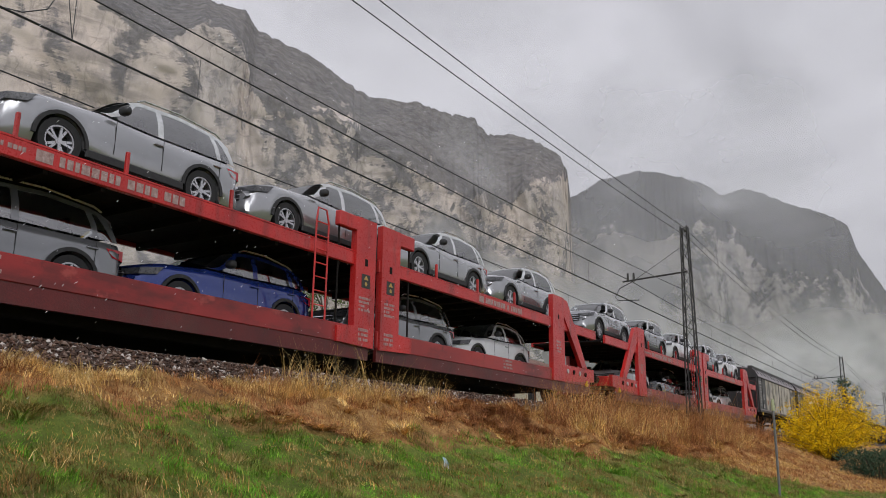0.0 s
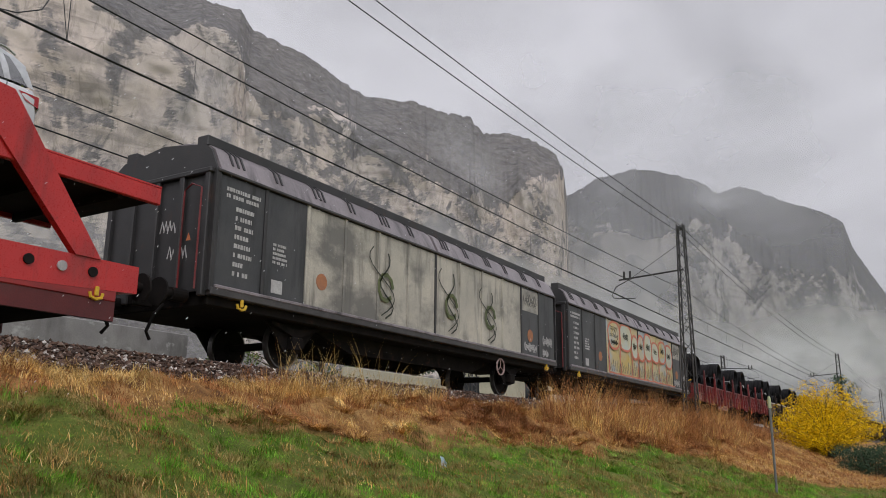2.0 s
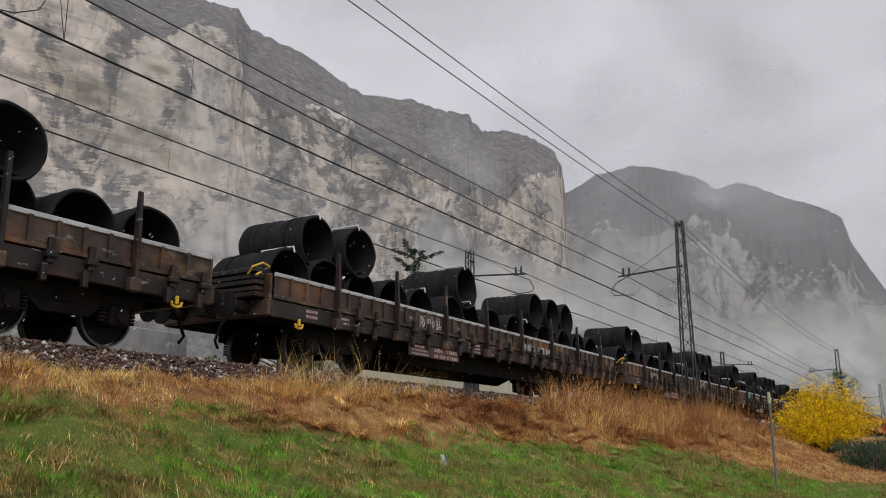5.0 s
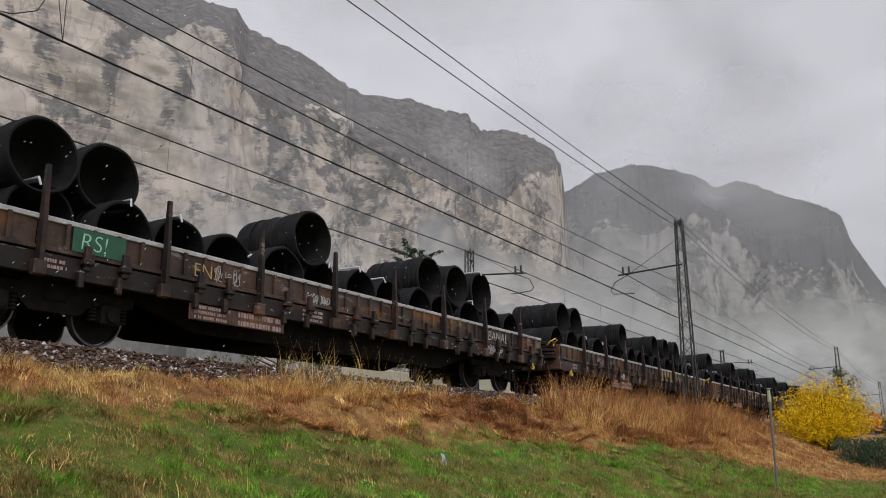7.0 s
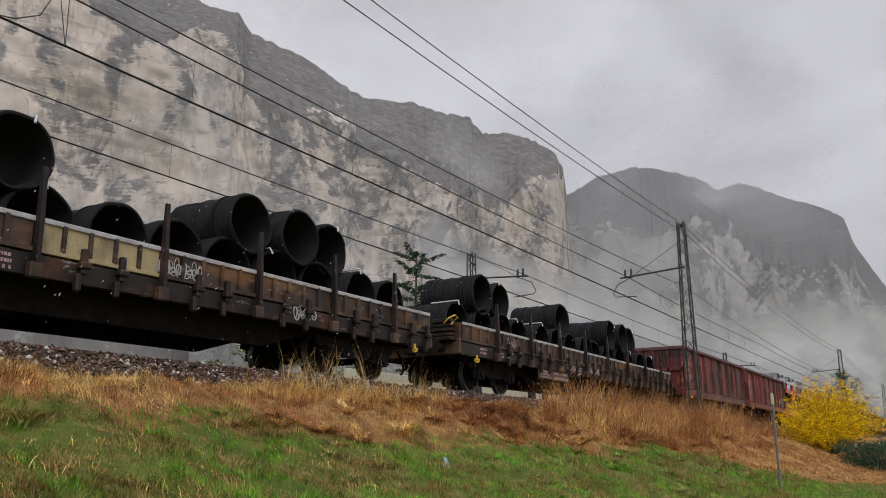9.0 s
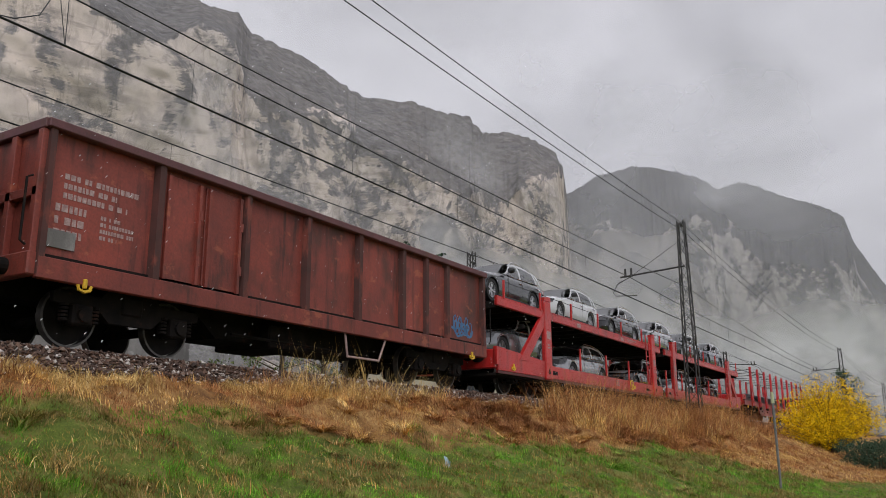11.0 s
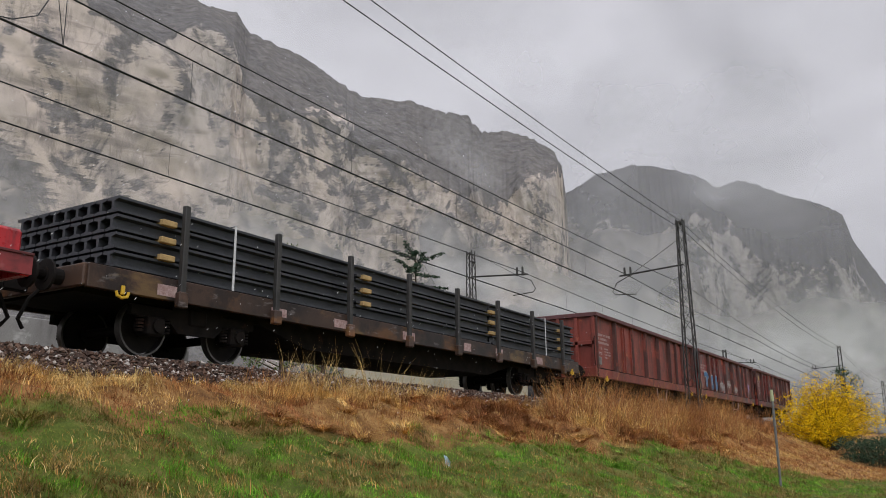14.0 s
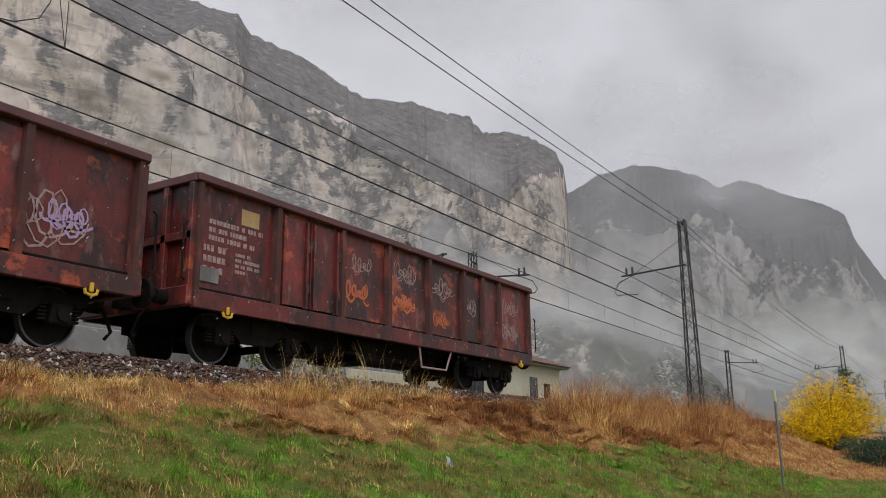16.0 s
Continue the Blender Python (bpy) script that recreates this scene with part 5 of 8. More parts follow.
    for k, yy in enumerate((Bp - 0.25, Cp - 0.35)):
        for s in (1, -1):
            out["seat", k, s] = (G().box(s * 0.42 - 0.24, s * 0.42 + 0.24, yy, yy + 0.14, zi - 0.1, zi + 0.16, 0.05).box(s * 0.42 - 0.13, s * 0.42 + 0.13, yy + 0.03, yy + 0.13, zi + 0.18, zi + 0.36, 0.04), "cladding", None)

    def across(y0, y1, n, wk):
        g = G()
        rows = []
        for i in range(n):
            y = y0 + (y1 - y0) * i / (n - 1)
            zt, zb = float(np.interp(y, ry, rz)), float(np.interp(y, hy, hz)) - 0.03
            f = max(0.0, (zt - zb) / 0.58)
            wr = (plan(y) * 0.9 - 0.17 * min(f, 1)) * wk
            rows.append([(-wr, y, zt + 0.0), (-wr * 0.5, y, zt + 0.022), (0, y, zt + 0.028), (wr * 0.5, y, zt + 0.022), (wr, y, zt + 0.0)])
        return g.loft(rows, False, False)
    out["windscreen"] = (across(q[0][0] + 0.06, q[2][0] - 0.12, 7, 0.88), "glass", 60)
    out["rear_window"] = (across(q[5][0] - 0.05, q[6][0] - 0.05, 6, 0.86), "glass", 60)
    out["roof_film"] = (across(q[2][0] - 0.1, q[5][0] - 0.1, 10, 0.9), "film", 60)
    g = G()
    rows = []
    for i in range(8):
        y = 0.2 + (q[0][0] + 0.05 - 0.2) * i / 7
        w, top = plan(y) * 0.82, float(np.interp(y, hy, hz))
        rows.append([(-w, y, top + 0.0), (-w * 0.55, y, top + 0.031), (0, y, top + 0.04), (w * 0.55, y, top + 0.031), (w, y, top + 0.0)])
    out["hood_film"] = (g.loft(rows, False, False), "film", 60)
    for s in (1, -1):
        g = G()
        g.hull([(s * (plan(Lc - 0.25) + 0.005), Lc - 0.42, hz[-2] - 0.12), (s * (plan(Lc - 0.05) + 0.0), Lc - 0.06, hz[-2] - 0.10), (s * (plan(Lc - 0.05) + 0.0), Lc - 0.05, hz[-2] - 0.27), (s * (plan(Lc - 0.25) + 0.012), Lc - 0.30, hz[-2] - 0.25),
                (s * plan(Lc) * 0.55, Lc + 0.008, hz[-2] - 0.12), (s * plan(Lc) * 0.55, Lc + 0.012, hz[-2] - 0.26)], ((0, 1, 2, 3), (1, 4, 5, 2)))
        out["tail_light", s] = (g, "taillight", None)
    for s in (1, -1):
        g = G()
        z = hz[1] - 0.08
        g.hull([(s * plan(0.03) * 0.6, 0.0, z + 0.02), (s * (plan(0.12) + 0.012), 0.12, z + 0.04), (s * (plan(0.5) + 0.01), 0.48, z + 0.09), (s * (plan(0.4) + 0.012), 0.36, z - 0.05), (s * (plan(0.1) + 0.02), 0.08, z - 0.08), (s * plan(0.03) * 0.6, -0.01, z - 0.08)], ((0, 1, 4, 5), (1, 2, 3, 4)))
        out["headlight", s] = (g, "headlight", None)
    out["grille"] = (G().box(-0.5, 0.5, -0.012, 0.06, hz[0] - 0.16, hz[0] + 0.10, 0.02), "cladding", None)
    g = G()
    for i in range(3):
        g.box(-0.5, 0.5, -0.02, 0.0, hz[0] - 0.12 + 0.08 * i, hz[0] - 0.105 + 0.08 * i)
    out["grille_bar"] = (g, "chrome", None)
    out["lower_bumper"] = (G().box(-plan(0.1) * 0.9, plan(0.1) * 0.9, 0.0, 0.25, low + 0.02, low + 0.17, 0.03).box(-plan(Lc) * 0.9, plan(Lc) * 0.9, Lc - 0.2, Lc + 0.01, low + 0.03, low + 0.22, 0.03), "cladding", None)
    a, b = wheels[0] + R * 1.2, wheels[1] - R * 1.2
    for s in (1, -1):
        g = G()
        g.box(min(s * (Wc - 0.05), s * (Wc + 0.008)), max(s * (Wc - 0.05), s * (Wc + 0.008)), a, b, low - 0.01, low + (0.14 if kind != "estate" else 0.07), 0.02)
        out["side_skirt", s] = (g, "cladding", None)
    for s in (1, -1):
        for c in wheels:
            g = G()
            x0 = s * (plan(c) + 0.008)
            arc = [(c + R * k * math.cos(math.pi * i / 12), R + R * k * math.sin(math.pi * i / 12)) for k, rng in ((1.15, range(13)), (1.32 if kind != "estate" else 1.2, range(12, -1, -1))) for i in rng]
            g.prism(arc, 0, x0 - s * 0.04, x0)
            out["wheel_arch", s, c] = (g, "cladding" if kind != "estate" else "paint", None)
    y = A + 0.02
    z = float(np.interp(y, hy, hz)) + 0.07
    for s in (1, -1):
        g = G()
        g.box(min(s * (Wc - 0.04), s * (Wc + 0.16)), max(s * (Wc - 0.04), s * (Wc + 0.16)), y - 0.07, y + 0.09, z, z + 0.15, 0.04)
        out["wing_mirror", s] = (g, "cladding", 50)
    for s in (1, -1):
        for yy in (Bp - 0.2, Cp - 0.18):
            g = G()
            zz = float(np.interp(yy, hy, hz)) - 0.17
            g.box(min(s * (Wc - 0.02), s * (Wc + 0.022)), max(s * (Wc - 0.02), s * (Wc + 0.022)), yy, yy + 0.2, zz, zz + 0.035, 0.01)
            out["door_handle", s, yy] = (g, "chrome" if kind == "estate" else "paint", None)
    for s in (1, -1):
        x = s * (Wc - 0.005)
        for yy in (A - 0.05, Bp, Cp - 0.02):
            zz = float(np.interp(yy, hy, hz)) - 0.06
            out["door_gap", s, yy] = (G().box(min(x, x + s * 0.006), max(x, x + s * 0.006), yy - 0.006, yy + 0.006, low + 0.2, zz), "cladding", None)
    for s in (1, -1):
        g = G()
        wr = plan(3.0) * 0.9 - 0.19
        zr = float(np.interp(2.6, ry, rz))
        g.tube([(s * wr, q[2][0], zr - 0.02), (s * wr, q[2][0] + 0.12, zr + 0.04), (s * wr, q[3][0], q[3][1] + 0.035), (s * wr, q[4][0], q[4][1] + 0.03), (s * wr, q[4][0] + 0.15, q[4][1] - 0.03)], 0.018, 6)
        out["roof_rail", s] = (g, "alloy", None)
    if kind == "estate":
        for s in (1, -1):
            g = G()
            pts = [(s * side_x(A - 0.1 + (E - A) * i / 10, hz[4] + 0.02, 0.012), A - 0.1 + (E - A) * i / 10, float(np.interp(A - 0.1 + (E - A) * i / 10, hy, hz)) + 0.012) for i in range(11)]
            g.tube(pts, 0.009, 4)
            out["window_trim", s] = (g, "chrome", None)
    # wheels
    tyre = G().pipe(-0.11, 0.11, 0, 0, R, R * 0.70, 28)
    rim = G().pipe(-0.09, 0.095, 0, 0, R * 0.72, R * 0.62, 28).disc(-0.02, 0.085, 0, 0, R * 0.16, 12)
    for k in range(10):
        a = math.tau * (k // 2) / 5 + (0.2 if k % 2 else -0.2)
        a2 = math.tau * (k // 2) / 5
        c, s = math.cos(a), math.sin(a)
        p0, p1 = Vector((0.075, R * 0.1 * math.cos(a2), R * 0.1 * math.sin(a2))), Vector((0.085, R * 0.66 * c, R * 0.66 * s))
        d = Vector((0, -s, c)) * 0.02
        x = Vector((0.025, 0, 0))
        rim.hull([p0 - d, p0 + d, p1 + d, p1 - d, p0 - d - x, p0 + d - x, p1 + d - x, p1 - d - x], ((0, 1, 2, 3), (4, 7, 6, 5), (0, 4, 5, 1), (2, 6, 7, 3), (1, 5, 6, 2), (0, 3, 7, 4)))
    disc = G().disc(-0.06, -0.02, 0, 0, R * 0.6, 20)
    out["_wheel"] = (tyre, rim, disc, wheels, R, Wc)
    return out


CARS = {}


def car(kind, colour, along, z, label, film=True):
    key = (kind, colour, film)
    if key not in CARS:
        parts = car_meshes(kind)
        tyre, rim, disc, wheels, R, Wc = parts.pop("_wheel")
        made = {k: mesh_of(k if isinstance(k, str) else k[0], g, M["film"] if k == "cabin" and film else PAINT[colour] if m == "paint" else M[m], sm) for k, (g, m, sm) in parts.items()}
        CARS[key] = (made, mesh_of("tyre", tyre, M["tyre"], 40), mesh_of("rim", rim, M["alloy"], 40), mesh_of("brake_disc", disc, M["cladding"]), wheels, R, Wc)
    made, tyre, rim, disc, wheels, R, Wc = CARS[key]
    t = ride(thing("car", label, "car", "new cars on the carriers"), along, 0.0, z)
    for k, me in made.items():
        k = me.name.split(".")[0]
        if k.endswith("_film") and not film:
            continue
        o = new(k, me)
        o.parent = t
        if k.endswith("_film"):
            o["label"] = "white transport film"
    for y in wheels:
        for s in (1, -1):
            w = new("wheel", tyre)
            w.parent = t
            w.matrix_basis = pose(s * (Wc - 0.135), y, R, 0, 0, 0 if s > 0 else 180)
            w["label"] = "black tyre on an alloy wheel"
            for nm, me in (("rim", rim), ("brake_disc", disc)):
                o = new(nm, me)
                o.parent = w
    return t


# ---- car carrier with portal ends ----
def portal(t, y, d, W, z0, z1, width, mat_, foot):
    """A box upright with a raked brace towards d, on one side."""
    for s in (1, -1):
        x0, x1 = (W - 0.10, W + 0.05) if s > 0 else (-W - 0.05, -W + 0.10)
        p = part("portal_post", G().prism([(y - width / 2, z0), (y + width / 2, z0), (y + width / 2 - 0.03, z1), (y - width / 2 + 0.03, z1)], 0, x0, x1), mat_, t, "broad red portal post")
        if s > 0:
            part("post_hole", G().box(x1 - 0.002, x1 + 0.004, y - 0.05, y + 0.05, z0 + 1.95, z0 + 2.1), M["under"], p, "dark slot in the post")
            bars(p, x1 + 0.001, y - 0.2, z0 + 1.25, (0.35, 0.3, 0.38, 0.3), 0.06, seed=int(abs(y) * 10))
        if foot:
            e = y + d * foot
            part("brace", G().prism([(y + d * width * 0.35, z1 - 0.02), (y + d * (width * 0.5 + 0.28), z1 - 0.06), (e, z0 + 0.56), (e - d * 0.42, z0 + 0.56), (y + d * width * 0.45, z1 - 0.55)], 0, x0 + 0.01, x1 - 0.01), mat_, t, "raked red brace")


def rungs(t, x, y, z0, z1, mat_):
    g = G()
    for yy in (y - 0.19, y + 0.19):
        g.tube([(x, yy, z0), (x, yy, z1)], 0.02, 6)
    l = part("ladder", g, mat_, t, "red access ladder")
    n = int((z1 - z0) / 0.28)
    for k in range(1, n + 1):
        part("rung", G().tube([(x, y - 0.19, z0 + k * 0.28), (x, y + 0.19, z0 + k * 0.28)], 0.014, 5), mat_, l)


def deck_pair(t, a, b, W, mat_, up=(2.28, 2.56), lo=(0.60, 0.98), over=(0.0, 0.0), web=0.29, low=None):
    """Upper deck and trough-like lower deck between a and b."""
    for s in (1, -1):
        x0, x1 = (W - 0.1, W) if s > 0 else (-W, -W + 0.1)
        part("upper_girder", G().box(x0, x1, a - over[0], b + over[1], up[0], up[1], 0.015), mat_, t, "long red deck girder")
        part("upper_flange", G().box(x0 + 0.004, x1 - 0.004, a - over[0], b + over[1], up[1] + 0.002, up[1] + 0.03), mat_, t)
        part("lower_girder", G().box(x0, x1, a, b, lo[0], lo[1], 0.015), low or mat_, t, "long red sill girder")
        # Below the lit sill the shade is painted in as a darker red.
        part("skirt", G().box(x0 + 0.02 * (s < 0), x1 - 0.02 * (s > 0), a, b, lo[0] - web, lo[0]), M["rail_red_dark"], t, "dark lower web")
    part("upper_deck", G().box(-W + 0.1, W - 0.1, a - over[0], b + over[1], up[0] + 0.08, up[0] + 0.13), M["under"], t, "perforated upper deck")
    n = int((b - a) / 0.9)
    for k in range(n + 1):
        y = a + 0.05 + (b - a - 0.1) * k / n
        # Near-black instead of red: the deck underside's shade is put into the colour.
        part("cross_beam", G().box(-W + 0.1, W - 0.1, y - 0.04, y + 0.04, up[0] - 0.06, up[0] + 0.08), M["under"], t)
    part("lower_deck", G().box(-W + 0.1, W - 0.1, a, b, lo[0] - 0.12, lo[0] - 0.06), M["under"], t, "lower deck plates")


def carrier_portal(along, label):
    """Two short sections, tall posts side by side in the middle, raked portals at the ends. Length 25.8 m."""
    t = ride(thing("car_carrier_wagon", label, "car carrier", "car carrier wagons"), along)
    R_, W = M["rail_red"], 1.49
    L = 25.8
    deck_pair(t, 0.35, 12.75, W, R_, over=(0.95, 0.0), low=M["sill_red"])
    deck_pair(t, 13.05, L - 0.35, W, R_, over=(0.0, 0.65), low=M["sill_red"])
    for y, d in ((3.35, -1), (L - 3.05, 1)):
        portal(t, y, d, W, 0.62, 3.32, 0.92, R_, 2.35)
        e = 0.0 if d < 0 else L
        for s in (1, -1):
            x0, x1 = (W - 0.14, W + 0.005) if s > 0 else (-W - 0.005, -W + 0.14)
            part("end_sill", G().prism([(y, 0.62), (y, 1.16), (e, 1.2), (e, 0.78), (e - d * 1.1, 0.72)], 0, x0, x1), R_, t, "deep red end sill")
            for k in range(4):
                if s > 0:
                    part("bolt_boss", G().disc(x1, x1 + 0.03, y + d * (0.75 + 0.5 * k), 0.98, 0.075, 14), M["under"] if k % 2 else M["pale_rim"], t, "round lashing boss")
        part("end_beam", G().box(-W + 0.1, W - 0.1, min(e, e - d * 0.2), max(e, e - d * 0.2), 0.8, 1.15, 0.02), R_, t)
        buffers(t, e, d)
        wheelset(t, y + d * 0.75, 0.42)
        for s in (-1, 1):
            part("axle_guard", G().prism([(y + d * 0.75 - 0.7, 0.75), (y + d * 0.75 + 0.7, 0.75), (y + d * 0.75 + 0.2, 0.3), (y + d * 0.75 - 0.2, 0.3)], 0, s * 0.98 - 0.04, s * 0.98 + 0.04), M["under"], t)
        anchor_mark(t, W + 0.008, e - d * 0.7, 0.64)
    for y, d in ((12.5, -1), (13.42, 1)):
        for s in (1, -1):
            x0, x1 = (W - 0.10, W + 0.05) if s > 0 else (-W - 0.05, -W + 0.10)
            p = part("portal_post", G().prism([(y - d * 0.34, 0.56), (y - d * 0.34, 3.34), (y + d * 0.36, 3.34), (y + d * 0.36, 0.98), (y + d * 0.9, 0.92), (y + d * 0.9, 0.6)], 0, x0, x1), R_, t, "broad red middle post")
            part("post_arm", G().box(x0, x1, min(y + d * 0.34, y + d * 0.95), max(y + d * 0.34, y + d * 0.95), 3.02, 3.34, 0.02), R_, p, "cantilever arm")
            if s > 0:
                part("post_hole", G().box(x1 - 0.002, x1 + 0.004, y - 0.05, y + 0.05, 2.3, 2.46), M["under"], p, "dark slot")
                part("warning_plate", G().box(x1 + 0.001, x1 + 0.006, y - 0.15, y + 0.15, 1.82, 2.12), M["mast"], p, "dark warning plate")
                part("warning_sign", G().prism([(y - 0.08, 2.0), (y + 0.08, 2.0), (y, 2.1)], 0, x1 + 0.007, x1 + 0.011).disc(x1 + 0.007, x1 + 0.011, y, 1.91, 0.045, 12), M["strap_yellow"], p, "yellow warning symbols")
                bars(p, x1 + 0.001, y - 0.22, 1.62, (0.4, 0.36, 0.2, 0.4), 0.05, seed=int(y * 9))
                bars(p, x1 + 0.001, y - 0.2, 0.95, (0.34, 0.34, 0.34), 0.06, "white_mark", int(y * 7))
                part("tie_rod", G().tube([(x1 - 0.1, y + d * 0.85, 1.0), (x1 - 0.1, y + d * 0.85, 3.02)], 0.022, 6), M["under"], t, "dark tie rod")
    # Added dark boxes that block the bright view below, in place of shade.
    part("underframe", G().box(-1.0, 1.0, 3.9, 12.2, 0.2, 0.46, 0.03), M["under"], t)
    part("underframe", G().box(-1.0, 1.0, 13.7, L - 3.7, 0.2, 0.46, 0.03), M["under"], t)
    rungs(t, W + 0.05, 11.0, 0.95, 2.95, R_)
    part("ladder_bow", G().tube([(W + 0.05, 10.8, 2.9), (W + 0.05, 10.85, 3.2), (W + 0.05, 11.1, 3.2), (W + 0.05, 11.2, 2.9)], 0.02, 6), R_, t)
    for y in (4.6, 6.4, 8.6, 15.5, 17.6, 19.8):
        part("wheel_post", G().box(W - 0.08, W - 0.02, y - 0.03, y + 0.03, 2.56, 2.95, 0.01), R_, t, "short red stop post")
    part("coupling_bar", G().box(-0.3, 0.3, 12.7, 13.1, 0.5, 0.8), M["under"], t)
    wheelset(t, 12.9, 0.42)
    # stencilled lettering on the upper girder, brand drawn as plain blocks
    for a in (4.9, 17.6):
        part("emblem", G().box(W + 0.002, W + 0.006, a, a + 0.26, 2.34, 2.51), M["white_mark"], t, "pale square emblem")
        bars(t, W + 0.002, a + 0.36, 2.5, (2.3,), 0.15, seed=int(a))
    bars(t, W + 0.002, 3.95, 2.47, (0.8,), 0.07, seed=4)
    for a in (4.1, 19.0):
        bars(t, W + 0.002, a, 0.93, (0.55, 0.55, 0.55), 0.055, seed=8)
    return t


def carrier_rail(along, label):
    """Flat-decked car carrier with slim posts, cable railings and a raked brace at both ends. Length 30.4 m."""
    t = ride(thing("car_carrier_wagon", label, "car carrier", "car carrier wagons"), along)
    R_, W, L = M["rail_red"], 1.47, 30.4
    for a, b in ((0.1, 15.2), (15.9, L - 0.1)):
        deck_pair(t, a, b, W, R_, (2.38, 2.62), (0.56, 0.95), web=0.07)
    for y, d, foot in ((3.4, -1, 1.75), (14.1, 1, 0), (17.15, -1, 0), (L - 2.6, 1, 1.75)):
        for s in (1, -1):
            x0, x1 = (W - 0.1, W + 0.05) if s > 0 else (-W - 0.05, -W + 0.1)
            p = part("post", G().box(x0, x1, y - 0.24, y + 0.24, 0.5, 2.95, 0.03), R_, t, "red box post")
            part("post_cap", G().prism([(y - 0.24, 2.95), (y + 0.24, 2.95), (y + 0.2, 3.1), (y - 0.24, 3.05)], 0, x0, x1), R_, p)
            if s > 0:
                part("post_hole", G().box(x1 - 0.002, x1 + 0.004, y - 0.05, y + 0.05, 0.68, 0.84), M["under"], p)
                part("placard", G().box(x1 + 0.001, x1 + 0.006, y - 0.12, y + 0.14, 1.75, 2.0), M["white_mark"], p, "pale placard")
                bars(p, x1 + 0.001, y - 0.1, 1.6, (0.2, 0.2), 0.05, seed=int(y))
            if foot:
                part("brace", G().prism([(y + d * 0.2, 2.6), (y + d * 0.2, 2.15), (y + d * foot - d * 0.25, 0.95), (y + d * (foot + 0.25), 0.95)], 0, x0 + 0.01, x1 - 0.03), R_, t, "raked red brace")
    for e, d in ((0.0, -1), (L, 1)):
        part("end_beam", G().box(-W + 0.05, W - 0.05, min(e, e - d * 0.25), max(e, e - d * 0.25), 0.62, 1.15, 0.03), R_, t)
        for s in (1, -1):
            x = s * (W - 0.05)
            part("end_sill", G().prism([(e, 0.72), (e, 1.22), (e - d * 3.2, 1.05), (e - d * 3.2, 0.72)], 0, x - 0.055, x + 0.055), R_, t)
        buffers(t, e, d)
        anchor_mark(t, W + 0.008, e - d * 1.0, 0.66)
        bogie(t, e - d * 2.6)
    wheelset(t, 14.0, 0.42)
    wheelset(t, 16.6, 0.42)
    part("coupling_bar", G().box(-0.3, 0.3, 15.0, 16.1, 0.5, 0.85), M["under"], t)
    part("sill_slot", G().box(W, W + 0.006, 13.0, 13.35, 0.68, 0.78).box(W, W + 0.006, 3.75, 4.1, 0.68, 0.8).box(W, W + 0.006, 16.1, 16.45, 0.68, 0.78), M["under"], t, "dark oval slots")
    ys = [0.5 + 2.45 * k for k in range(13)]
    for y in ys:
        part("rail_post", G().box(W - 0.03, W + 0.03, y - 0.03, y + 0.03, 2.6, 3.15, 0.01), R_, t, "slim red railing post")
        if 4.2 < y < 28:
            part("rail_post", G().box(W - 0.03, W + 0.03, y + 0.6, y + 0.66, 0.95, 1.7, 0.01), R_, t, "slim red railing post")
    part("rail_cable", G().tube([(W, 0.5, 3.1), (W, L - 0.5, 3.1)], 0.009, 5), M["under"], t, "railing cable")
    part("rail_cable", G().tube([(W, 4.4, 1.65), (W, L - 2, 1.65)], 0.009, 5), M["under"], t, "railing cable")
    # Dark filler boxes, added to stand for the shade under the decks.
    part("underframe", G().box(-1.0, 1.0, 4.6, 13.2, 0.2, 0.42, 0.03), M["under"], t)
    part("underframe", G().box(-1.0, 1.0, 17.4, L - 4.6, 0.2, 0.42, 0.03), M["under"], t)
    rungs(t, W + 0.07, 13.2, 0.95, 2.95, R_)
    rungs(t, W + 0.07, L - 3.3, 0.95, 2.95, R_)
    part("hand_wheel", G().pipe(W + 0.06, W + 0.09, 11.0, 0.78, 0.2, 0.175, 24).tube([(W + 0.075, 11.0, 0.6), (W + 0.075, 11.0, 0.96)], 0.012, 5).tube([(W + 0.075, 10.82, 0.78), (W + 0.075, 11.18, 0.78)], 0.012, 5), M["yellow"], t, "yellow brake hand wheel")
    part("brake_sign", G().box(W + 0.002, W + 0.01, 11.3, 11.65, 0.66, 0.8), M["yellow"], t, "yellow brake plate")
    for a in (5.9, 10.2):
        part("emblem", G().box(W + 0.002, W + 0.006, a, a + 0.3, 2.43, 2.56), M["white_mark"], t, "pale square emblem")
    bars(t, W + 0.002, 9.4, 0.9, (0.4, 0.4, 0.4), 0.05, seed=3)
    bars(t, W + 0.002, 10.9, 2.56, (1.1, 0.8), 0.04, seed=6)
    return t


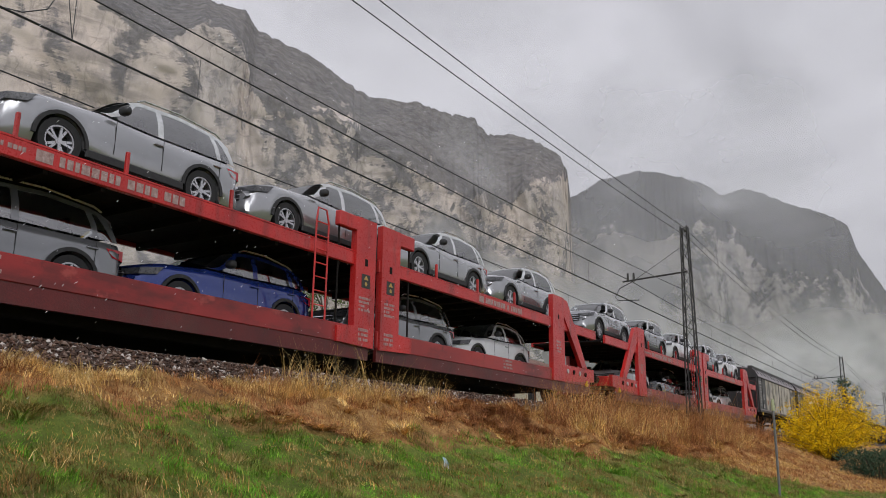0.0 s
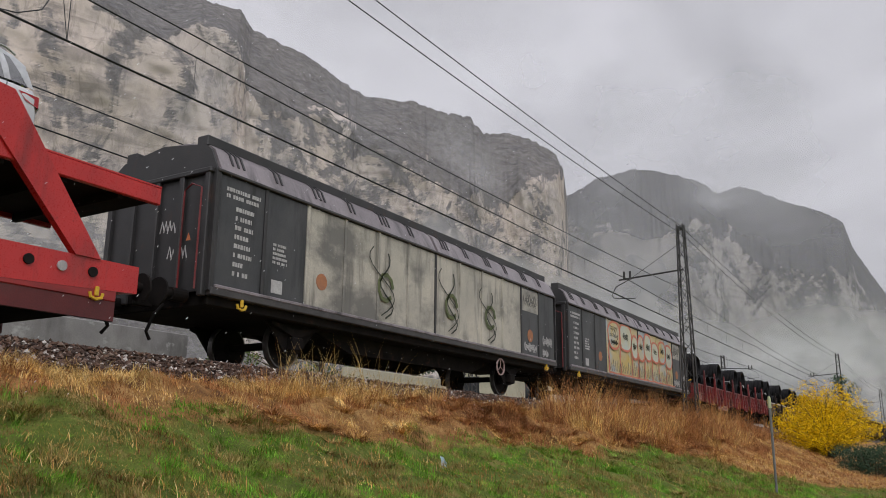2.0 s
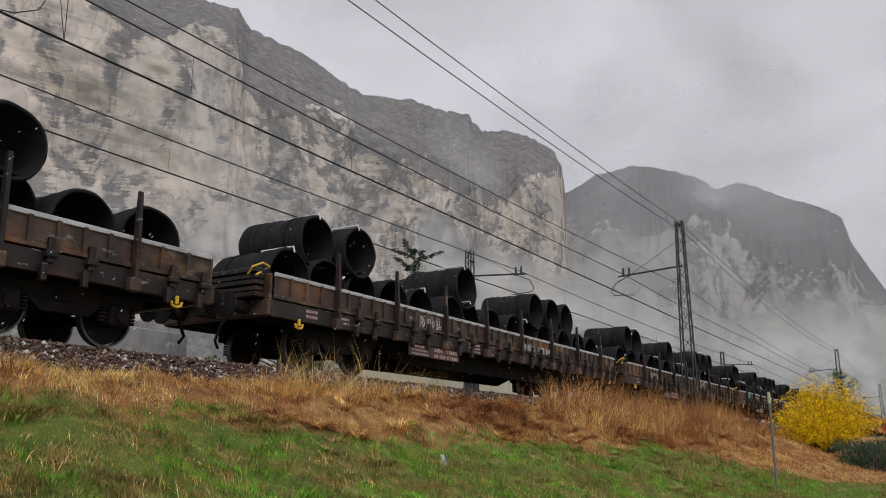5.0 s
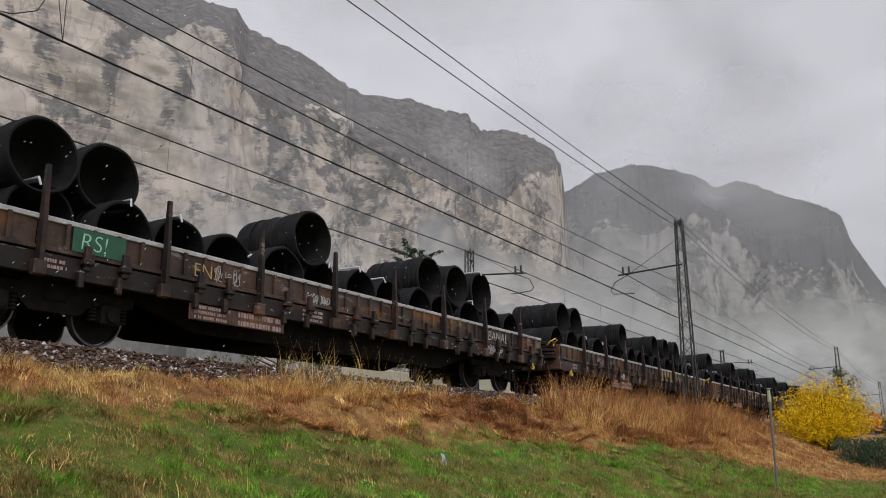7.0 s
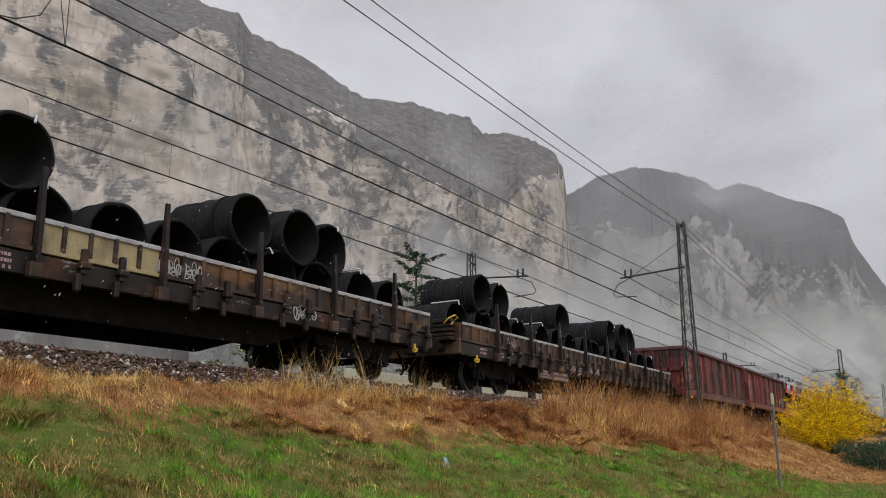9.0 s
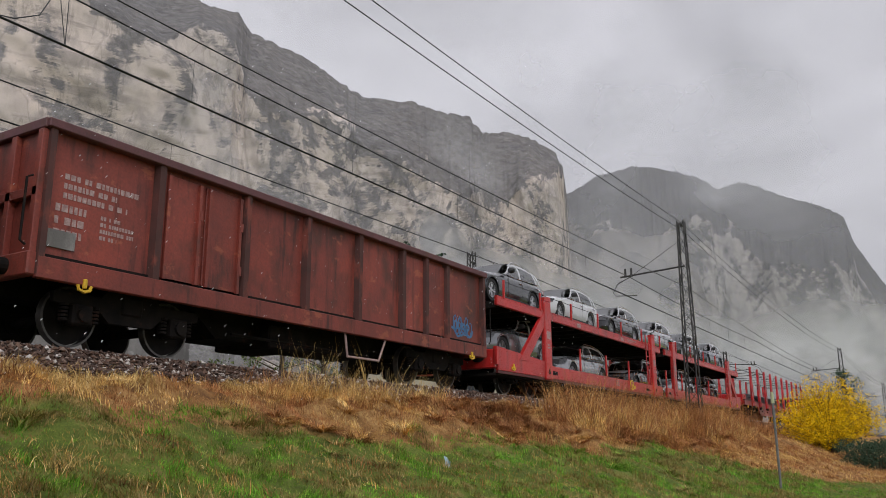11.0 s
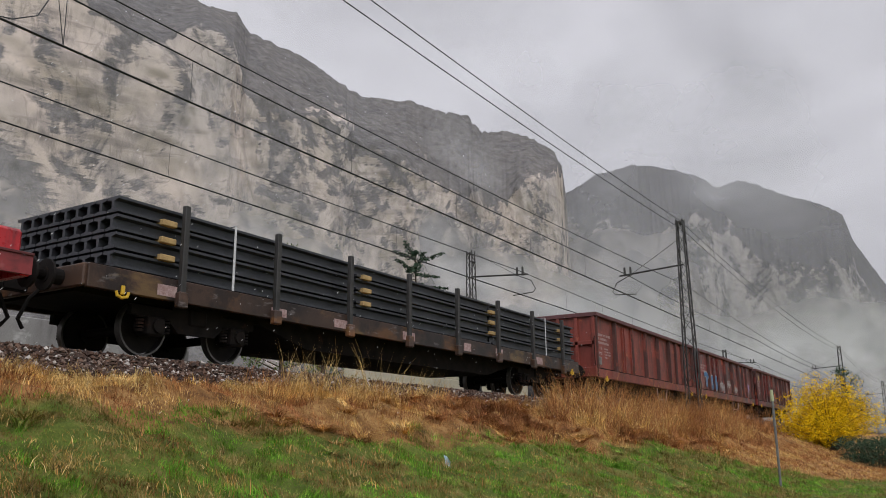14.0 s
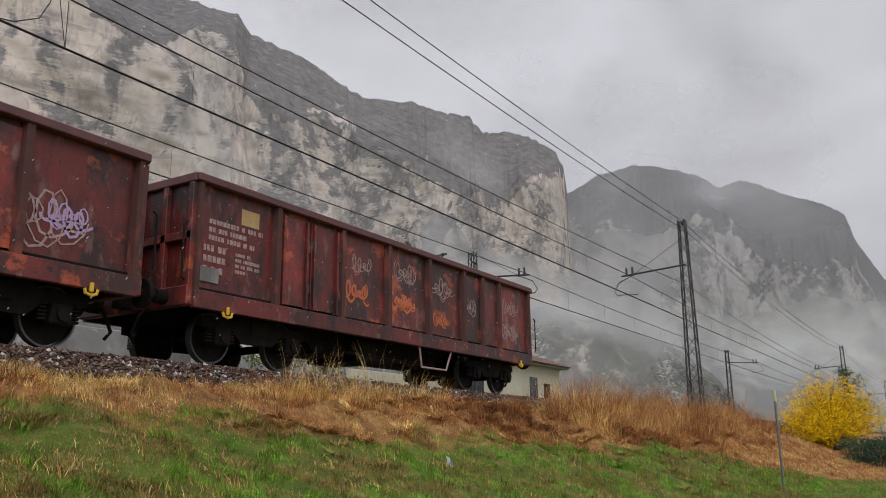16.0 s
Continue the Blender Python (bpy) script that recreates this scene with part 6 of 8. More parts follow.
# ---- sliding-wall van ----
def sliding_van(along, label, yellow, seed):
    t = ride(thing("sliding_wall_van", label, "freight van", "sliding wall vans"), along)
    L, W = 14.6, 1.45
    B = M["hab_black"]
    ze, zr = 3.28, 3.96
    part("underframe", G().box(-W + 0.1, W - 0.1, 0.05, L - 0.05, 0.86, 1.14, 0.02), M["under"], t)
    part("side_sill", G().box(W - 0.12, W + 0.03, 0.0, L, 1.02, 1.16, 0.02), M["hab_sill"], t, "grey-brown sill rail")
    part("side_sill", G().box(-W - 0.03, -W + 0.12, 0.0, L, 1.02, 1.16, 0.02), M["hab_sill"], t)
    for y0, y1 in ((0.0, 7.28), (7.32, L)):
        roof = [(-W - 0.02, ze), (-W + 0.18, ze + 0.4), (-W + 0.34, ze + 0.52), (-0.5, zr - 0.03), (0, zr), (0.5, zr - 0.03), (W - 0.34, ze + 0.52), (W - 0.18, ze + 0.4), (W + 0.02, ze), (W - 0.06, ze), (0, zr - 0.06), (-W + 0.06, ze)]
        r = part("roof", G().prism(roof, 1, y0 + 0.05, y1 - 0.05), M["hab_roof"], t, "grey sliding roof with a steep lower band")
        for k in range(6):
            y = y0 + 0.35 + k * (y1 - y0 - 0.3) / 6
            for o in (0, 0.14, 0.28)[: 3 - k % 2]:
                part("roof_rib", G().prism([(W - 0.055, ze + 0.16), (W - 0.17, ze + 0.395), (W - 0.33, ze + 0.52), (W - 0.33, ze + 0.535), (W - 0.162, ze + 0.41), (W - 0.043, ze + 0.17)], 1, y + o, y + o + 0.05), B, r)
    for s in (1, -1):
        part("roof_ridge", G().box(min(s * (W - 0.62), s * (W - 0.34)), max(s * (W - 0.62), s * (W - 0.34)), 0.0, L, zr - 0.17, zr + 0.03, 0.015), B, t, "dark roof rail")
        part("cornice", G().box(min(s * (W - 0.06), s * (W + 0.025)), max(s * (W - 0.06), s * (W + 0.025)), 0.0, L, ze - 0.05, ze + 0.01, 0.012), M["hab_sill"], t)
        part("sill_lip", G().box(min(s * (W - 0.05), s * (W + 0.034)), max(s * (W - 0.05), s * (W + 0.034)), 0.1, L - 0.1, 1.15, 1.215, 0.012), M["hab_roof"], t, "pale scuffed sill lip")
    n = 12
    for s in (1, -1):
        x = s * (W - 0.03)
        part("side_frame", G().box(min(x - s * 0.04, x - s * 0.08), max(x - s * 0.04, x - s * 0.08), 0.02, L - 0.02, 1.14, ze), B, t)
        for k in range(n):
            a, b = 0.04 + (L - 0.08) * k / n, 0.04 + (L - 0.08) * (k + 1) / n
            mid = 1 < k < n - 2 if not yellow else 2 < k < n - 2
            pal = ("hab_yellow" if yellow else "hab_panel") if mid else "hab_dark_panel"
            part("wall_panel", G().box(min(x - s * 0.04, x), max(x - s * 0.04, x), a + 0.07, b - 0.03, 1.2, ze - 0.06, 0.012), M[pal], t, "dirty pressed wall panel")
            part("panel_rib", G().box(min(x - s * 0.03, x + s * 0.025), max(x - s * 0.03, x + s * 0.025), a - 0.03, a + 0.05, 1.14, ze, 0.012), M[pal] if mid and k % 6 else B, t)
    for y, d in ((0.0, -1), (L, 1)):
        end = [(-W, 1.1), (-W, ze), (-W + 0.18, ze + 0.38), (-W + 0.34, ze + 0.5), (0, zr - 0.02), (W - 0.34, ze + 0.5), (W - 0.18, ze + 0.38), (W, ze), (W, 1.1)]
        part("end_wall", G().prism(end, 1, min(y, y + d * 0.04), max(y, y + d * 0.04)), B, t, "black end wall")
        for xx in (-1.3, -0.65, 0, 0.65, 1.3):
            part("end_rib", G().box(xx - 0.06, xx + 0.06, min(y, y + d * 0.12), max(y, y + d * 0.12), 1.0, 3.25, 0.015), B, t)
        part("end_ledge", G().box(-W + 0.05, W - 0.05, min(y, y + d * 0.14), max(y, y + d * 0.14), 3.2, 3.3, 0.02), B, t)
        part("end_rail", G().tube([(W - 0.15, y + d * 0.22, 1.1), (W - 0.15, y + d * 0.22, 2.9), (W - 0.4, y + d * 0.22, 3.0), (W - 0.6, y + d * 0.2, 2.9), (W - 0.6, y + d * 0.2, 1.1)], 0.018, 6), M["coil_red"], t, "red end grab rail")
        buffers(t, y + d * 0.04, d)
        part("placard", G().prism([(0.9, 2.0), (1.02, 2.0), (0.96, 2.14)], 1, y + d * 0.13, y + d * 0.135), M["orange_spray"], t, "orange warning triangle")
        if d < 0:
            for k, (xx, zz) in enumerate(((0.1, 2.2), (0.35, 1.7))):
                g = G()
                rr = random.Random(k + seed)
                for q in range(5):
                    g.tube([(xx + 0.1 * q, y - 0.045, zz + rr.uniform(0, 0.1)), (xx + 0.1 * q + 0.05, y - 0.045, zz + rr.uniform(0.2, 0.3)), (xx + 0.1 * q + 0.1, y - 0.045, zz + rr.uniform(0, 0.1))], 0.012, 4)
                part("graffiti", g, M["white_spray"], t, "white sprayed scrawl")
    for yw in (2.6, L - 2.6):
        wheelset(t, yw, 0.47)
        for s in (-1, 1):
            part("axle_guard", G().prism([(yw - 0.75, 0.88), (yw + 0.75, 0.88), (yw + 0.22, 0.3), (yw - 0.22, 0.3)], 0, s * 1.0 - 0.03, s * 1.0 + 0.03), M["under"], t)
            part("leaf_spring", G().prism([(yw - 0.7, 0.86), (yw - 0.7, 0.8), (yw, 0.58), (yw + 0.7, 0.8), (yw + 0.7, 0.86), (yw, 0.74)], 0, s * 1.08 - 0.05, s * 1.08 + 0.05), M["under"], t, "leaf spring")
            part("axle_box", G().box(s * 1.08 - 0.12, s * 1.08 + 0.12, yw - 0.15, yw + 0.15, 0.33, 0.6, 0.03), M["under"], t)
    part("truss", G().prism([(3.4, 0.86), (L - 3.4, 0.86), (L - 4.6, 0.5), (4.6, 0.5)], 0, -0.9, -0.8).prism([(3.4, 0.86), (L - 3.4, 0.86), (L - 4.6, 0.5), (4.6, 0.5)], 0, 0.8, 0.9), M["under"], t, "fish-bellied girder")
    part("hand_wheel", G().pipe(W - 0.1, W - 0.07, 10.9, 0.72, 0.24, 0.205, 24).tube([(W - 0.085, 10.9, 0.72), (W - 0.085, 10.9, 0.94)], 0.012, 5).tube([(W - 0.085, 10.9, 0.72), (W - 0.085, 10.72, 0.6)], 0.012, 5).tube([(W - 0.085, 10.9, 0.72), (W - 0.085, 11.08, 0.6)], 0.012, 5), M["white_mark"] if not yellow else M["under"], t, "brake hand wheel")
    anchor_mark(t, W + 0.01, 0.75, 0.9)
    anchor_mark(t, W + 0.01, L - 0.8, 0.9)
    x = W - 0.028
    bars(t, x, 0.25, 3.02, (0.85, 0.8), 0.07, "white_spray", seed=seed)
    bars(t, x, 0.5, 2.7, (0.45, 0.4, 0.45, 0.35, 0.4, 0.45, 0.3, 0.4), 0.08, "white_spray", seed=seed + 1, gap=2.1)
    bars(t, x, 1.5, 2.25, (0.35, 0.3, 0.35, 0.4, 0.4), 0.05, "white_spray", seed=seed + 2)
    part("placard", G().box(x, x + 0.004, 1.5, 1.8, 1.3, 1.55), M["white_spray"], t, "white card holder")
    part("round_emblem", G().disc(x, x + 0.005, 2.95, 1.75, 0.17, 24), M["dull_orange"], t, "faded orange disc")
    part("round_emblem", G().disc(x, x + 0.005, L - 1.85, 1.8, 0.19, 24), M["dull_orange"], t, "faded orange disc")
    tag_strokes(t, x + 0.002, L - 0.98, 1.6, 0.75, 0.28, "white_spray", seed + 12, 0.014)
    tag_strokes(t, x + 0.002, L - 1.0, 1.28, 0.5, 0.22, "white_spray", seed + 13, 0.012)
    part("sprayed_patch", G().box(x + 0.001, x + 0.004, L - 2.4, L - 1.27, 2.52, 3.18), M["hab_panel"], t, "pale painted-over patch")
    tag_strokes(t, x + 0.006, L - 2.3, 2.65, 0.95, 0.4, "grey_spray", seed + 14, 0.012)
    tag_strokes(t, x, L - 2.3, 1.3, 0.95, 0.28, "white_spray", seed + 9, 0.014)
    if not yellow:
        for a, h in ((4.9, 1.5), (7.8, 1.55), (9.9, 1.4)):
            scrawl(t, "graffiti", x + 0.03, [(a + 0.35 * math.sin(i * 0.8) * (1 - i / 16) + 0.25, 1.3 + h * i / 11) for i in range(12)], 0.02, "black_spray", "dark sprayed figure")
            scrawl(t, "graffiti", x + 0.03, [(a + 0.1 + 0.5 * math.sin(i * 0.5), 1.35 + h * i / 11) for i in range(12)], 0.014, "black_spray", "dark sprayed line")
            scrawl(t, "graffiti", x + 0.03, [(a + 0.25 + 0.28 * math.cos(i * 0.7), 2.0 + 0.3 * math.sin(i * 0.7)) for i in range(9)], 0.05, "green_spray", "green sprayed loop")
    else:
        rr = random.Random(seed)
        a = 3.78
        for k in range(8):
            w = (1.25, 1.35, 0.75, 0.8, 1.0, 0.95, 1.0, 0.95)[k]
            c, h, p1 = a + w / 2, 0.49 + 0.06 * math.sin(k * 2.1), rr.uniform(0, 6)
            z0 = (2.68, 2.72, 2.45, 2.5, 2.62, 2.5, 2.6, 2.5)[k]
            edge = []
            for i in range(41):
                q = math.tau * i / 40
                cx, cz = math.cos(q), math.sin(q)
                edge.append((c + w * 0.5 * math.copysign(abs(cx) ** 0.75, cx) * (1 + 0.06 * math.sin(3 * q + p1)), z0 + h * math.copysign(abs(cz) ** 0.75, cz) * (1 + 0.07 * math.sin(2 * q + p1))))
            part("sprayed_fill", G().prism(edge[:-1], 0, x + 0.026, x + 0.0275), M["pale_blue_spray" if k % 3 else "hab_yellow"], t, "pale sprayed bubble letter")
            scrawl(t, "graffiti", x + 0.028, edge, 0.045, "coral_spray", "coral sprayed outline")
            scrawl(t, "graffiti", x + 0.0285, [(a + 0.03 * math.sin(i * 0.9 + p1), 1.28 + 0.13 * i) for i in range(9)], rr.uniform(0.035, 0.06), "coral_spray", "coral sprayed stem")
            if k:
                tag_strokes(t, x + 0.031, a + w * 0.25, z0 - 0.1, w * 0.5, 0.3, "black_spray", seed + 30 + k, 0.009)
            for i in range(int(w / 0.19)):
                b, lean, hh = a + 0.12 + 0.19 * i, (i - w / 0.38) * 0.06, rr.uniform(0.3, 0.55)
                scrawl(t, "graffiti", x + 0.03, [(b + lean * q + 0.035 * math.sin(math.pi * q) * e, 1.32 + hh * q) for q, e in [(j / 8, 1) for j in range(9)] + [(j / 8, -1) for j in range(8, -1, -1)]], 0.0075, "grey_spray", "grey sprayed finger loop")
            a += w + 0.02
        scrawl(t, "graffiti", x + 0.0285, [(3.75 + 8.5 * i / 30, 1.25 + 0.015 * math.sin(i * 1.7)) for i in range(31)], 0.03, "coral_spray", "coral sprayed base line")
    return t


# ---- stanchion wagon and bar loads ----
def stanchion_wagon(along, label):
    t = ride(thing("stanchion_wagon", label, "freight wagon"), along)
    L, W = 24.7, 1.42
    R_ = M["stake_red"]
    for s in (1, -1):
        x = s * W
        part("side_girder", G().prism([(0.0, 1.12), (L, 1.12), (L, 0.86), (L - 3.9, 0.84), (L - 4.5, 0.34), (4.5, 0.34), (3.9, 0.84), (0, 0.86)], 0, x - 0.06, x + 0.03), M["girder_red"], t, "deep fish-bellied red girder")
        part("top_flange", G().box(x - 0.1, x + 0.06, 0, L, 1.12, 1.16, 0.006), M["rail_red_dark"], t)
        for k in range(10):
            y = 2.2 + 2.2 * k
            xa, xb = min(x, x + s * 0.11), max(x, x + s * 0.11)
            for o in (-1, 1):
                prof = [(0.05, 0.80), (0.19, 0.82), (0.215, 1.05), (0.205, 1.25), (0.235, 1.55), (0.235, 1.85), (0.17, 2.25), (0.125, 2.6), (0.115, 3.12), (0.085, 3.24), (0.05, 3.12), (0.04, 2.5), (0.06, 1.9), (0.045, 1.3)]
                part("stanchion", G().prism([(y + o * a, b) for a, b in (prof if o > 0 else prof[::-1])], 0, xa, xb), R_, t, "tall red twin stanchion blade")
            part("stanchion_web", G().box(min(x, x + s * 0.05), max(x, x + s * 0.05), y - 0.06, y + 0.06, 0.85, 2.7), M["under"], t)
            for zz in (1.35, 1.95, 2.55):
                part("stanchion_bolt", G().box(min(x, x + s * 0.09), max(x, x + s * 0.09), y - 0.055, y + 0.055, zz, zz + 0.05, 0.01), R_ if zz > 1.5 else M["under"], t)
            part("stanchion_foot", G().box(min(x, x + s * 0.14), max(x, x + s * 0.14), y - 0.17, y + 0.19, 0.68, 0.86, 0.05), M["under"], t, "greasy black pivot block")
            if s > 0:
                part("disc_mark", G().disc(x + 0.11, x + 0.118, y - 0.14, 1.55, 0.055, 14), M["white_mark"], t, "pale round reflector")
                part("lock_arm", G().prism([(y + 0.2, 0.88), (y + 0.2, 1.14), (y + 0.44, 1.12), (y + 0.5, 1.02), (y + 0.42, 0.92)], 0, x + 0.02, x + 0.12), R_, t, "red locking arm")
                part("strap", G().prism([(y + 0.44, 1.03), (y + 0.46, 1.13), (y + 0.56, 1.12), (y + 0.62, 1.0), (y + 0.98, 0.74), (y + 0.97, 0.71), (y + 0.56, 0.95), (y + 0.5, 0.99)], 0, x + 0.06, x + 0.09), M["strap_yellow"], t, "yellow locking lever")
    for k in range(10):
        y = 2.2 + 2.2 * k
        part("tie_chain", G().tube([(-W, y, 3.12), (-W * 0.5, y, 3.05), (0, y, 3.04), (W * 0.5, y, 3.05), (W, y, 3.08)], 0.018, 5), M["under"], t, "dark tie chain between the stanchions")
    part("deck", G().box(-W + 0.05, W - 0.05, 0.1, L - 0.1, 1.06, 1.12), M["under"], t)
    for y, d in ((0.0, -1), (L, 1)):
        part("end_bulkhead", G().box(-W + 0.1, W - 0.1, min(y - d * 0.1, y - d * 1.2), max(y - d * 0.1, y - d * 1.2), 1.12, 1.5, 0.04), R_, t, "low red end box")
        part("end_beam", G().box(-W, W, min(y, y - d * 0.15), max(y, y - d * 0.15), 0.84, 1.14, 0.02), R_, t)
        buffers(t, y, d)
        bogie(t, y - d * 2.4)
        anchor_mark(t, W + 0.035, y - d * 0.8, 0.74)
    x = W + 0.031
    for a in (4.6, 9.5, 14.5, 18.5):
        bars(t, x, a, 0.72, (0.7, 0.5, 0.6), 0.05, seed=int(a))
    part("emblem", G().box(x, x + 0.004, 11.3, 11.75, 0.5, 0.72), M["white_mark"], t, "pale square emblem")
    for k in range(9):
        part("lashing_eye", G().disc(x, x + 0.05, 4.9 + 1.8 * k, 0.58, 0.05, 10), M["under"], t)
    hw = part("hand_wheel", G().pipe(W + 0.05, W + 0.08, 16.0, 0.75, 0.2, 0.175, 20), M["yellow"], t, "yellow brake hand wheel")
    return t


def bar_bundle(along, x, z, length, w, h, label, nx, nz, group, flat=False):
    """Long steel sections lying side by side and stacked."""
    t = ride(thing("steel_bars", label, "steel load", group), along, x, z)
    for i in range(nx):
        for k in range(nz):
            a, b = -w / 2 + w * i / nx, -w / 2 + w * (i + 1) / nx
            c, d = h * k / nz, h * (k + 1) / nz
            if flat:
                e = ((i * 7 + k * 5 + int(length * 10)) % 11) * 0.045
                part("bar", G().box(a + 0.008, b - 0.008, e, length - 0.4 + e, c + 0.008, d - 0.004, 0.012), M["rails_load"], t)
                continue
            part("bar", G().prism([(a + 0.01, c + 0.01), (b - 0.01, c + 0.01), (b - 0.01, c + 0.05), ((a + b) / 2 + 0.03, c + 0.07), ((a + b) / 2 + 0.03, d - 0.07), (b - 0.015, d - 0.05), (b - 0.015, d - 0.008), (a + 0.015, d - 0.008), (a + 0.015, d - 0.05), ((a + b) / 2 - 0.03, d - 0.07), ((a + b) / 2 - 0.03, c + 0.07), (a + 0.01, c + 0.05)], 1, 0, length), M["rails_load"], t)
    return t


def timber_block(along, x, z, w=0.5):
    t = ride(thing("timber_spacer", "pale sawn timber between the steel bars", "timber", "timber spacers"), along, x, z)
    part("block", G().box(-0.09, 0.09, -w / 2, w / 2, 0, 0.10, 0.012), M["timber"], t)
    return t


def bar_wagon(along, label):
    t = ride(thing("flat_wagon", label, "freight wagon"), along)
    L, W = 18.5, 1.42
    s = M["black_side"]
    part("deck", G().box(-W, W, 0, L, 1.1, 1.22), M["under"], t)
    for sd in (1, -1):
        x = sd * W
        part("side_sill", G().box(x - 0.05, x + 0.05, -0.05, L + 0.05, 0.84, 1.2, 0.012), s, t, "rusty brown side sill")
        for k in range(8):
            y = 1.65 + 2.22 * k
            st = part("stanchion", G().box(min(x + sd * 0.03, x + sd * 0.13), max(x + sd * 0.03, x + sd * 0.13), y - 0.055, y + 0.055, 0.8, 2.46, 0.012), M["mast"], t, "dark steel stanchion")
            part("pocket", G().box(min(x + sd * 0.03, x + sd * 0.16), max(x + sd * 0.03, x + sd * 0.16), y - 0.1, y + 0.1, 0.74, 1.0, 0.02), s, st)
    for y, d in ((0.0, -1), (L, 1)):
        part("end_beam", G().box(-W, W, min(y, y + d * 0.1), max(y, y + d * 0.1), 0.86, 1.2, 0.02), s, t)
        buffers(t, y + d * 0.05, d)
        bogie(t, y - d * 2.4)
        anchor_mark(t, W + 0.055, y - d * 0.55, 0.8)
    part("centre_sill", G().prism([(0.1, 1.1), (L - 0.1, 1.1), (L - 0.1, 0.85), (L - 4, 0.8), (L - 5.4, 0.45), (5.4, 0.45), (4, 0.8), (0.1, 0.85)], 0, -0.95, 0.95), M["under"], t)
    r = random.Random(3)
    for k in range(7):
        a = 1.0 + 2.3 * k + r.uniform(0, 0.8)
        part("placard", G().box(W + 0.051, W + 0.056, a, a + r.uniform(0.25, 0.5), 0.9, 1.05 + r.uniform(0, 0.08)), M["white_mark"], t, "pale data plate")
    return t


# ---- the train, front to rear ----
C1 = "two-storey red car carrier with tall portal posts"
carrier_portal(-380.75, C1)
carrier_portal(-353.1, C1)
UP, LOW = 2.60, 0.56
for kind, col, u, z, lab in (
        ("suv", "silver", -376.1, UP, "new silver car with white film on the upper deck"), ("suv", "silver", -371.05, UP, "new silver car with white film on the upper deck"),
        ("suv", "silver", -366.15, UP, "new silver car with white film on the upper deck"), ("suv", "silver", -361.05, UP, "new silver car with white film on the upper deck"),
        ("suv", "silver", -353.65, UP, "new silver car with white film on the upper deck"), ("suv", "dark", -348.5, UP, "new graphite car on the upper deck"),
        ("suv", "white", -343.6, UP, "new white car on the upper deck"), ("suv", "navy", -338.45, UP, "new dark blue-grey car with white film"), ("suv", "white", -333.5, UP, "new white car on the upper deck"),
        ("suv", "grey", -378.45, LOW, "new grey car on the lower deck"), ("hatch", "blue", -373.5, LOW, "new deep blue car on the lower deck"), ("suv", "grey", -368.0, LOW, "new grey car on the lower deck"),
        ("hatch", "white", -363.0, LOW, "new white car on the lower deck"), ("hatch", "white", -351.0, LOW + 0.1, "new white car on the lower deck"), ("suv", "black", -346.5, LOW, "new black car on the lower deck"),
        ("hatch", "white", -339.85, LOW, "new white car on the lower deck"), ("hatch", "white", -335.4, LOW, "new white car on the lower deck")):
    car(kind, col, u, z, lab, film=z == UP)
sliding_van(-325.8, "black sliding wall van with dirty grey panels and graffiti", False, 11)
VAN = sliding_van(-310.1, "black sliding wall van with yellow sprayed panels", True, 23)
for k in range(8):
    u0 = -294.4 + 20.03 * k
    coil_wagon(u0, "coil_red" if k == 0 else "black_side", "coil_red" if k == 0 else "pale_rim", "dull red drop-side wagon loaded with wire coils" if k == 0 else "grimy dark drop-side wagon loaded with wire coils", k == 0, 40 + k, {5: 5, 6: 4}.get(k, -1))
    r = random.Random(k)
    for i in range(14):
        coil(u0 + (1.2 if k == 0 else 1.05) + 1.28 * i + r.uniform(-0.04, 0.04), r.uniform(-0.2, 0.05), 1.24 + 0.585, r.uniform(0, 360), 100 * k + i)
    for a in ((2.5, 3.75, 8.7, 13.05, 14.35, 15.55), (1.9, 3.15, 7.7, 12.5, 13.8, 15.1), (2.05, 3.35, 8.35, 13.1, 14.4, 15.6), (2.05, 3.35, 8.35, 13.1, 14.4, 15.6), (2.2, 3.45, 8.35, 13.35, 14.65, 15.95),
              (1.95, 3.3, 8.2, 12.9, 14.3, 15.55), (2.05, 3.35, 8.3, 13.0, 14.35, 15.6), (2.2, 3.6, 8.1, 12.7, 13.95, 15.25))[k]:
        coil(u0 + a, r.uniform(-0.25, 0.05), 1.24 + 0.585 + 0.95, r.uniform(0, 360), 100 * k + int(50 + a))
WAGONS = [o for o, x, u, z in RIDERS if o.name.startswith("flat_wagon")]
part("sprayed_patch", G().box(1.476, 1.479, 2.35, 3.25, 1.25, 1.60), M["green_spray_dark"], WAGONS[4], "dark green sprayed patch")
letters(WAGONS[4], "RS!", 1.481, 2.46, 1.30, 0.36, "mint_spray", "pale green sprayed letters RS!", 0.1)
letters(WAGONS[4], "ENS", 1.478, 4.6, 1.27, 0.34, "timber", "pale sprayed letters ENS")
letters(WAGONS[4], "BANAL", 1.478, 14.95, 1.28, 0.37, "white_spray", "white sprayed letters BANAL", 0.15)
letters(WAGONS[3], "LAZE", 1.478, 10.8, 1.27, 0.42, "white_spray", "white sprayed letters LAZE", 0.1)
letters(VAN, "happy", 1.452, 3.95, 2.86, 0.33, "black_spray", "dark sprayed word happy", 0.1)
letters(VAN, "birthday", 1.452, 3.92, 2.6, 0.28, "black_spray", "dark sprayed word birthday", 0.1)
tag_strokes(VAN, 1.452, 4.0, 2.3, 0.85, 0.2, "black_spray", 91, 0.012)
gondola(-133.3, "eaos", "rusty brown-red open box wagon", 61)
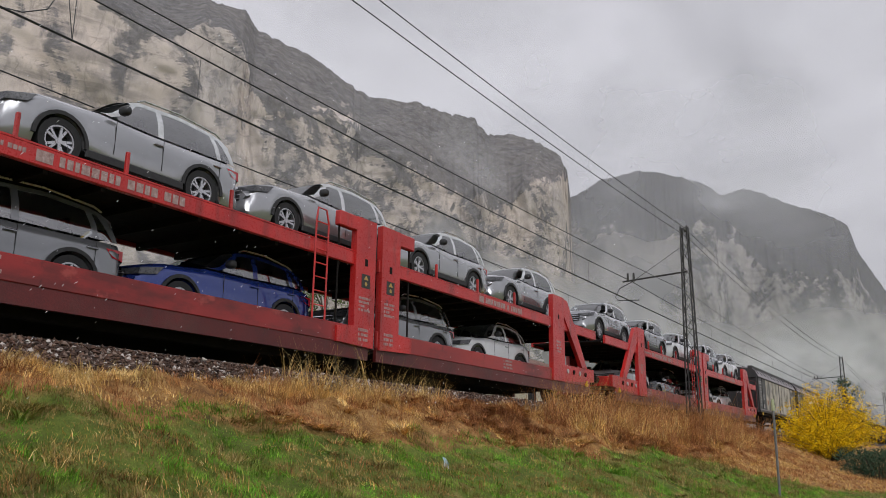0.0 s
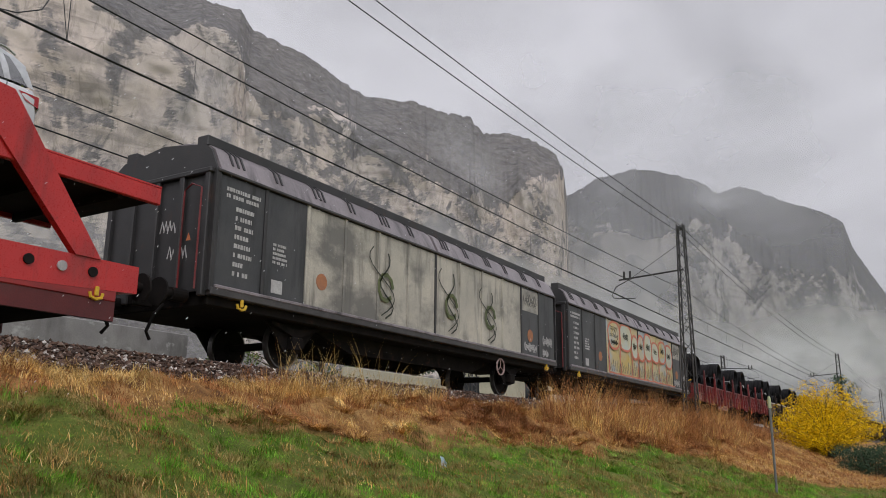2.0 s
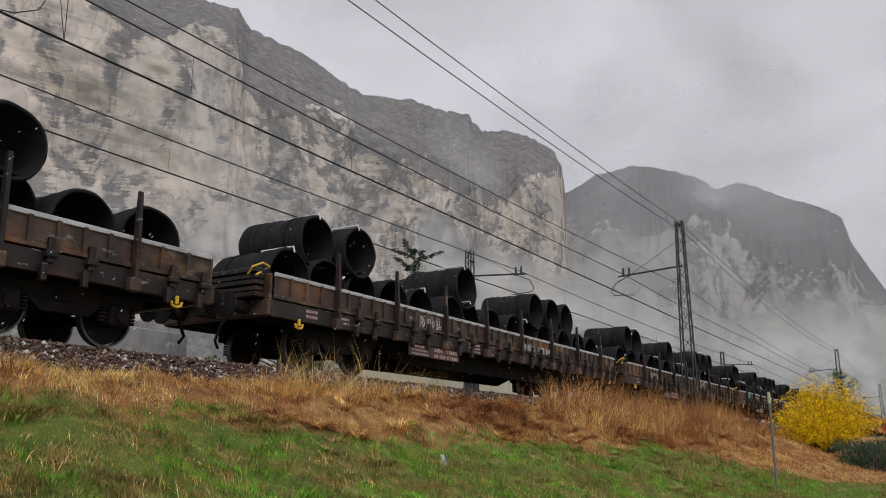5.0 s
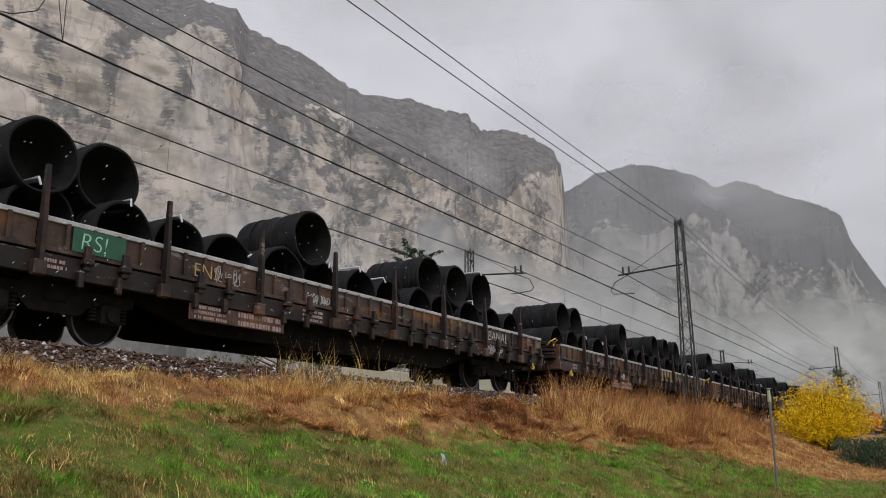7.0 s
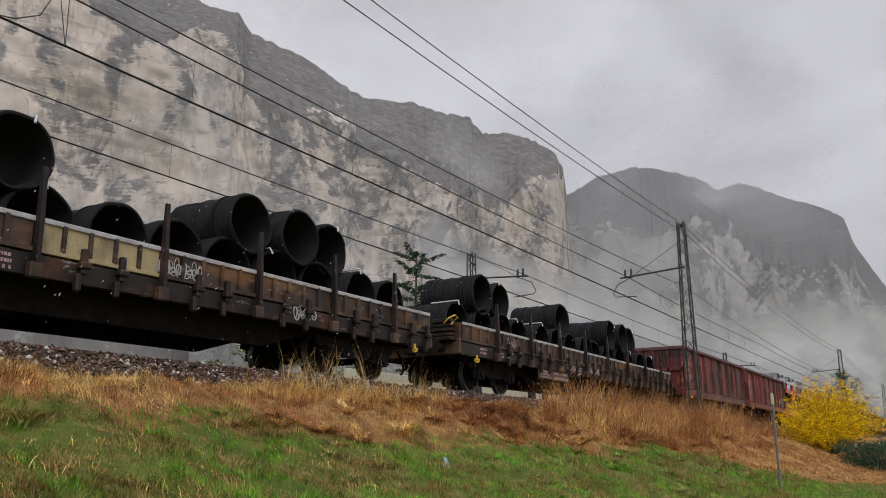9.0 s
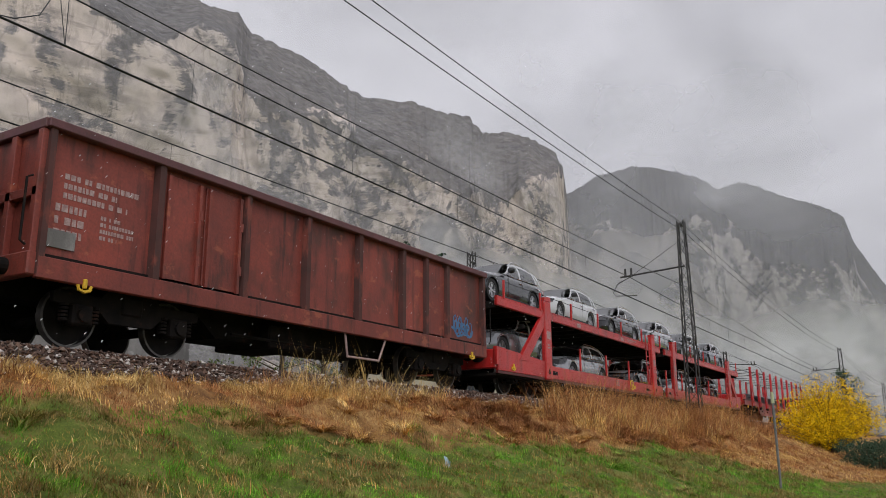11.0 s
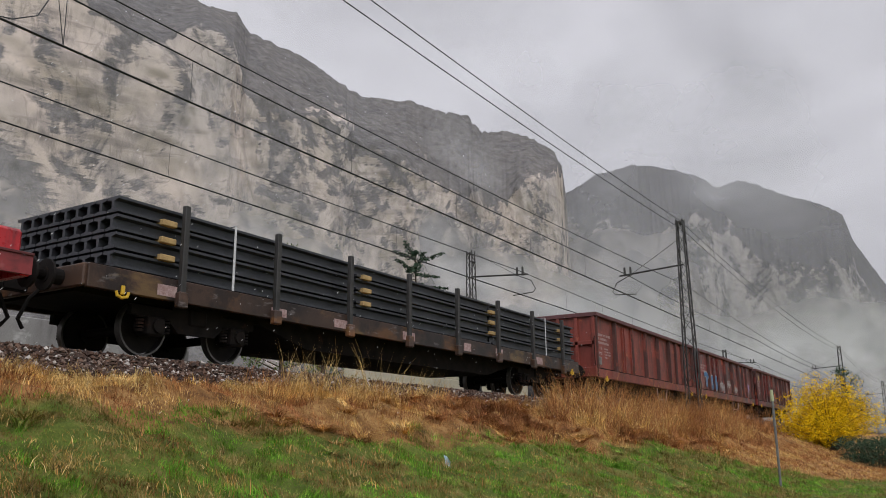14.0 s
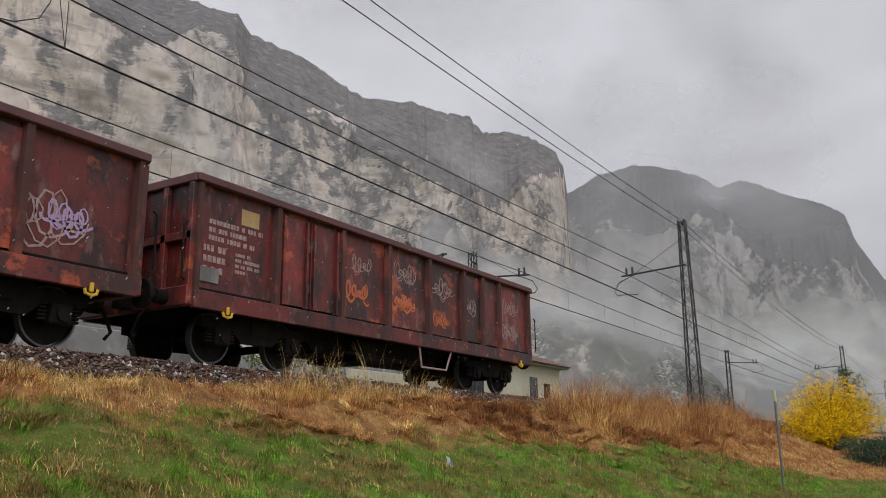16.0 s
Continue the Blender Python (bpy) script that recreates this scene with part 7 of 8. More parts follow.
g2 = gondola(-119.26, "eaos_brown", "rusty brown-red open box wagon with blue scrawl", 62)
tag_strokes(g2, 1.345, 11.35, 1.2, 1.0, 0.6, "blue_spray", 5, 0.03)
carrier_rail(-105.75, "two-storey red car carrier with cable railings")
for col, u, z, lab in (("dark", -105.8, 2.66, "new dark grey estate car on the upper deck"), ("white", -100.85, 2.66, "new silver-white estate car on the upper deck"), ("black", -95.85, 2.66, "new black estate car on the upper deck"),
                       ("silver", -90.85, 2.66, "new silver estate car on the upper deck"), ("black", -85.85, 2.66, "new black estate car on the upper deck"), ("navy", -80.85, 2.66, "new navy estate car on the upper deck"),
                       ("grey", -105.2, 1.0, "new grey estate car on the lower deck"), ("silver", -99.95, 0.66, "new silver estate car on the lower deck"), ("black", -93.2, 0.66, "new black estate car on the lower deck"),
                       ("silver", -87.6, 0.66, "new silver estate car on the lower deck"), ("black", -82.6, 0.66, "new black estate car on the lower deck")):
    car("estate", col, u, z, lab)
stanchion_wagon(-74.1, "long red stanchion wagon carrying dark steel bars")
for a, n, x, h, w in ((-73.0, 3.2, 0.6, 0.24, 1.3), (-73.0, 3.2, -0.75, 0.24, 1.2), (-69.45, 5.0, 0.95, 0.46, 0.7), (-69.35, 5.0, 0.2, 0.66, 0.7), (-69.5, 4.9, -0.75, 0.72, 1.1), (-64.3, 5.6, 0.95, 0.44, 0.7), (-64.1, 5.6, 0.2, 0.58, 0.7), (-64.2, 5.7, -0.75, 0.66, 1.1),
                      (-58.5, 6.6, 0.95, 0.46, 0.7), (-58.4, 6.5, 0.2, 0.55, 0.7), (-58.5, 6.6, -0.75, 0.6, 1.1)):
    bar_bundle(a, x, 1.12, n, w, h, "dark flat steel bars on the wagon deck", 4, max(1, round(h / 0.11)), "steel bar bundles", True)
for a, z in ((-64.0, 1.7), (-63.0, 1.7), (-57.6, 1.67), (-55.4, 1.67), (-53.2, 1.67)):
    timber_block(a, 0.2, z, 0.8)
for a, h in ((-67.2, 0.46), (-62.8, 0.44), (-56.2, 0.46)):
    tb = ride(thing("binding_strap", "white band round the dark steel bars", "strap", "white bands"), a)
    part("band", G().tube([(0.55, -0.5, 1.14 + h), (0.95, -0.2, 1.16 + h), (1.31, 0.0, 1.13 + h), (1.325, 0.02, 1.13)], 0.022, 5), M["strap"], tb)
bar_wagon(-48.5, "dark flat wagon stacked with blue-grey steel sections")
for i in range(4):
    for k, (a, n) in enumerate(((-48.05, 5.9), (-42.0, 6.1), (-35.8, 5.8))):
        bar_bundle(a, 0, 1.24 + 0.29 * i, n, 2.7, 0.27, "blue-grey rolled steel sections in a stack", 9, 1, "steel section layers")
for i in range(1, 4):
    for a in (-47.1, -41.7, -35.9, -31.2):
        timber_block(a, 1.33, 1.20 + 0.29 * i, 0.3)
for a in (-45.6, -32.3):
    tb = ride(thing("binding_strap", "white band round the steel stack", "strap", "white bands"), a)
    part("band", G().box(1.36, 1.368, -0.025, 0.025, 1.2, 2.42).box(-1.368, -1.36, -0.025, 0.025, 1.2, 2.42).box(-1.368, 1.368, -0.025, 0.025, 2.412, 2.42), M["strap"], tb)
gondola(-28.08, "eaos_brown", "faded brown open box wagon with ribbed sides", 63)
g4 = gondola(0.0, "eaos", "rusty brown-red open box wagon at the train's end", 65)
g3 = gondola(-14.04, "eaos", "rusty brown-red open box wagon with blue graffiti", 64)
SHAPES = (((0.0, 0.75), (0.25, 0.85), (0.6, 0.82), (0.75, 0.78), (0.5, 0.6), (0.42, 0.35), (0.4, 0.1)), ((0.15, 0.12), (0.1, 0.45), (0.2, 0.72), (0.4, 0.75), (0.45, 0.45), (0.4, 0.15), (0.2, 0.12)), ((0.5, 0.72), (0.2, 0.74), (0.1, 0.58), (0.25, 0.45), (0.48, 0.38), (0.46, 0.16), (0.1, 0.1)))
for k, (y, shape) in enumerate(zip((1.05, 2.3, 3.15), SHAPES)):
    for name, x, r, m, lab in (("graffiti", 1.386, 0.15, "white_spray", "white sprayed outline"), ("graffiti", 1.391, 0.115, "blue_spray", "blue sprayed letter")):
        scrawl(g3, name, x, [(y + a, 1.26 + b * 0.85) for a, b in shape], r, m, lab)
for k, (y, z) in enumerate(((4.3, 1.4), (4.9, 1.25), (6.1, 1.5), (7.8, 1.3))):
    tag_strokes(g3, 1.345, y, z, 0.9, 0.45, "white_spray", 70 + k, 0.02)
tag_strokes(g3, 1.345, 11.35, 1.6, 0.75, 0.5, "purple_spray", 75, 0.022)
tag_strokes(g3, 1.344, 10.4, 1.35, 1.6, 1.0, "white_mark", 76, 0.02)
for k, (y, z, w, h, m, r_) in enumerate(((4.1, 1.55, 0.9, 0.5, "orange_spray", 0.022), (4.3, 2.15, 0.8, 0.45, "white_mark", 0.012), (5.8, 1.6, 1.0, 0.45, "orange_spray", 0.03), (5.95, 2.2, 0.9, 0.55, "white_mark", 0.014),
                                         (7.55, 2.1, 1.0, 0.6, "white_mark", 0.016), (7.6, 1.4, 0.8, 0.35, "orange_spray", 0.014), (9.15, 1.9, 0.6, 0.5, "white_mark", 0.012), (11.2, 1.5, 1.1, 0.5, "white_mark", 0.014), (11.3, 2.2, 1.0, 0.5, "white_mark", 0.012))):
    tag_strokes(g4, 1.345 if y < 8.9 or y > 11 else 1.382, y, z, w, h, m, 77 + k, r_, "faded sprayed scrawl")
part("paper_label", G().box(1.343, 1.347, 1.1, 1.55, 2.5, 2.8), M["timber"], g4, "yellowed paper label")


# ---- beyond the line ----
def long_wall(name, x, y0, y1, z0, z1, label, material="concrete"):
    t = thing(name, label, "wall")
    part("panel", G().box(x - 0.15, x + 0.15, y0, y1, z0, z1, 0.02), M[material], t)
    return t


long_wall("concrete_wall", -19.6, -30, 17.1, -0.5, 1.75, "low stained concrete wall beyond the tracks")
long_wall("pale_wall", -21.2, 27, 36.5, -0.5, 1.7, "low cream parapet beyond the tracks", "plaster")


def hut():
    t = thing("trackside_house", "small cream house with brown tiled roof", "house")
    t.location = (-27, 44.4, 0)
    part("wall", G().box(0.0, 4.5, 0, 7.2, -0.5, 3.45), M["plaster"], t, "cream rendered walls")
    part("window", G().box(4.5, 4.53, 2.5, 3.6, 1.4, 2.7), M["dark_glass"], t, "dark window")
    part("door", G().box(4.5, 4.54, 4.6, 5.5, 0.2, 2.4), M["under"], t, "dark door")
    part("window", G().box(1.6, 2.6, -0.03, 0.0, 1.4, 2.7), M["dark_glass"], t, "dark window")
    part("eaves_board", G().box(-0.5, 5.0, -0.5, 7.7, 3.45, 3.58, 0.02), M["concrete"], t, "pale eaves board")
    r = part("roof", G().prism([(-0.6, 3.58), (5.1, 3.58), (2.25, 4.55)], 1, -0.6, 7.8), M["rooftile"], t, "low tiled roof")
    tile = G().box(-0.19, 0.19, -0.11, 0.11, 0, 0.035, 0.01)
    me = mesh_of("roof_tile", tile, M["rooftile"])
    sl = math.atan2(0.97, 2.85)
    for i in range(8):
        for k in range(34):
            o = new("roof_tile", me)
            o.parent = r
            o.matrix_basis = Matrix.Translation((5.0 - 0.34 * i * math.cos(sl), -0.5 + 0.25 * k, 3.63 + 0.34 * i * math.sin(sl))) @ Matrix.Rotation(sl, 4, "Y")


hut()


# ---- plants ----
def blades(name, n, place, size, width, lean, material, label, category, seed, bend=0.5):
    """Thin leaf blades, each a bent tapering strip. place(r, n) gives x and y; size the range of heights."""
    r = np.random.default_rng(seed)
    x, y = place(r, n)
    n = len(x)
    z = ground_height(x, y) - 0.01
    tuft = fbm(x * 3.1 + seed, y * 3.1, 3)
    h = (size[0] + (size[1] - size[0]) * r.random(n) ** 1.6) * np.clip(0.9 + 1.5 * tuft, 0.35, 2.0)
    a, b = r.random(n) * 3.0 + 9 * fbm(x * 1.3, y * 1.3 + seed, 2), r.random(n) * 6.283
    w = width * (0.6 + 0.8 * r.random(n))
    ln = lean * h * (0.3 + r.random(n))
    dx, dy, sx, sy = np.cos(a) * ln, np.sin(a) * ln, np.cos(b) * w / 2, np.sin(b) * w / 2
    up = np.sqrt(np.maximum(h * h - ln * ln, 0.04 * h * h))
    P = np.empty((n, 5, 3))
    P[:, 0] = np.stack([x - sx, y - sy, z], 1)
    P[:, 1] = np.stack([x + sx, y + sy, z], 1)
    P[:, 2] = np.stack([x + sx * 0.7 + dx * (0.5 - bend * 0.3), y + sy * 0.7 + dy * (0.5 - bend * 0.3), z + up * 0.6], 1)
    P[:, 3] = np.stack([x - sx * 0.7 + dx * (0.5 - bend * 0.3), y - sy * 0.7 + dy * (0.5 - bend * 0.3), z + up * 0.6], 1)
    P[:, 4] = np.stack([x + dx, y + dy, z + up], 1)
    o = (np.arange(n) * 5)[:, None]
    loops = (o + np.array([0, 1, 2, 3, 3, 2, 4])).ravel()
    me = bpy.data.meshes.new(name)
    me.vertices.add(n * 5)
    me.vertices.foreach_set("co", P.ravel())
    me.loops.add(n * 7)
    me.loops.foreach_set("vertex_index", loops)
    me.polygons.add(n * 2)
    me.polygons.foreach_set("loop_start", (np.arange(n)[:, None] * 7 + np.array([0, 4])).ravel())
    me.update(calc_edges=True)
    me.materials.append(material)
    return tagged(new(name, me), label, category, "", "stuff")


def strip(lo, hi, y0, y1, power=1.5, patch=None, edge=None):
    def place(r, n):
        y = y0 + (y1 - y0) * r.random(n) ** power
        x = lo + (hi - lo) * r.random(n)
        keep = np.ones(n, bool)
        if edge is not None:
            e = grass_edge(y) + 1.1 * fbm(x * 0.5 + 5, y * 0.5, 3)
            keep &= (x > e) if edge > 0 else (x < e + 0.1)
        if patch is not None:
            keep &= fbm(x * patch[0], y * patch[0] * 0.8 + patch[1], 3) > patch[2]
        return x[keep], y[keep]
    return place


blades("grass", 330000, strip(-8.8, -3.2, 3, 36, 1.5, None, 1), (0.03, 0.11), 0.008, 0.75, M["grass"], "wet green spring grass on the bank", "grass", 1)
blades("tall_grass", 40000, strip(-8.6, -3.5, 3, 34, 1.5, (0.9, 3, 0.05), 1), (0.10, 0.26), 0.009, 0.5, M["grass"], "taller green grass tufts", "grass", 2)
blades("dead_grass", 250000, strip(-10.0, -5.0, 3, 48, 1.5, None, -1), (0.05, 0.2), 0.007, 0.9, M["straw"], "flattened dead straw grass on the bank", "dead grass", 3)
blades("dead_grass_in_green", 52000, strip(-8.6, -3.2, 3, 34, 1.5, (0.9, 11, -0.04), 1), (0.04, 0.14), 0.007, 0.9, M["straw"], "dead straw among the green grass", "dead grass", 4)
blades("pale_straw", 60000, strip(-10.12, -9.2, 3, 40, 1.5, (0.6, 41, -0.10)), (0.05, 0.2), 0.007, 0.9, M["pale_straw"], "bleached straw along the ballast edge", "dead grass", 16)
blades("rust_stems", 150000, strip(-9.3, -6.6, 3, 40, 1.4, (0.7, 21, 0.03), -1), (0.08, 0.36), 0.008, 0.93, M["rusty_stem"], "matted rust-brown dead stems", "dead stems", 5)
blades("straw_tufts", 15000, strip(-9.9, -8.9, 9.5, 19, 1.0, (1.1, 31, 0.02)), (0.15, 0.5), 0.007, 0.8, M["straw"], "tall pale straw tufts beside the ballast", "dead grass", 6)


blades("far_dead_grass", 70000, strip(-9.0, -0.6, 27, 64, 1.2, None, -1), (0.06, 0.2), 0.014, 0.85, M["straw"], "dead straw on the far bank", "dead grass", 14)
blades("far_grass", 50000, strip(-5.5, 0.5, 20, 42, 1.0, None, 1), (0.04, 0.13), 0.012, 0.7, M["grass"], "green grass at the foot of the bank", "grass", 15)


def tussocks(name, n, place, length, per, material, label, seed, droop=0.9):
    """Matted clumps: many thin blades from one root that arch outwards and hang over."""
    r = np.random.default_rng(seed)
    cx, cy = place(r, n)
    n = len(cx)
    size = 0.6 + 0.8 * r.random(n)
    i = np.repeat(np.arange(n), per)
    m = len(i)
    a = r.random(m) * 6.283 + 0.8 * np.sin(cx[i] * 9)
    q = 0.10 * size[i] * np.sqrt(r.random(m))
    x0, y0 = cx[i] + q * np.cos(a), cy[i] + q * np.sin(a)
    z0 = ground_height(x0, y0) - 0.02
    L = (length[0] + (length[1] - length[0]) * r.random(m)) * size[i]
    up = 0.25 + 0.6 * r.random(m)
    w = 0.004 + 0.004 * r.random(m)
    P = np.empty((m, 8, 3))
    for k, f in enumerate((0.0, 0.4, 0.75, 1.0)):
        out = L * f * (0.45 + 0.4 * f)
        h = L * up * (f - droop * f * f * 0.75)
        bx, by = x0 + np.cos(a) * out, y0 + np.sin(a) * out
        bz = np.maximum(z0 + h, ground_height(bx, by) + 0.01 * k) if k else z0
        ww = w * (1 - 0.7 * f)
        P[:, 2 * k] = np.stack([bx - np.sin(a) * ww, by + np.cos(a) * ww, bz], 1)
        P[:, 2 * k + 1] = np.stack([bx + np.sin(a) * ww, by - np.cos(a) * ww, bz + 0.3 * ww], 1)
    o = (np.arange(m) * 8)[:, None]
    me = bpy.data.meshes.new(name)
    me.vertices.add(m * 8)
    me.vertices.foreach_set("co", P.ravel())
    me.loops.add(m * 12)
    me.loops.foreach_set("vertex_index", (o + np.array([0, 1, 3, 2, 2, 3, 5, 4, 4, 5, 7, 6])).ravel())
    me.polygons.add(m * 3)
    me.polygons.foreach_set("loop_start", (np.arange(m)[:, None] * 12 + np.array([0, 4, 8])).ravel())
    me.update(calc_edges=True)
    me.materials.append(material)
    return tagged(new(name, me), label, "dead grass", "", "stuff")


tussocks("straw_tussocks", 620, strip(-10.0, -6.2, 3.4, 34, 1.4, (0.8, 51, -0.02), -1), (0.2, 0.42), 130, M["straw"], "matted hanging clumps of dead straw on the bank", 31)
tussocks("rust_tussocks", 420, strip(-9.3, -6.3, 5.4, 30, 1.2, (0.7, 21, 0.03), -1), (0.2, 0.42), 150, M["rusty_stem"], "matted rust-brown clumps of dead stems", 32)
tussocks("green_tussocks", 420, strip(-8.4, -4.6, 3.4, 28, 1.4, (0.9, 3, 0.03), 1), (0.12, 0.3), 70, M["grass"], "small lush tufts of green grass", 33, 0.6)
blades("seed_stalks", 900, lambda r, n: (-10.15 + 0.5 * r.random(n), 10.6 + 5.6 * r.random(n)), (0.3, 0.85), 0.007, 0.75, M["pale_straw"], "thin bent stalks with pale seed heads beside the ballast", "dead grass", 34, 0.2)


def thicket(name, n, y0, y1, x0, x1, hmin, hmax, seed, material, label):
    def place(r, m):
        y = y0 + (y1 - y0) * r.random(m)
        x = x0 + (x1 - x0) * r.random(m)
        k = fbm(x * 0.9 + seed, y * 0.5, 3) > -0.18
        return x[k], y[k]
    return blades(name, n, place, (hmin, hmax), 0.009, 0.7, material, label, "thicket", seed, 0.2)


thicket("dead_thicket", 36000, 21.2, 50.0, -10.1, -7.8, 0.2, 1.3, 7, M["rusty_stem"], "thicket of rust-brown dead stems by the track")
thicket("dead_thicket", 22000, 20.0, 40.0, -9.8, -7.4, 0.2, 1.15, 8, M["straw"], "pale straw among the dead thicket")


def leaves(g, c, r, n, size, rnd, squash=1.0, hollow=0.4):
    """Small bent leaf quads in a clump."""
    for _ in range(n):
        d = Vector((rnd.gauss(0, 1), rnd.gauss(0, 1), rnd.gauss(0, 1))).normalized() * r * (hollow + (1 - hollow) * rnd.random() ** 0.5)
        p = Vector(c) + Vector((d.x, d.y, d.z * squash))
        u = Vector((rnd.gauss(0, 1), rnd.gauss(0, 1), rnd.gauss(0, 1))).normalized()
        v = u.orthogonal().normalized()
        s = size * rnd.uniform(0.6, 1.4)
        g.hull([p - u * s, p + v * s * 0.45, p + u * s, p - v * s * 0.45], ((0, 1, 2, 3),))


def forsythia():
    rnd = random.Random(9)
    t = thing("forsythia_bush", "large yellow forsythia bush in full bloom on the bank", "bush")
    bx, by = -5.95, 50.0
    bz = float(ground_height(bx, by))
    t.location = (bx, by, bz)
    st, fl = G(), G()
    for i in range(900):
        a, q = rnd.uniform(0, math.tau), rnd.random() ** 0.6
        R = 2.85 * q * rnd.uniform(0.8, 1.12) * (1 + 0.12 * math.sin(3 * a + 1.0))
        h = 3.75 * (1 - 0.58 * q ** 2.6) * rnd.uniform(0.45, 1.06) * (1 + 0.1 * math.sin(2 * a + 2.2))
        tip = Vector((math.cos(a) * R * 1.0, math.sin(a) * R, h))
        mid = Vector((math.cos(a) * R * 0.45, math.sin(a) * R * 0.45, h * 0.7))
        if i % 4 == 0:
            st.tube([(math.cos(a) * 0.2, math.sin(a) * 0.2, -0.1), mid, tip], 0.02, 4, 0.005)
        for k in range(5):
            p = (mid * 0.6).lerp(tip, k / 4) + Vector((rnd.gauss(0, 0.1), rnd.gauss(0, 0.1), rnd.gauss(0, 0.1)))
            leaves(fl, p, 0.2, 11, 0.045, rnd, 1.0, 0.1)
    part("stem", st, M["bark"], t, "thin brown branches")
    part("blossom", fl, M["forsythia"], t, "dense yellow blossom")


def hedge():
    rnd = random.Random(4)
    t = thing("hedge_bush", "dark evergreen shrub beside the yellow bush", "bush")
    x, y = -3.4, 46.0
    t.location = (x, y, float(ground_height(x, y)))
    g, s = G(), G()
    for i in range(150):
        c = Vector((rnd.uniform(-1.6, 1.6), rnd.uniform(-1.5, 3), rnd.uniform(0.1, 1.25)))
        leaves(g, c, 0.42, 60, 0.05, rnd, 0.8)
        if i % 5 == 0:
            s.tube([(c.x * 0.4, c.y * 0.4, -0.1), c], 0.02, 4)
    part("stem", s, M["bark"], t)
    part("crown", g, M["hedge"], t, "dense dark leaves")


def conifer(x, y, z, h, seed, label):
    rnd = random.Random(seed)
    t = thing("conifer", label, "tree")
    t.location = (x, y, z)
    part("trunk", G().tube([(0, 0, -0.3), (0.05, 0, h * 0.5), (0, 0.05, h)], 0.22, 8, 0.03), M["bark"], t)
    g, li = G(), G()
    for i in range(40):
        f = 0.25 + 0.745 * min(1.0, i / 40 + rnd.uniform(-0.02, 0.02))
        a = i * 2.4 + rnd.uniform(-0.8, 0.8)
        R = (h * 0.36) * max(0.001, 1 - f) ** 0.36 * rnd.uniform(0.35, 1.35) + 0.3
        base = Vector((0, 0, h * f))
        tip = base + Vector((math.cos(a) * R, math.sin(a) * R, rnd.uniform(-0.1, 0.5) * R))
        li.tube([base, tip], 0.035, 4, 0.01)
        for k in range(7):
            p = base.lerp(tip, 0.25 + 0.75 * k / 6)
            leaves(g, p - Vector((0, 0, 0.08)), 0.36 * (1.2 - 0.6 * k / 6), 22, 0.09, rnd, 0.3, 0.0)
    part("limb", li, M["bark"], t)
    part("crown", g, M["conifer"], t, "layered dark needle sprays")


def leafy(x, y, z, h, seed, label, material="olive", w=0.3):
    rnd = random.Random(seed)
    t = thing("tree", label, "tree", "trees beyond the line")
    t.location = (x, y, z)
    part("trunk", G().tube([(0, 0, -0.3), (0.1, 0.1, h * 0.45), (0, 0, h * 0.8)], 0.18, 7, 0.05), M["bark"], t)
    g, li = G(), G()
    for i in range(46):
        a, f = rnd.uniform(0, math.tau), rnd.uniform(0.3, 1.0)
        R = h * w * math.sin(min(1.0, (1.1 - f) * 1.9) * 1.57) * rnd.uniform(0.4, 1.0)
        c = Vector((math.cos(a) * R, math.sin(a) * R, h * f))
        li.tube([(0, 0, h * f * 0.75), c], 0.04, 4, 0.01)
        leaves(g, c, 0.55, 70, 0.07, rnd, 0.8, 0.1)
    part("limb", li, M["bark"], t)
    part("crown", g, M[material], t, "thin spring leaves")


def bramble():
    rnd = random.Random(14)
    for y0 in (17.8, 19.6, 21.4, 23.4, 25.2):
        t = thing("bramble_bush", "low tangled green bramble beyond the far track", "bush", "brambles beyond the tracks")
        t.location = (-19.2, y0, -0.3)
        g, st = G(), G()
        for i in range(46):
            c = Vector((rnd.uniform(-0.7, 0.7), rnd.uniform(-1.2, 1.2), rnd.uniform(0.1, 1.5) * rnd.uniform(0.5, 1.0)))
            leaves(g, c, 0.34, 34, 0.055, rnd, 0.8)
            if i % 3 == 0:
                st.tube([(c.x * 0.3, c.y * 0.4, 0), c * 1.1], 0.012, 4)
        part("stem", st, M["bark"], t)
        part("crown", g, M["olive"], t, "thin spring leaves")


forsythia()
hedge()
bramble()
conifer(-30, 45.5, 0.3, 11.2, 3, "dark spreading conifer beyond the tracks")
leafy(-30, 32.5, 0.3, 8.6, 5, "pale olive tree beyond the tracks")
leafy(-30.5, 36.5, 0.3, 8.0, 6, "pale olive tree beyond the tracks")


leafy(-6.9, 71.0, -1.7, 5.7, 8, "dark evergreen tree behind the yellow bush", "hedge", 0.24)


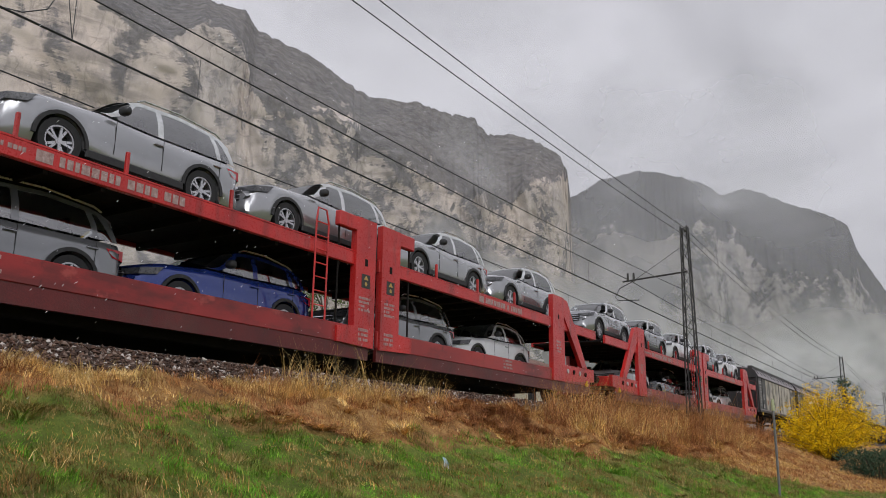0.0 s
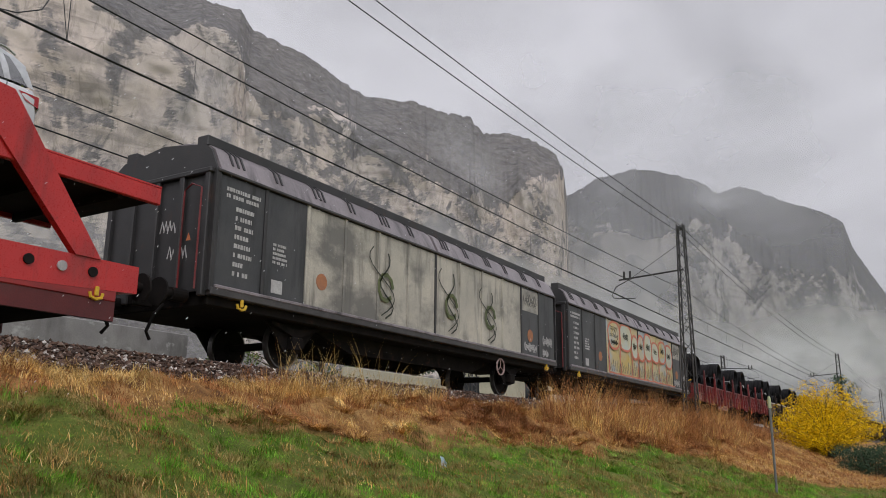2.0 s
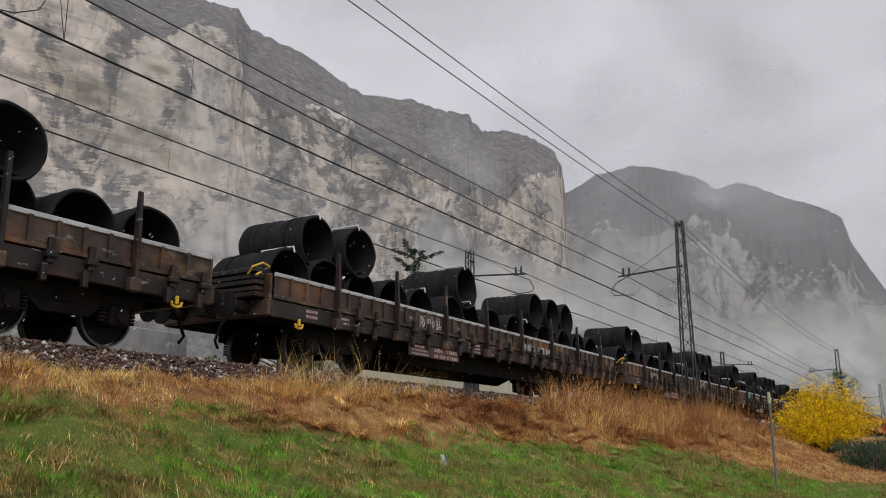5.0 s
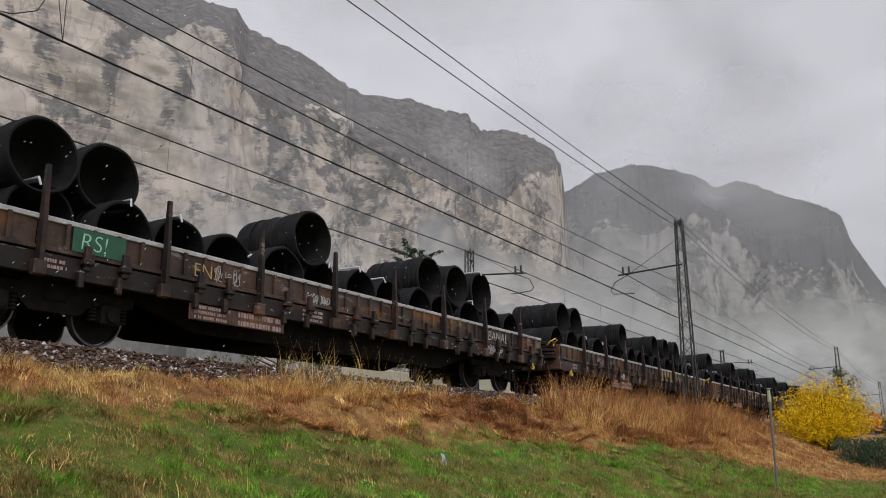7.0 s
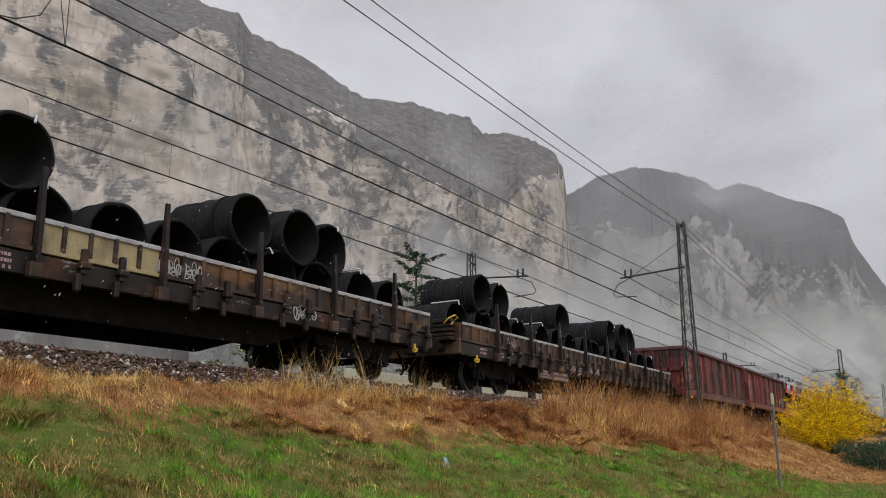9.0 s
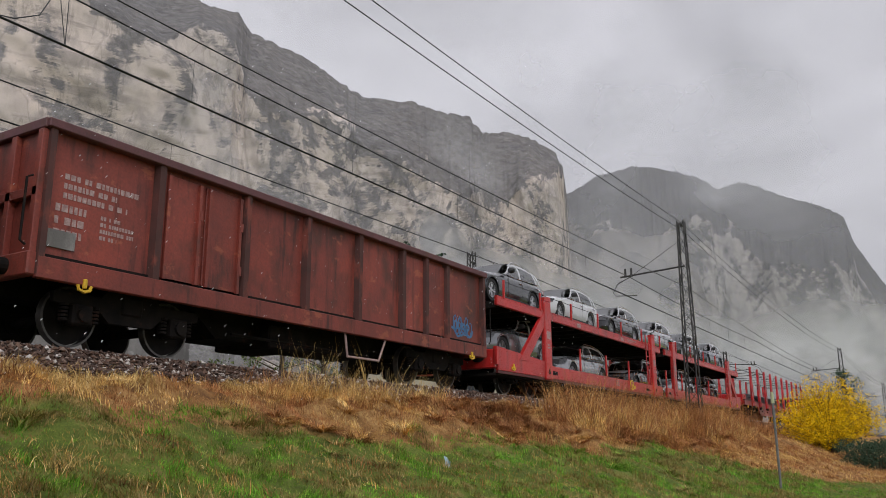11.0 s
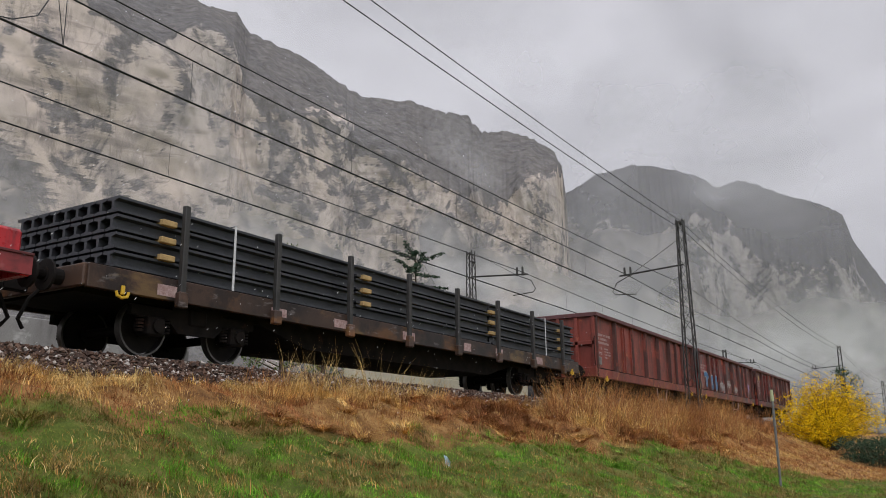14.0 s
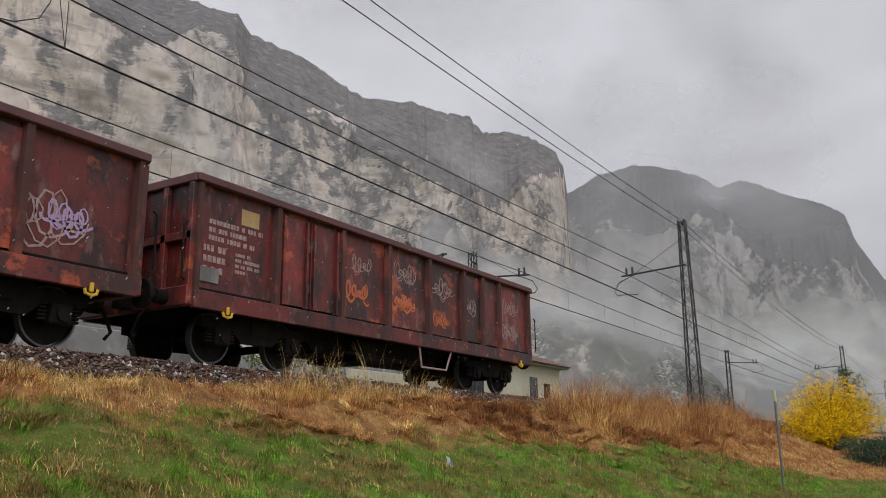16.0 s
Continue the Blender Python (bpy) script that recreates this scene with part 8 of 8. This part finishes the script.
def marker_post():
    t = thing("marker_pole", "slim grey marker pole with pale yellow cap", "pole")
    x, y = -4.02, 23.2
    t.location = (x, y, float(ground_height(x, y)))
    part("shaft", G().tube([(0, 0, -0.3), (0, 0, 2.35)], 0.033, 10), M["dark_post"], t)
    part("cap", G().tube([(0, 0, 2.2), (0, 0, 2.44), (0, 0, 2.5)], 0.05, 10, 0.03), M["cap"], t, "pale yellow-green cap")


marker_post()


def scrap():
    t = thing("plastic_scrap", "crumpled pale blue plastic scrap on the grass", "litter")
    x, y = -6.6, 10.9
    t.location = (x, y, float(ground_height(x, y)) + 0.03)
    rnd = random.Random(2)
    rows = [[(0.03 * math.sin(i + j), -0.12 + 0.06 * j, 0.16 - 0.05 * i - 0.02 * j + rnd.uniform(-0.02, 0.02)) for j in range(5)] for i in range(4)]
    part("sheet", G().loft(rows, False, False), M["blue_pale"], t)


M["blue_pale"] = mat("pale_blue_plastic", (0.35, 0.55, 0.68), (0.6, 0.72, 0.78), 20, 0.35)
scrap()


def sleet():
    """Falling wet flakes: one tall cloud of them that sinks past the camera."""
    r = np.random.default_rng(12)
    g = G()
    base = np.array([(1, 0, 0), (-1, 0, 0), (0, 1, 0), (0, -1, 0), (0, 0, 1), (0, 0, -1)], float)
    tri = ((0, 2, 4), (2, 1, 4), (1, 3, 4), (3, 0, 4), (2, 0, 5), (1, 2, 5), (3, 1, 5), (0, 3, 5))
    for i in range(9000):
        p = np.array([-10.3 + 2.6 * r.random(), 3 + 20 * r.random() ** 1.2, -4 + 84 * r.random()])
        k = 0.5 + r.random()
        q = base * np.array([0.0042, 0.0042, 0.014]) * k
        q[4, 1] += 0.012 * k
        q[5, 1] -= 0.012 * k
        g.hull(q + p, tri)
    ob = structure("sleet", g, M["flake"], "falling white sleet and rain streaks", "sleet", None, False, "stuff")
    return ob


M["flake"] = mat("wet_snow_flake", (0.85, 0.86, 0.88), (0.75, 0.76, 0.78), 3, 0.4, bump=0)
SLEET = sleet()


def motions():
    walk(SLEET, [(0.0, pose(0, 0, 0)), (16.0, pose(0, 0, -72.0))])
    for ob, x, u, z in RIDERS:
        walk(ob, [(0.0, pose(TX + x, u + START, z)), (16.0, pose(TX + x, u + START - SPEED * 16.0, z))])


motions()
